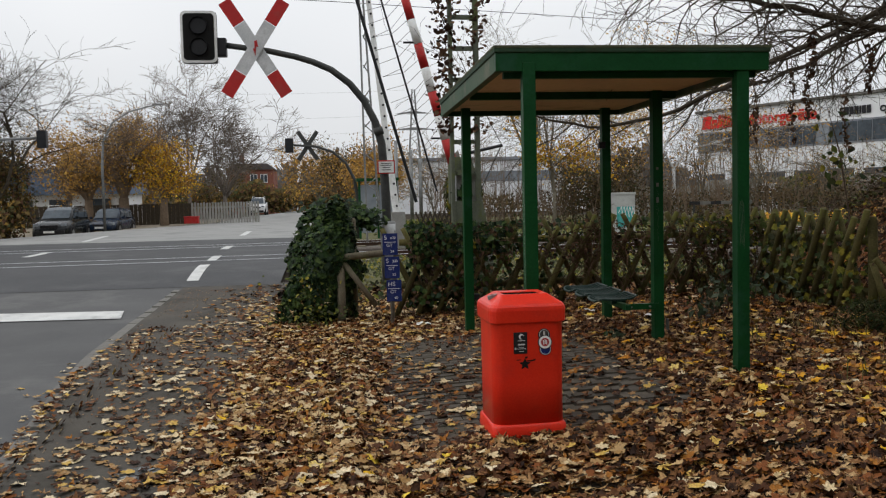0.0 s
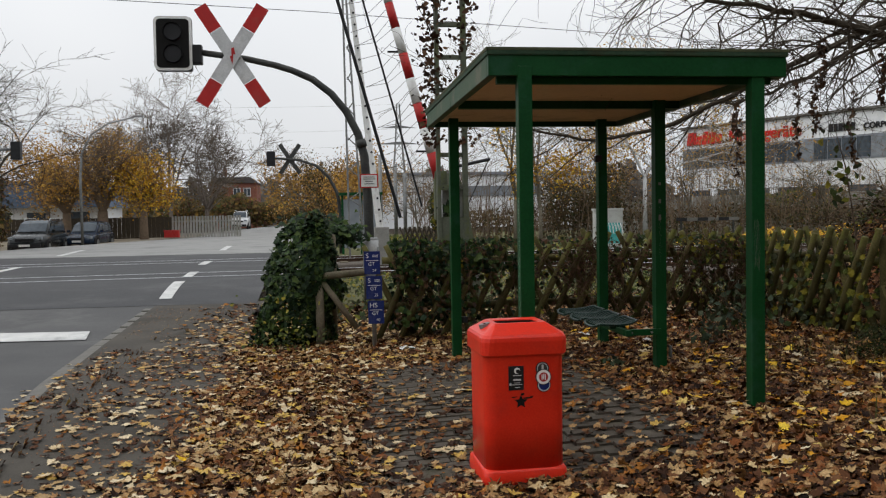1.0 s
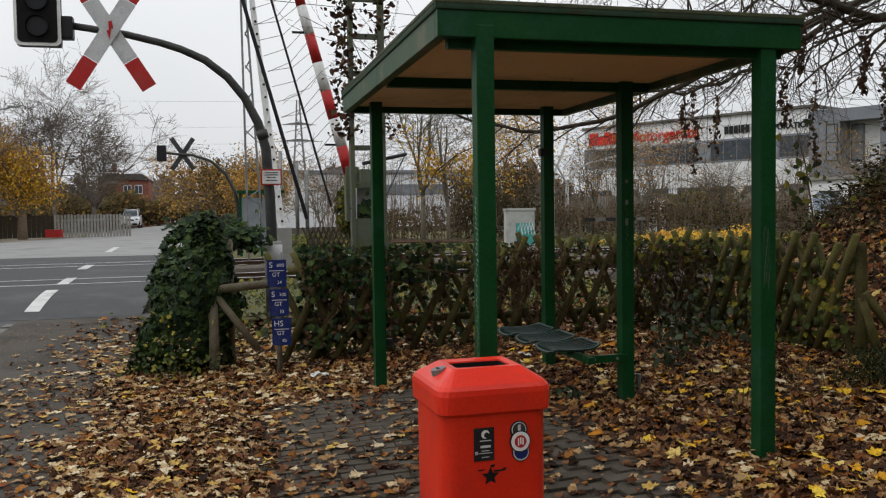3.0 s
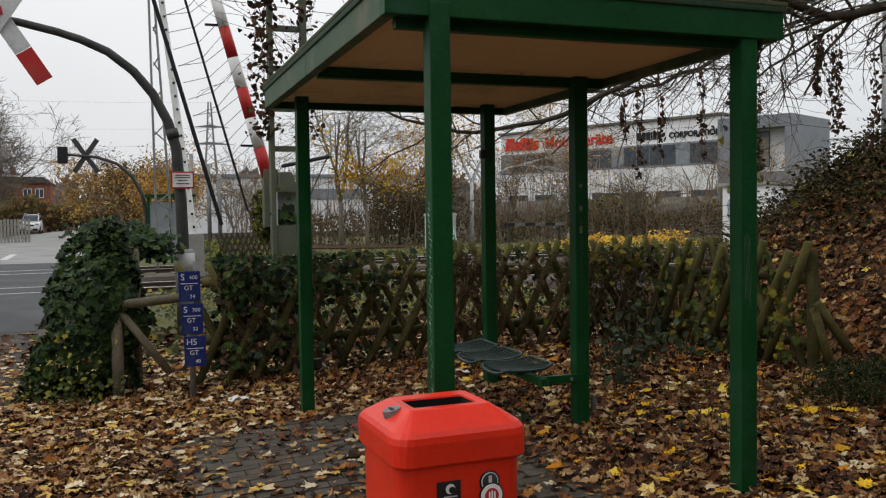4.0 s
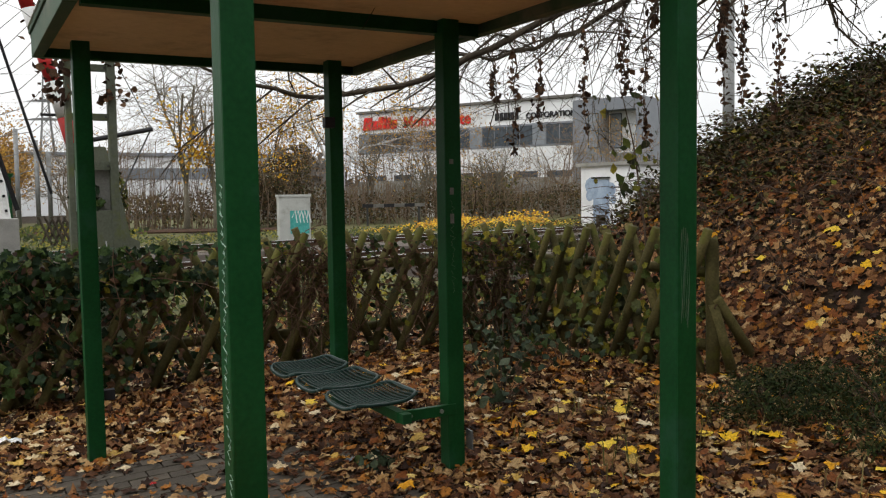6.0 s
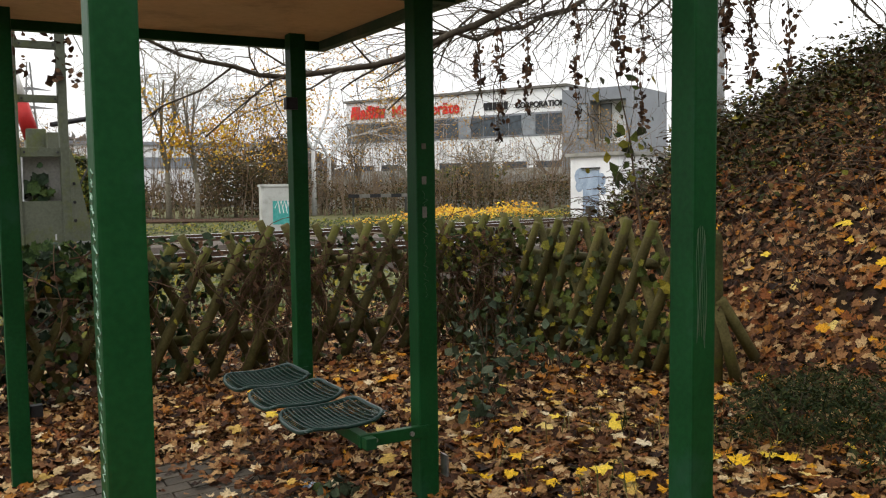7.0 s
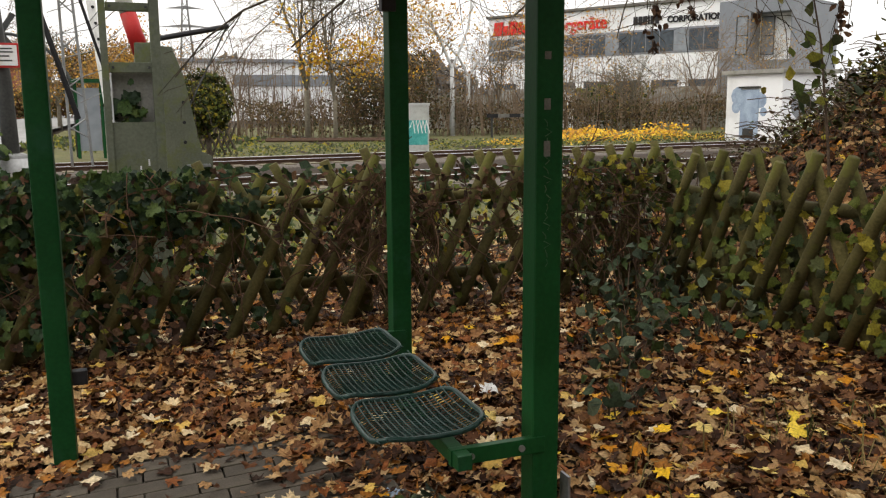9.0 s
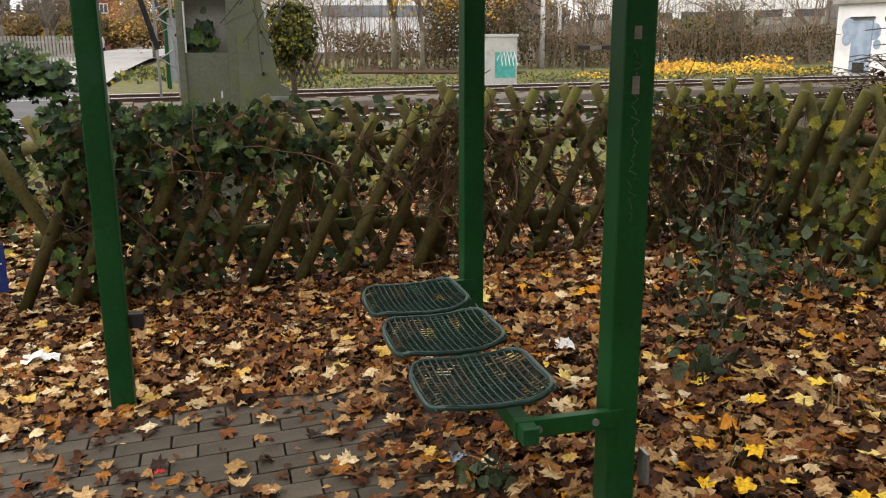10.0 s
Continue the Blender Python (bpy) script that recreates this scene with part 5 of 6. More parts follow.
    def hedge(rng):
        while True:
            q = rng.normal(size=3)
            q /= np.linalg.norm(q)
            z = 0.5 + 0.74 * q[2]
            wide = 0.25 + 0.26 * smoothstep(0.75, 0.15, z)
            p = np.array((0.02 - 0.14 * smoothstep(0.7, 0.2, z) + wide * q[0], 9.84 + 0.36 * q[1], z))
            p += 0.34 * noise.noise((p[0] * 3.2, p[1] * 3.2, p[2] * 3.2)) * q * (0.4 + 0.6 * rng.random())
            if p[2] > -0.15 and q[1] < 0.6:
                break
        if p[2] < 0.5:
            p[0] -= 0.10
        return p, q + rng.normal(0, 0.5, 3) + np.array((0, -0.2, 0.3))
    cloud("ivy_hedge", "dense dark ivy bush beside the signal mast", "hedge", 3000, hedge, (0.04, 0.105), IVY, MAPLE, seed=7)

    def back_hedge(rng):
        q = rng.normal(size=3)
        q /= np.linalg.norm(q)
        p = np.array((-0.22 + 0.52 * q[0], 12.4 + 0.7 * q[1], 0.35 + 0.85 * q[2]))
        p += 0.2 * noise.noise((p[0] * 2.5, p[1] * 2.5, p[2] * 2.5)) * q
        return (p[0], p[1], max(p[2], -0.1)), q + rng.normal(0, 0.5, 3) + np.array((0, -0.2, 0.3))
    cloud("ivy_thicket", "dense ivy growing over a stump behind the fence", "hedge", 1800, back_hedge, (0.06, 0.14), IVY, MAPLE, seed=18)

    def arm(rng):
        k = rng.random()
        return (-0.36 + 1.0 * k + rng.normal(0, 0.09), 12.85 + rng.normal(0, 0.16), 1.24 - 0.14 * k + rng.normal(0, 0.09)), (rng.normal(0, 0.5), -0.6, 0.9)
    cloud("ivy_crest", "dark ivy tuft on top of the hedge", "hedge", 620, arm, (0.07, 0.15), IVY, MAPLE, seed=8)

    def low(rng):
        return (-0.32 + rng.normal(0, 0.2), 9.6 + rng.normal(0, 0.25), abs(rng.normal(0, 0.28)) - 0.1), (rng.normal(0, 0.6), -0.7, 0.8)
    cloud("weeds", "yellow-green weeds at the hedge's foot", "weeds", 380, low, (0.03, 0.07), HOP, OVAL, seed=9)

    def mast(rng):
        s = rng.choice((-1, 1), p=(0.65, 0.35))
        z = rng.uniform(2.3, 7.0)
        return (1.86 + s * 0.19 + rng.normal(0, 0.085) - (0.07 if s < 0 else 0), 11.08 + rng.normal(0, 0.08), z), (rng.normal(), -1, rng.normal())
    cloud("dead_climber_on_mast", "dead brown climber leaves on the ladder mast", "climber", 1500, mast, (0.035, 0.11), DRYLEAF, OVAL, seed=10)

    def mastgreen(rng):
        return (1.82 + rng.normal(0, 0.06), 11.13 + rng.normal(0, 0.02), 1.46 + rng.normal(0, 0.07)), (rng.normal(0, 0.4), -1, 0.4)
    cloud("ivy_on_mast", "ivy growing in the mast's lower frame", "ivy", 34, mastgreen, (0.06, 0.13), IVY, MAPLE, seed=12)


def shrub(name, label, category, m, n, radii, size, material, outline=OVAL, stems=10, seed=1, material_stem=None):
    s = thing(name, label, category, m)
    rng = random.Random(seed)
    for i in range(stems):
        a, r = rng.uniform(0, 6.28), rng.uniform(0.3, 0.95)
        tip = Vector((radii[0] * r * math.cos(a), radii[1] * r * math.sin(a), radii[2] * rng.uniform(0.8, 1.9)))
        part("stem", Geo().tube([(0.05 * math.cos(a), 0.05 * math.sin(a), -0.05), tip * 0.5 + Vector((0, 0, 0.1 * radii[2])), tip], [0.012 * radii[2] + 0.004, 0.007 * radii[2] + 0.003, 0.002], 5), material_stem or TWIGS, s)

    def pick(r):
        while True:
            q = r.normal(size=3)
            q /= np.linalg.norm(q)
            k = r.uniform(0.45, 1.05)
            p = q * np.array(radii) * k + np.array((0, 0, radii[2]))
            if p[2] > 0 and noise.noise((p[0] * 2.5 / radii[0], p[1] * 2.5 / radii[1], p[2] * 2.5 / radii[2] + seed)) > -0.15:
                return p, q + r.normal(0, 0.6, 3) + np.array((0, 0, 0.4))
    cloud("foliage", "", "", n, pick, size, material, outline, s, seed=seed)
    return s


def build_undergrowth():
    for x, y, rx, rz, n, sd in ((4.75, 8.9, 0.38, 0.26, 60, 21), (4.2, 8.05, 0.35, 0.17, 60, 22), (5.15, 9.25, 0.32, 0.32, 60, 23), (2.68, 6.95, 0.12, 0.06, 40, 24), (5.0, 8.3, 0.35, 0.2, 55, 29), (3.78, 7.42, 0.22, 0.14, 26, 20), (4.55, 8.55, 0.4, 0.16, 70, 19)):
        shrub("bramble", "low dark grey-green bramble in the leaves", "shrub", pose(x, y, ground_z(x, y)), n, (rx, rx * 0.8, rz), (0.045, 0.11), FERN, OVAL, 9, sd)
    sprig = [(0, -0.5), (0.09, -0.2), (0.10, 0.15), (0, 0.5), (-0.10, 0.15), (-0.09, -0.2)]
    for x, y, rx, rz, n, sd in ((4.98, 6.25, 0.48, 0.17, 1900, 25), (5.65, 6.6, 0.5, 0.13, 1500, 26), (5.55, 5.85, 0.62, 0.19, 2300, 27), (5.0, 5.45, 0.46, 0.12, 1300, 28), (6.3, 6.2, 0.5, 0.12, 1100, 30)):
        shrub("creeping_shrub", "low dark green creeping conifer at the bank's foot", "shrub", pose(x, y, ground_z(x, y)), n, (rx, rx * 0.8, rz), (0.025, 0.065), CONIFER, sprig, 22, sd)
    g = Geo()
    rng = random.Random(31)
    for i in range(750):
        x, y = rng.uniform(3.4, 5.6), rng.uniform(4.2, 7.0)
        if noise.noise((x * 1.2, y * 1.2, 2.0)) < 0.05:
            continue
        z = ground_z(x, y)
        a, h = rng.uniform(0, 6.28), rng.uniform(0.06, 0.22)
        dx, dy = math.cos(a) * h * 0.7, math.sin(a) * h * 0.7
        wx, wy = -math.sin(a) * 0.003, math.cos(a) * 0.003
        g.add([(x - wx, y - wy, z), (x + wx, y + wy, z), (x + dx * 0.4 + wx, y + dy * 0.4 + wy, z + h * 0.8), (x + dx * 0.4 - wx, y + dy * 0.4 - wy, z + h * 0.8), (x + dx, y + dy, z + h * 0.85)], [(0, 1, 2, 3), (3, 2, 4)])
    tagged(part("dry_grass", g, GRASSBLADE), "straw-coloured dry grass tufts among leaves", "grass", kind="stuff")

    def ridge(rng):
        while True:
            x, y = rng.uniform(6.8, 11.5), rng.uniform(7.5, 12.0)
            z = mound(x, y)
            if z > 0.35 and rng.random() < smoothstep(0.3, 1.8, z) * (0.25 + 0.75 * smoothstep(8.0, 9.4, y)):
                break
        return (x, y, ground_z(x, y) + abs(rng.normal(0, 0.19)) + 0.03), (rng.normal(0, 0.6), rng.normal(0, 0.6), 1)
    cloud("bank_bramble", "bramble and climber leaves over the bank's crest", "bramble", 6500, ridge, (0.03, 0.085), BRAMBLE, OVAL, seed=33)
    cloud("bank_climber", "green and yellowing climber leaves over the bank's crest", "climber", 3600, ridge, (0.03, 0.09), HOP, OVAL, seed=38)
    cloud("bank_dry_leaves", "dry brown bramble leaves over the bank's crest", "bramble", 7500, ridge, (0.025, 0.08), BRUSHLEAF, OVAL, seed=34)
    g = Geo()
    for i in range(760):
        x, y = rng.uniform(6.3, 10.5), 11.2 - 4.2 * rng.random() ** 1.5
        p = Vector((x, y, ground_z(x, y)))
        d = Vector((rng.gauss(-0.3, 0.5), rng.gauss(0, 0.5), 1.2))
        pts = [p.copy()]
        for k in range(5):
            p = p + d.normalized() * rng.uniform(0.07, 0.18)
            d += Vector((rng.gauss(0, 0.4), rng.gauss(0, 0.4), -0.35))
            pts.append(p.copy())
        g.tube(pts, 0.004, 3, cap=False)
    tagged(part("bank_stems", g, TWIGS), "thin dry bramble stems on the bank", "bramble", kind="stuff")
    # leaf layer added above the view to keep skylight off the bank
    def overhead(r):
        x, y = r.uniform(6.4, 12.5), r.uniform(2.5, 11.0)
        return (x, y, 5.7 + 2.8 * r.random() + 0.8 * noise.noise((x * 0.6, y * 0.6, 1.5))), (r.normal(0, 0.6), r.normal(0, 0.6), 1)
    cloud("unseen_bank_canopy", "unseen brown foliage added above the bank to shade it", "foliage", 5200, overhead, (0.14, 0.28), THICKET, OVAL, seed=39)
    # unseen thickets added beside and behind the walk, to shade it
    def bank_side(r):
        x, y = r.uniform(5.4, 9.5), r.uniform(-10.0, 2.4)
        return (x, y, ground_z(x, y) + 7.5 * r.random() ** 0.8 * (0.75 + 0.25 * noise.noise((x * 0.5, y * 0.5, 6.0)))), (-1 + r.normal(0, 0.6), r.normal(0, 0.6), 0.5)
    cloud("unseen_bank_thicket", "unseen tall brown-green thicket added along the footway to block skylight", "thicket", 8500, bank_side, (0.25, 0.5), THICKET, OVAL, seed=36)
    # added behind the camera: cuts skylight and sky reflections on front faces
    def behind_walk(r):
        x, y = r.uniform(-5, 9), r.uniform(-11.0, -7.5)
        return (x, y, 10.0 * r.random() ** 0.8 * (0.75 + 0.25 * noise.noise((x * 0.3, y * 0.3, 8.0)))), (r.normal(0, 0.5), 1.0, 0.5)
    cloud("unseen_rear_thicket", "unseen tall thicket added behind the walk to block skylight and reflections", "thicket", 7000, behind_walk, (0.3, 0.6), THICKET, OVAL, seed=37)
    # sapling with large leaves before the hut
    s = thing("sapling", "young climber shoot with large green leaves", "plant", pose(6.15, 8.6, ground_z(6.15, 8.6)))
    part("stem", Geo().tube([(0, 0, 0), (0.0, 0.1, 0.8), (-0.12, 0.1, 1.5), (-0.30, 0.1, 2.1)], [0.012, 0.01, 0.007, 0.003], 6), TWIGS, s)

    def shoot(r):
        k = r.uniform(0.45, 1.0)
        return (-0.30 * k * k + r.normal(0, 0.14), 0.1 + r.normal(0, 0.1), 0.25 + 1.75 * k + r.normal(0, 0.08)), (r.normal(0, 0.6), -1, 0.4)
    cloud("foliage", "", "", 40, shoot, (0.07, 0.14), HOP, OVAL, s, seed=35)


# ---- trees ----
def grow(g, tips, p, d, length, r, level, rng, droop=0.0, sides=5, split=3, wander=0.22, thin=0.0):
    steps = 4 if level > 1 else 3
    pts, rads = [p.copy()], [r]
    for k in range(steps):
        d = (d + Vector((rng.gauss(0, wander), rng.gauss(0, wander), rng.gauss(0, wander * 0.6) - droop))).normalized()
        p = p + d * (length / steps)
        pts.append(p.copy())
        rads.append(max(r * (1 - 0.5 * (k + 1) / steps), thin))
    g.tube(pts, rads, sides if level > 1 else 3, cap=False)
    if level == 0:
        tips.append(p)
        return
    for i in range(split + (1 if level > 1 else 0)):
        k = rng.randint(1, steps)
        q = Vector((rng.gauss(0, 0.75), rng.gauss(0, 0.75), rng.gauss(0.1, 0.5)))
        grow(g, tips, pts[k], (d * 0.9 + q).normalized(), length * rng.uniform(0.5, 0.75), rads[k] * 0.6, level - 1, rng, droop, sides, split, wander, thin)


def tree(name, label, x, y, height, trunk_r, levels=3, split=3, leaves=0, material=None, bark=None, size=(0.1, 0.25), seed=1, droop=0.0, forks=3, wander=0.2, lean=0.0, z=None, low=0.25, outline=OVAL):
    t = thing(name, label, "tree", pose(x, y, (ground_z(x, y) if z is None else z) - 0.1))
    rng = random.Random(seed)
    top = Vector((lean, 0, height * low))
    part("trunk", Geo().tube([(0, 0, 0), (0.3 * lean, 0, height * low * 0.5), top], [trunk_r, trunk_r * 0.85, trunk_r * 0.75], 8), bark or BARK, t, smooth=True)
    g, tips = Geo(), []
    for i in range(forks):
        a = 6.28 * i / forks + rng.uniform(-0.5, 0.5)
        k = rng.uniform(0.15, 0.55) if forks > 1 else 0.1
        grow(g, tips, top, Vector((k * math.cos(a), k * math.sin(a), 1)).normalized(), height * (1 - low) * 0.55, trunk_r * 0.55, levels, rng, droop, 5, split, wander, 0.00017 * y)
    tagged(part("branchwork", g, bark or BARK, t), kind="stuff")
    if leaves:
        def pick(r):
            c = tips[r.integers(len(tips))]
            return np.array(c) + r.normal(0, 0.12 + size[1] * 1.2, 3), r.normal(size=3)
        cloud("crown", "", "", leaves, pick, size, material, outline, t, seed=seed)
    return t


def build_trees():
    # roadside trees beyond the crossing
    tree("street_tree", "pollarded street tree with orange autumn leaves", -15.3, 55, 6.0, 0.32, 3, 4, 8500, OCHRE, SCRUBBARK, (0.06, 0.17), 41, forks=7, low=0.36, wander=0.14)
    tree("street_tree", "pollarded street tree with dense bare brown twigs", -13.2, 55, 7.6, 0.40, 4, 3, 3800, OCHRE, SCRUBBARK, (0.05, 0.14), 42, forks=8, low=0.30, wander=0.13)
    tree("street_tree", "pollarded street tree still holding golden leaves", -10.8, 55, 5.6, 0.30, 3, 4, 8000, GOLD, SCRUBBARK, (0.06, 0.17), 43, forks=7, low=0.38, wander=0.15)
    for i, (x, y, h) in enumerate(((-13, 78, 13.0), (-10.5, 82, 12.0), (-16.5, 80, 11.0))):
        tree("birch", "tall grey leafless birch", x, y, h, 0.2, 4, 4, 0, None, TWIGSGREY, seed=50 + i, forks=4, low=0.2, wander=0.16)
    tree("roadside_tree", "large bare roadside tree", -14.9, 39, 10.0, 0.16, 4, 4, 0, None, BARK, seed=55, forks=4, low=0.2)
    for i, (x, y, h, mt, n) in enumerate(((-1.5, 66, 6.0, OCHRE, 800), (1.2, 62, 5.6, THICKET, 900), (2.0, 56, 5.6, OCHRE, 1500), (4.2, 70, 6.2, OCHRE, 1000), (-0.3, 85, 8.0, THICKET, 700), (-18.5, 62, 7.0, OCHRE, 900), (-21, 52, 6.5, THICKET, 1100), (-12, 95, 8, THICKET, 700))):
        tree("autumn_tree", "distant tree with thin ochre autumn leaves", x, y, h, 0.16, 3, 3, int(n * 5), mt, TWIGSGREY if i % 2 else BARKPALE, (0.07, 0.20), 60 + i, forks=5, low=0.28)
    # behind the railway
    tree("young_tree", "slender leafless tree behind the tracks", 9.0, 39, 9.5, 0.13, 4, 3, 0, None, BARKPALE, seed=81, forks=3, low=0.22, wander=0.14)
    tree("young_tree", "slender leafless tree behind the tracks", 9.9, 38, 8.5, 0.10, 4, 3, 0, None, BARKPALE, seed=82, forks=3, low=0.2, wander=0.14)
    tree("golden_tree", "small tree with bright golden leaves", 10.0, 38.4, 5.6, 0.06, 2, 3, 1300, GOLD, BARKPALE, (0.08, 0.18), 83, forks=2, low=0.25, wander=0.06)
    tree("birch", "thin birch with sparse yellow-green leaves", 16.0, 41, 10.5, 0.13, 4, 3, 3200, GOLD, SIGNGREY, (0.06, 0.16), 84, forks=2, low=0.3, droop=0.10)
    tree("birch", "thin birch with sparse yellow-green leaves", 17.6, 43, 9.5, 0.12, 4, 3, 2200, OCHRE, SIGNGREY, (0.06, 0.16), 85, forks=2, low=0.3, droop=0.10)
    for i, (x, y, h, n) in enumerate(((12.6, 42, 6.2, 0), (14.0, 44, 6.0, 700), (19.5, 44, 5.8, 300), (22.8, 43, 6.8, 600), (26.0, 42, 4.6, 0), (29.5, 41, 6.8, 0), (34, 42, 6.0, 200), (7.2, 46, 6.0, 0), (5.6, 50, 5.0, 200), (38, 46, 7, 0), (20.8, 41, 4.5, 0), (27.6, 44, 5.2, 150))):
        tree("scrub_tree", "leafless scrub tree behind the railway", x, y, h, 0.085, 3, 4 if i % 3 else 3, 120 + int(n * 2.5), OCHRE, SCRUBBARK if i % 2 else BARKPALE, (0.05, 0.13), 90 + i, forks=4, low=0.18, wander=0.16)

    def thicket(x0, x1, y0, y1, h):
        def pick(r):
            x, y = r.uniform(x0, x1), r.uniform(y0, y1)
            top = h * (0.55 + 0.45 * noise.noise((x * 0.35, y * 0.2, 2.0)))
            return (x, y, max(0.02, top * math.sqrt(r.random()))), (r.normal(), -0.6, 0.6)
        return pick
    cloud("thicket", "dense brown and green scrub behind the railway", "scrub", 12000, thicket(7, 36, 40, 45, 2.5), (0.07, 0.20), BRUSHLEAF, OVAL, seed=120)
    cloud("dark_thicket", "dark leafy scrub behind the tracks", "scrub", 5200, thicket(11, 15, 40, 43, 4.6), (0.08, 0.19), BRUSHLEAF, OVAL, seed=121)
    g = Geo()
    rng = random.Random(141)
    for i in range(620):
        x, y = rng.uniform(4.5, 37), rng.uniform(39.5, 46)
        p, d = Vector((x, y, 0)), Vector((rng.gauss(0, 0.12), 0, 1))
        h = rng.uniform(1.4, 4.2)
        q = p + d * h * 0.5
        g.tube([p, q, q + Vector((rng.gauss(0, 0.2), 0, h * 0.5))], [0.022, 0.015, 0.008], 3, cap=False)
        for k in range(3):
            a = p.lerp(q, rng.uniform(0.4, 1.0))
            g.tube([a, a + Vector((rng.gauss(0, 0.45), rng.gauss(0, 0.2), rng.uniform(0.4, 1.1)))], [0.010, 0.006], 3, cap=False)
    tagged(part("brushwood", g, SCRUBBARK), "bare upright brushwood stems behind the railway", "scrub", kind="stuff")
    cloud("green_thicket", "green ivy over the yard wall", "scrub", 1200, thicket(24.5, 29, 44, 46, 4.2), (0.14, 0.30), HOP, OVAL, seed=122)
    cloud("left_thicket", "autumn shrubbery beside the road", "scrub", 3600, thicket(-30, -13.7, 36, 40, 4.0), (0.15, 0.34), THICKET, OVAL, seed=123)
    shrub("roadside_bush", "large russet and green bush at the road's edge", "shrub", pose(-14.9, 40.2, -0.2), 5200, (1.35, 1.3, 2.3), (0.08, 0.2), THICKET, OVAL, 16, 131)
    cloud("roadside_bushes", "distant bushes along the road", "scrub", 16000, thicket(-34, 14, 108, 116, 6.0), (0.3, 0.7), THICKET, OVAL, seed=124)
    cloud("far_side_weeds", "weeds beside the far road edge", "weeds", 1500, thicket(-1.0, 6.5, 33, 44, 0.55), (0.12, 0.26), HOP, OVAL, seed=128)

    def flowers(r):
        x = r.uniform(14.5, 27.5)
        y = 31.2 + 0.09 * (x - 14) + r.normal(0, 0.7) + 1.2
        h = 1.5 * max(0.06, 0.15 + 0.85 * noise.noise((x * 0.45, 0, 3.3)) + 0.25 * noise.noise((x * 1.7, 0, 9))) * smoothstep(14, 19, x)
        return (x, y, 0.05 + h * r.random()), (r.normal(), -0.7, 1)
    cloud("golden_weeds", "bright yellow autumn weeds along the track", "weeds", 3400, flowers, (0.08, 0.18), GOLD, OVAL, seed=125)

    def vergeleaf(r):
        x = r.uniform(2, 28)
        return (x, track_y(x, r.uniform(28.3, 32)), 0.04 + 0.22 * r.random()), (r.normal(), -0.5, 1)
    cloud("verge_weeds", "low green and yellow weeds beside the ballast", "weeds", 4500, vergeleaf, (0.06, 0.16), HOP, OVAL, seed=126)

    def nearverge(r):
        x, y = r.uniform(-0.4, 7.0), 10.2 + 8.0 * r.random() ** 0.7
        return (x, y, ground_z(x, y) + 0.03 + 0.16 * r.random()), (r.normal(), -0.5, 1)
    cloud("fence_weeds", "low green weeds between fence and track", "weeds", 3800, nearverge, (0.05, 0.13), HOP, OVAL, seed=127)
    bush = shrub("round_shrub", "round clipped shrub on a short trunk between the tracks", "shrub", pose(3.56, 23.3, 0.78), 3600, (0.56, 0.55, 0.72), (0.06, 0.12), HOP, OVAL, 6, 130)
    part("trunk", Geo().tube([(0, 0, -0.95), (0.03, 0, -0.4), (0, 0, 0.3)], [0.08, 0.065, 0.05], 7), BARK, bush, smooth=True)

    # far woods on the skyline
    g = Geo()
    rng = random.Random(140)
    for i in range(150):
        x = -170 + i * 3.1 + rng.uniform(-1, 1)
        y = 190 + rng.uniform(-25, 25)
        h, w = rng.uniform(6, 12), rng.uniform(3, 5)
        for k in range(70):
            a, b = rng.uniform(0, 6.28), rng.random()
            c = Vector((x + w * b * math.cos(a), y + w * b * math.sin(a), h * (1 - 0.6 * b * b) * rng.uniform(0.4, 1.0)))
            s = rng.uniform(0.9, 2.0)
            g.add([c + Vector((rng.uniform(-s, s), 0, rng.uniform(-s, s))) for _ in range(3)] + [c + Vector((0, s, 0))], [(0, 1, 2), (0, 1, 3), (1, 2, 3)])
        g.tube([(x, y, -0.3), (x, y, h * 0.8)], [0.4, 0.1], 4, cap=False)
    tagged(part("far_woods", g, HAZE), "woods on the horizon, distance haze put into their grey-brown colour", "woods", kind="stuff")


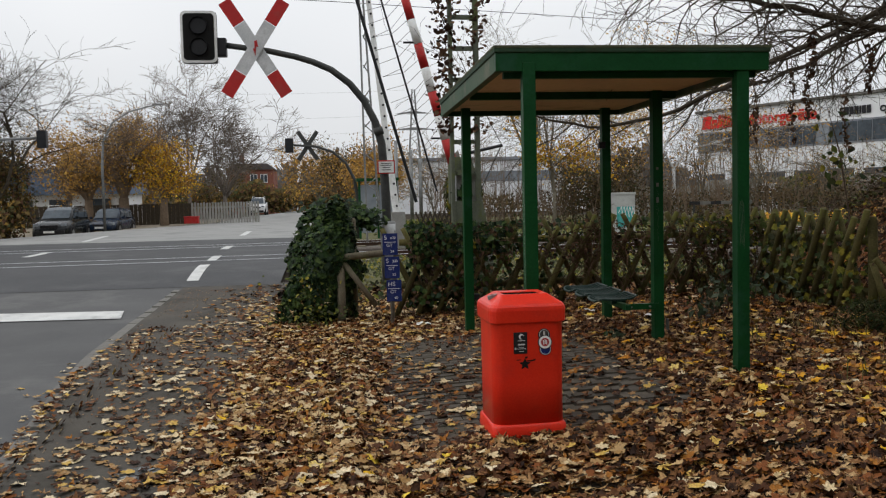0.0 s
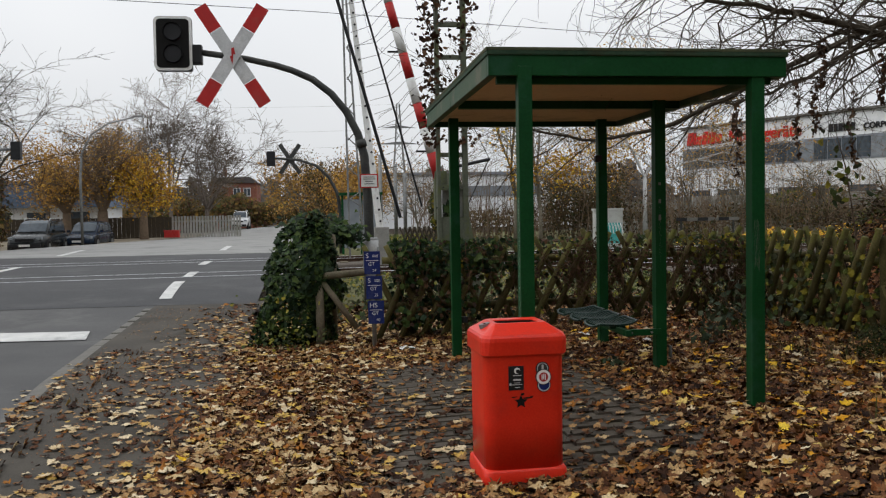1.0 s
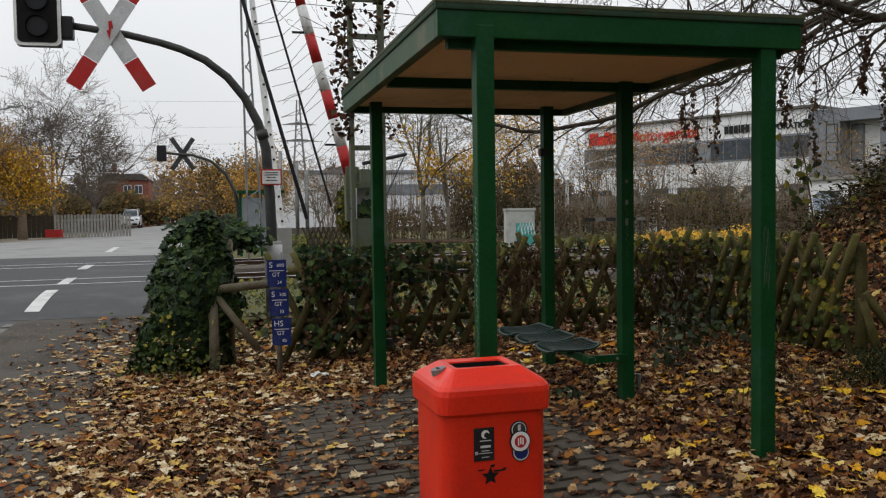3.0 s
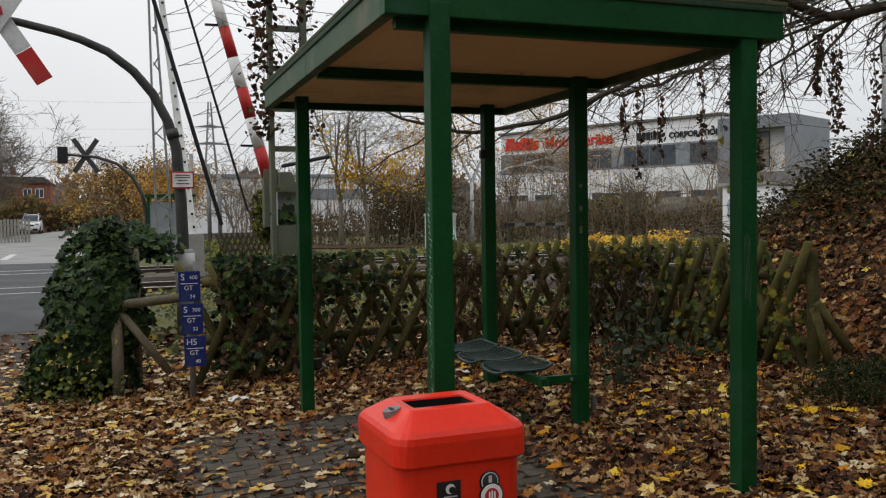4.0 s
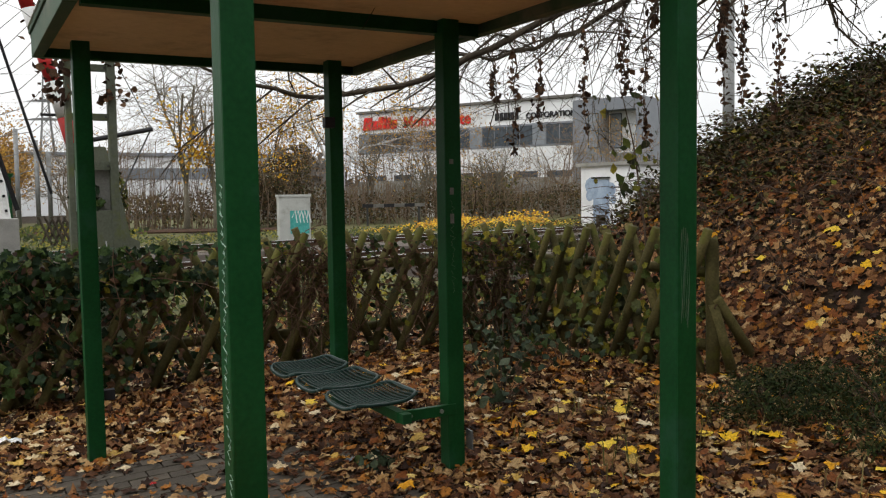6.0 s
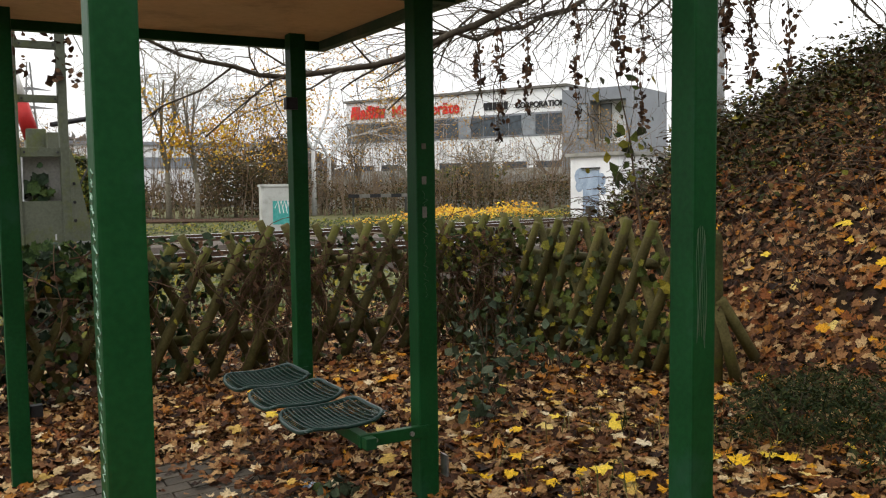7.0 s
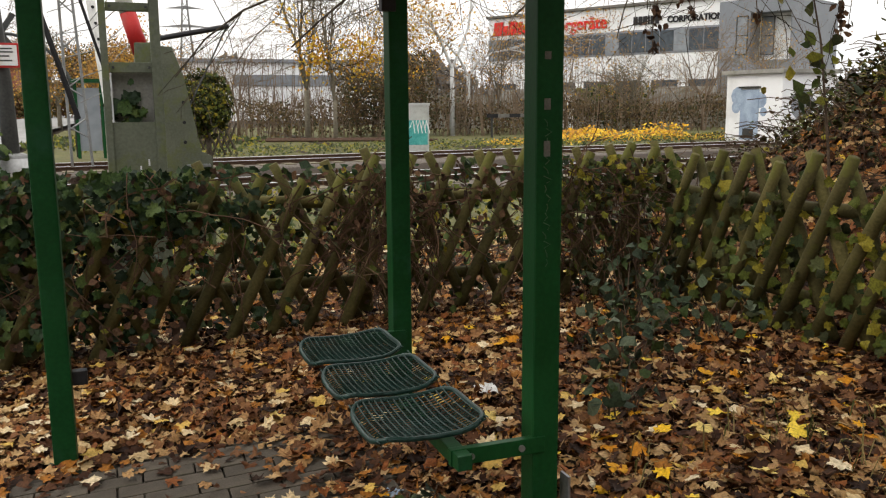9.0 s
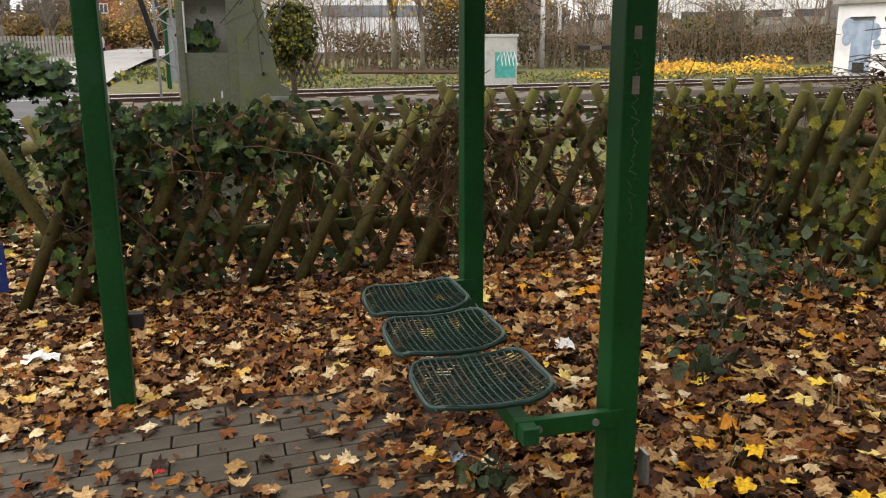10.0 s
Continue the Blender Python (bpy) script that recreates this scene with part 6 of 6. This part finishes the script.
def build_overhang():
    """The tree on the bank whose limbs hang into the view."""
    t = thing("overhanging_tree", "bare tree on the bank with drooping twigs and seed strands", "tree", pose(0, 0, 0))
    part("trunk", Geo().tube([(10.6, 8.2, 1.8), (10.4, 8.2, 3.2), (10.1, 8.1, 4.6), (9.9, 8.0, 6.2)], [0.24, 0.21, 0.18, 0.12], 9), BARK, t, smooth=True)
    limbs = [[(10.3, 8.1, 3.7), (8.2, 7.6, 3.55), (6.8, 7.3, 3.25), (5.5, 7.1, 2.98), (4.5, 7.0, 3.17), (3.6, 7.0, 3.28), (2.9, 7.0, 3.6)],
             [(10.2, 8.1, 4.2), (8.0, 8.6, 4.0), (6.3, 8.9, 3.4), (4.95, 9.0, 2.78), (4.1, 9.0, 2.38), (3.2, 9.0, 2.19), (2.5, 9.0, 2.30), (1.9, 9.0, 2.55)],
             [(10.2, 8.2, 4.4), (8.5, 7.9, 4.3), (7.0, 7.8, 3.8), (5.9, 7.7, 3.35), (5.0, 7.7, 2.85), (4.2, 7.7, 2.62)],
             [(10.0, 8.0, 5.2), (8.0, 7.0, 5.0), (6.2, 6.6, 4.3), (4.8, 6.4, 3.75), (3.6, 6.3, 3.6)],
             [(10.2, 8.2, 4.6), (8.6, 9.0, 4.4), (7.2, 9.4, 3.7), (6.1, 9.6, 3.0), (5.2, 9.7, 2.7), (4.4, 9.8, 2.75)]]
    rng = random.Random(150)
    tips = []
    for i, pts in enumerate(limbs):
        n = len(pts)
        fine = []
        for k in range(n - 1):
            a, b = Vector(pts[k]), Vector(pts[k + 1])
            for q in range(4):
                fine.append(a.lerp(b, q / 4) + Vector((0, 0, rng.gauss(0, 0.015))))
        fine.append(Vector(pts[-1]))
        rad = [(0.062 if i in (0, 3) else 0.042) * (1 - k / len(fine)) ** 0.9 + 0.004 for k in range(len(fine))]
        limb = part("limb", Geo().tube(fine, rad, 7), BARK, t, smooth=True)
        g = Geo()
        for k in range(4, len(fine) - 1):
            for _ in range(1 if i == 1 else 2 if i == 2 else 3):
                d = Vector((rng.gauss(-0.7, 0.5), rng.gauss(0, 0.6), rng.gauss(0.05, 0.6))).normalized()
                grow(g, tips, fine[k], d, rng.uniform(0.5, 1.1), rad[k] * 0.34 + 0.0025, 2, rng, 0.07, 4, 3, 0.3, 0.0021)
        tagged(part("twig_spray", g, BARK, limb), kind="stuff")
    # hanging strands of dry seeds
    for i, (x, y, z0, z1) in enumerate(((4.63, 8.5, 2.85, 1.74), (4.87, 8.5, 2.95, 1.95), (5.33, 8.5, 3.2, 1.95), (5.98, 8.5, 3.2, 1.84), (5.05, 7.7, 2.85, 2.15), (5.6, 7.1, 2.98, 2.05), (4.75, 7.05, 3.1, 2.5), (6.2, 7.3, 3.1, 2.0), (5.35, 7.05, 3.0, 2.35), (6.7, 8.3, 3.5, 2.2), (5.15, 9.6, 2.8, 2.2))):
        pts = [Vector((x + 0.02 * math.sin(k * 1.7 + i), y, z0 + (z1 - z0) * k / 7)) for k in range(8)]
        s = part("hanging_strand", Geo().tube(pts, 0.004, 4), TWIGS, t)

        def pick(r, pts=pts):
            k = r.uniform(2, 6.99)
            a = pts[int(k)].lerp(pts[int(k) + 1], k % 1)
            return np.array(a) + np.array((r.normal(0, 0.022), r.normal(0, 0.022), r.normal(0, 0.02))), (r.normal(), r.normal(), 0.3)
        cloud("seed_fringe", "dry brown seed wings", "", 80, pick, (0.025, 0.07), DRYLEAF, OVAL, s, seed=160 + i)


build_trees()
build_overhang()
build_climbers()
build_undergrowth()
build_litter()


# ---- cars, street furniture and houses beyond the crossing ----
def car(name, label, m, paint, length, width, height, suv=False):
    """x points forward; body and glasshouse are lofted through rounded sections."""
    c = thing(name, label, "car", m)
    hl, hw = length / 2, width / 2
    belt = height * (0.62 if suv else 0.60)

    def loft(stations, closed=True):
        n = 16
        verts, faces = [], []
        for x, w, z0, z1, e in stations:
            for k in range(n):
                a = 2 * math.pi * (k + 0.5) / n
                cy, cz = math.cos(a), math.sin(a)
                verts.append((x, w * math.copysign(abs(cy) ** e, cy), (z0 + z1) / 2 + (z1 - z0) / 2 * math.copysign(abs(cz) ** e, cz)))
        for i in range(len(stations) - 1):
            for k in range(n):
                j = (k + 1) % n
                faces.append((i * n + k, i * n + j, (i + 1) * n + j, (i + 1) * n + k))
        if closed:
            faces += [tuple(range(n - 1, -1, -1)), tuple(range(len(verts) - n, len(verts)))]
        return Geo().add(verts, faces)
    part("body", loft([(-hl, hw * 0.80, 0.42, belt - 0.16, 0.5), (-hl + 0.10, hw * 0.94, 0.30, belt - 0.02, 0.4), (-hl * 0.6, hw, 0.22, belt + 0.02, 0.32), (0, hw, 0.2, belt + 0.02, 0.32), (hl * 0.42, hw, 0.21, belt, 0.34), (hl * 0.72, hw * 0.97, 0.22, belt - 0.10, 0.4), (hl * 0.92, hw * 0.88, 0.25, belt - 0.22, 0.45), (hl, hw * 0.72, 0.34, belt - 0.36, 0.55)]), paint, c, smooth=True)
    tail = 0.30 if suv else 0.42
    cabin = part("cabin", loft([(-hl + 0.08, hw * 0.80, belt - 0.1, belt + 0.05, 0.4), (-hl + tail, hw * 0.78, belt - 0.1, height - 0.05, 0.42), (-hl * 0.4, hw * 0.80, belt - 0.1, height, 0.42), (hl * 0.05, hw * 0.79, belt - 0.1, height - 0.03, 0.42), (hl * 0.22, hw * 0.80, belt - 0.1, height - 0.20, 0.4), (hl * 0.50, hw * 0.82, belt - 0.1, belt - 0.02, 0.4)]), paint, c, smooth=True)
    x2, x3 = hl * 0.09, hl * 0.48
    # windscreen lies just over the sloping front of the cabin
    part("windscreen", Geo().strip([[(x2 + 0.05, -hw * 0.60, height - 0.05), (x2 + 0.09, 0, height - 0.04), (x2 + 0.05, hw * 0.60, height - 0.05)], [(hl * 0.27, -hw * 0.70, height - 0.19), (hl * 0.29, 0, height - 0.18), (hl * 0.27, hw * 0.70, height - 0.19)], [(x3 + 0.02, -hw * 0.72, belt + 0.05), (x3 + 0.06, 0, belt + 0.05), (x3 + 0.02, hw * 0.72, belt + 0.05)]]), GLASS, cabin)
    for s in (-1, 1):
        for xa, xb, ta, tb in ((-hl + 0.38, -hl + 0.78, -hl + 0.50, -hl + 0.78), (-hl + 0.84, -hl * 0.08, -hl + 0.84, -hl * 0.08), (-hl * 0.05, hl * 0.36, -hl * 0.05, hl * 0.12)):
            y0, y1 = s * (hw * 0.81 + 0.012), s * (hw * 0.72)
            part("side_window", Geo().strip([[(xa, y0, belt + 0.05), (xb, y0, belt + 0.05)], [(ta, y0, (belt + height) / 2), (tb + 0.4 * (xb - tb), y0, (belt + height) / 2)], [(ta, y1 + s * 0.03, height - 0.11), (tb, y1 + s * 0.03, height - 0.11)]]), GLASS, cabin)
        if suv:
            part("roof_rail", Geo().tube([(-hl + 0.45, s * hw * 0.66, height - 0.02), (-hl + 0.6, s * hw * 0.66, height + 0.06), (x2 - 0.2, s * hw * 0.66, height + 0.06), (x2, s * hw * 0.66, height - 0.04)], 0.025, 6), SIGNGREY, cabin)
        part("headlight", Geo().box((hl * 0.93, s * hw * 0.68, belt - 0.27), (0.16, 0.34, 0.15), s * -22, 0.03), PALEGLASS, c)
        part("mirror", Geo().box((hl * 0.34, s * (hw + 0.04), belt + 0.06), (0.12, 0.16, 0.13), 0, 0.03), paint, c)
        for x in (-hl * 0.62, hl * 0.64):
            part("wheel_arch", Geo().tube([(x, s * (hw - 0.15), 0.34), (x, s * (hw + 0.006), 0.34)], 0.39, 20), BLACK, c)
            w = part("wheel", Geo().tube([(x, s * (hw - 0.18), 0.31), (x, s * (hw + 0.02), 0.31)], 0.31, 18), INSIDE, c)
            part("rim", Geo().tube([(x, s * (hw - 0.02), 0.31), (x, s * (hw + 0.03), 0.31)], 0.20, 14), STEEL, w)
    part("grille", Geo().box((hl - 0.005, 0, belt - 0.36), (0.05, width * 0.46, 0.15), 0, 0.02), BLACK, c)
    part("bumper", Geo().box((hl - 0.03, 0, 0.40), (0.12, width * 0.80, 0.20), 0, 0.05), BLACK if suv else paint, c)
    part("plate_bar", Geo().box((hl + 0.035, 0, 0.42), (0.01, 0.52, 0.11)), WHITE, c)
    return c


def build_far_side():
    car("parked_car", "dark grey estate car parked on the sandy verge", pose(-14.35, 46.5, -0.23, 0, 0, -90), CARDARK, 4.35, 1.85, 1.68, suv=True)
    car("parked_car", "dark blue hatchback parked on the sandy verge", pose(-12.75, 50.0, -0.16, 0, 0, -94), CARBLUE, 3.9, 1.7, 1.48)
    car("parked_car", "white van-like car parked far down the road", pose(-8.6, 95, 0.15, 0, 0, -90), PALECAR, 4.4, 1.8, 1.9, suv=True)
    bx = thing("grit_box", "small red grit box beside the fence", "box", pose(-9.3, 56.0, 0.1))
    part("body", Geo().box((0, 0, 0.3), (0.9, 0.5, 0.4), r=0.05), SIGNRED, bx)
    part("lid", Geo().box((0, 0, 0.52), (0.95, 0.55, 0.08), r=0.03), SIGNRED, bx)
    m = thing("crossing_mast", "distant signal lamp on a long arm beside the road", "crossing signal", pose(-10.2, 31.0, 0))
    part("arm", Geo().tube([(-6.0, 0, -0.2), (-6.0, 0, 2.6), (-5.2, 0, 3.5), (-3.4, 0, 3.75), (-0.2, 0, 3.85)], [0.09, 0.08, 0.07, 0.06, 0.05], 8), STEEL, m, smooth=True)
    part("signal_box", Geo().box((0, 0, 3.8), (0.32, 0.25, 0.62), r=0.03), BLACK, m)
    part("aerial", Geo().tube([(-0.1, 0, 4.1), (-0.12, 0, 4.4)], 0.02, 5), DARKSTEEL, m)
    l = thing("street_lamp", "tall grey street lamp with a long curved arm", "street lamp", pose(-12.6, 48, 0))
    part("pole", Geo().tube([(0, 0, -0.2), (0, 0, 3.6), (0.1, 0, 4.9), (0.6, 0, 5.9), (1.5, 0, 6.5), (2.9, 0, 6.85)], [0.08, 0.07, 0.06, 0.05, 0.045, 0.04], 8), STEEL, l, smooth=True)
    part("lantern", Geo().box((3.05, 0, 6.88), (0.6, 0.2, 0.1), r=0.03), STEEL, l)
    h = thing("brick_house", "red brick apartment house with dark gable roof", "house", pose(-12.2, 124, 0))
    part("wall", Geo().box((0, 4, 3.0), (6.4, 8, 6.4)), BRICK, h)
    part("roof", Geo().prism([(-3.4, 6.15), (3.4, 6.15), (2.4, 7.0), (-2.4, 7.0)], Matrix.Translation((0, 8.3, 0)) @ pose(0, 0, 0, 90), 8.6), TILES, h)
    part("chimney", Geo().box((-1.5, 4, 7.9), (0.6, 0.6, 1.0)), BRICK, h)
    for x in (0.5, 1.9):
        for z in (2.3, 4.9):
            w = part("window", Geo().box((x, -0.02, z), (1.0, 0.10, 1.2)), WHITE, h)
            part("pane", Geo().box((x - 0.24, -0.08, z), (0.40, 0.03, 1.0)), GLASS, w)
            part("pane", Geo().box((x + 0.24, -0.08, z), (0.40, 0.03, 1.0)), GLASS, w)
    a = thing("annex_house", "pale low annex beside the brick house", "house", pose(-4.5, 128, 0))
    part("wall", Geo().box((1.5, 3, 1.9), (6, 6, 4.0)), PLASTER, a)
    part("roof", Geo().box((1.5, 3, 4.0), (6.4, 6.4, 0.25)), TILES, a)
    b = thing("pavilion", "low white building with a blue-grey metal roof", "building", pose(-22, 66, 0))
    part("wall", Geo().box((0, 4, 1.2), (12, 6, 2.4)), PLASTER, b)
    part("roof", Geo().prism([(-6.4, 2.35), (6.4, 2.35), (5.6, 4.3), (-5.6, 4.3)], Matrix.Translation((0, 8, 0)) @ pose(0, 0, 0, 90), 8.0), ROOFBLUE, b, "blue-grey metal roof")
    for x in (-4.2, -1.4, 1.4, 4.2):
        part("window", Geo().box((x, 0.95, 1.5), (1.6, 0.08, 1.0)), GLASS, b)
    f = thing("board_fence", "dark brown wooden board fence behind parked cars", "fence", pose(-22, 58.5, 0, 0, 0, 2))
    for i in range(46):
        part("board", Geo().box((i * 0.27, 0, 0.75), (0.255, 0.03, 1.5 + 0.02 * math.sin(i * 3.0))), BARK, f)
    p = thing("picket_fence", "blue-grey picket fence beside the road", "fence", pose(-9.4, 57, 0, 0, 0, 22))
    for i in range(24):
        part("picket", Geo().box((i * 0.19, 0, 0.75), (0.13, 0.03, 1.55 + 0.04 * math.sin(i * 2.0))), CONCRETE, p)
    for z in (0.4, 1.2):
        part("rail", Geo().box((2.2, 0.03, z), (4.5, 0.04, 0.08)), CONCRETE, p)
    # lattice pylon and its lines
    y = thing("power_pylon", "distant grey steel lattice power pylon", "pylon", pose(13.4, 150, 0))
    for sx in (-1, 1):
        for sy in (-1, 1):
            part("leg", Geo().tube([(sx * 1.7, sy * 1.7, -0.5), (sx * 0.55, sy * 0.55, 14), (sx * 0.2, sy * 0.2, 20.5)], 0.10, 4), STEEL, y)
    for k in range(11):
        z0, z1 = k * 1.75, (k + 1) * 1.75
        w0, w1 = 1.7 - 1.25 * min(z0, 16) / 16, 1.7 - 1.25 * min(z1, 16) / 16
        for s in (-1, 1):
            part("brace", Geo().tube([(-s * w0, -w0, z0), (s * w1, -w1, z1)], 0.05, 4), STEEL, y)
    for z, w in ((13.6, 4.2), (16.4, 3.2)):
        part("crossarm", Geo().prism([(-w, -0.1), (w, -0.1), (0.4, 0.35), (-0.4, 0.35)], Matrix.Translation((0, 0, z)) @ pose(0, 0, 0, 90), 0.12), STEEL, y)
    for i, (z0, z1) in enumerate(((16.2, 21.0), (13.5, 17.6), (20.4, 25.6))):
        pts = []
        for k in range(13):
            q = k / 12
            pts.append((13.4 - 130 * q, 150, z0 + (z1 - z0) * q - 5.0 * 4 * q * (1 - q) * 0.5))
        tagged(part("power_line", Geo().tube(pts, 0.012, 4), STEEL), "thin sagging power line in the distance", "power line", group="power lines")
    for yy, z0, z1, r in ((24.5, 7.15, 6.6, 0.009),):
        tagged(part("contact_wire", Geo().tube([(-14, yy - 1.4, z0 + 0.3), (0, yy, z0), (14, yy + 1.2, z1), (40, yy + 3.4, z1)], r, 4), DARKSTEEL), "overhead wire along the railway", "wire", group="overhead wires")
    for i, x in enumerate((3.2, 4.0, 4.5)):
        tagged(part("mast_pole", Geo().tube([(x, 46, -0.2), (x, 46, 4.6 - 0.5 * i)], 0.10, 8), STEEL, smooth=True), "slim grey steel pole by the railway", "pole", group="railway poles")
    t = thing("tall_mast", "tall grey round steel mast far behind the bank", "mast", pose(65, 62, 0))
    part("pole", Geo().tube([(0, 0, 0), (0, 0, 20)], [0.6, 0.5], 12), STEEL, t, smooth=True)
    # a short dark lattice fence by the far shelter
    f = thing("far_lattice_fence", "short dark lattice fence across the tracks", "fence", pose(3.0, 30.2, 0))
    for i in range(12):
        for s in (-1, 1):
            part("pale", Geo().tube([(i * 0.17 - 0.2 * s, 0.03 * s, 0.0), (i * 0.17 + 0.2 * s, 0.03 * s, 0.95)], 0.035, 5), BARK, f)


def build_scraps():
    for x, y, mt, s, lab in ((0.98, 8.75, WHITE, 0.17, "crumpled white paper wrapper lying on leaves"), (3.36, 7.98, WHITE, 0.13, "crumpled white tissue lying on leaves"), (2.62, 7.16, PALEBLUE, 0.09, "crumpled blue and white wrapper on leaves"), (1.60, 7.35, SIGNRED, 0.035, "tiny red scrap lying on the paving"), (3.16, 8.28, YELLOWLITTER, 0.08, "yellow leaf scrap by the seat"), (2.94, 8.72, WHITE, 0.13, "crumpled white wrapper under the seats")):
        rng = random.Random(int(x * 100))
        n = 6
        rows = [[(s * (i / n - 0.5), s * 0.7 * (k / n - 0.5), 0.02 + 0.28 * s * rng.random() * (1 - abs(i / n - 0.5))) for k in range(n + 1)] for i in range(n + 1)]
        ob = part("paper_scrap", Geo().strip(rows), mt)
        ob.matrix_basis = pose(x, y, stand_z(x, y) + 0.02, rng.uniform(-8, 8), rng.uniform(-8, 8), rng.uniform(0, 180))
        tagged(ob, lab, "litter")


def build_pavers():
    """Concrete blocks in running bond under the shelter and round the bin."""
    rows = [[(0.2 + 0.242 * i, 3.3 + 0.235 * j, pave_z(0.2 + 0.242 * i, 3.3 + 0.235 * j) - 0.014) for i in range(11)] for j in range(21)]
    apron = part("shelter_paving", Geo().strip(rows), JOINT)
    tagged(apron, "dark mossy joints under grey paving blocks", "paving", kind="structure")
    block = Geo().box((0, 0, 0), (0.200, 0.100, 0.06), r=0.006).mesh("paver", PAVER)
    rest = Geo()
    slope = math.degrees(math.atan(0.05))
    count = 0
    for j in range(43):
        y = 3.38 + j * 0.107
        for i in range(12):
            x = 0.28 + i * 0.207 + (0.1 if j % 2 else 0)
            z = pave_z(x, y) - 0.03 + 0.004 * noise.noise((x * 9, y * 9, 1))
            if y > 5.2 and x > 0.7 and count < 298:
                ob = new("paver", block)
                ob.parent = apron
                ob.matrix_basis = pose(x, y, z + 0.004, random.uniform(-0.7, 0.7), -slope + random.uniform(-0.7, 0.7), random.uniform(-0.6, 0.6))
                count += 1
            else:
                rest.box((x, y, z), (0.200, 0.100, 0.06), r=0.0, m=pose(x, y, z + 0.004, 0, -slope, 0))
    tagged(part("outer_pavers", rest, PAVERS, apron), "grey concrete paving blocks", kind="stuff")


build_far_side()
build_scraps()
build_pavers()
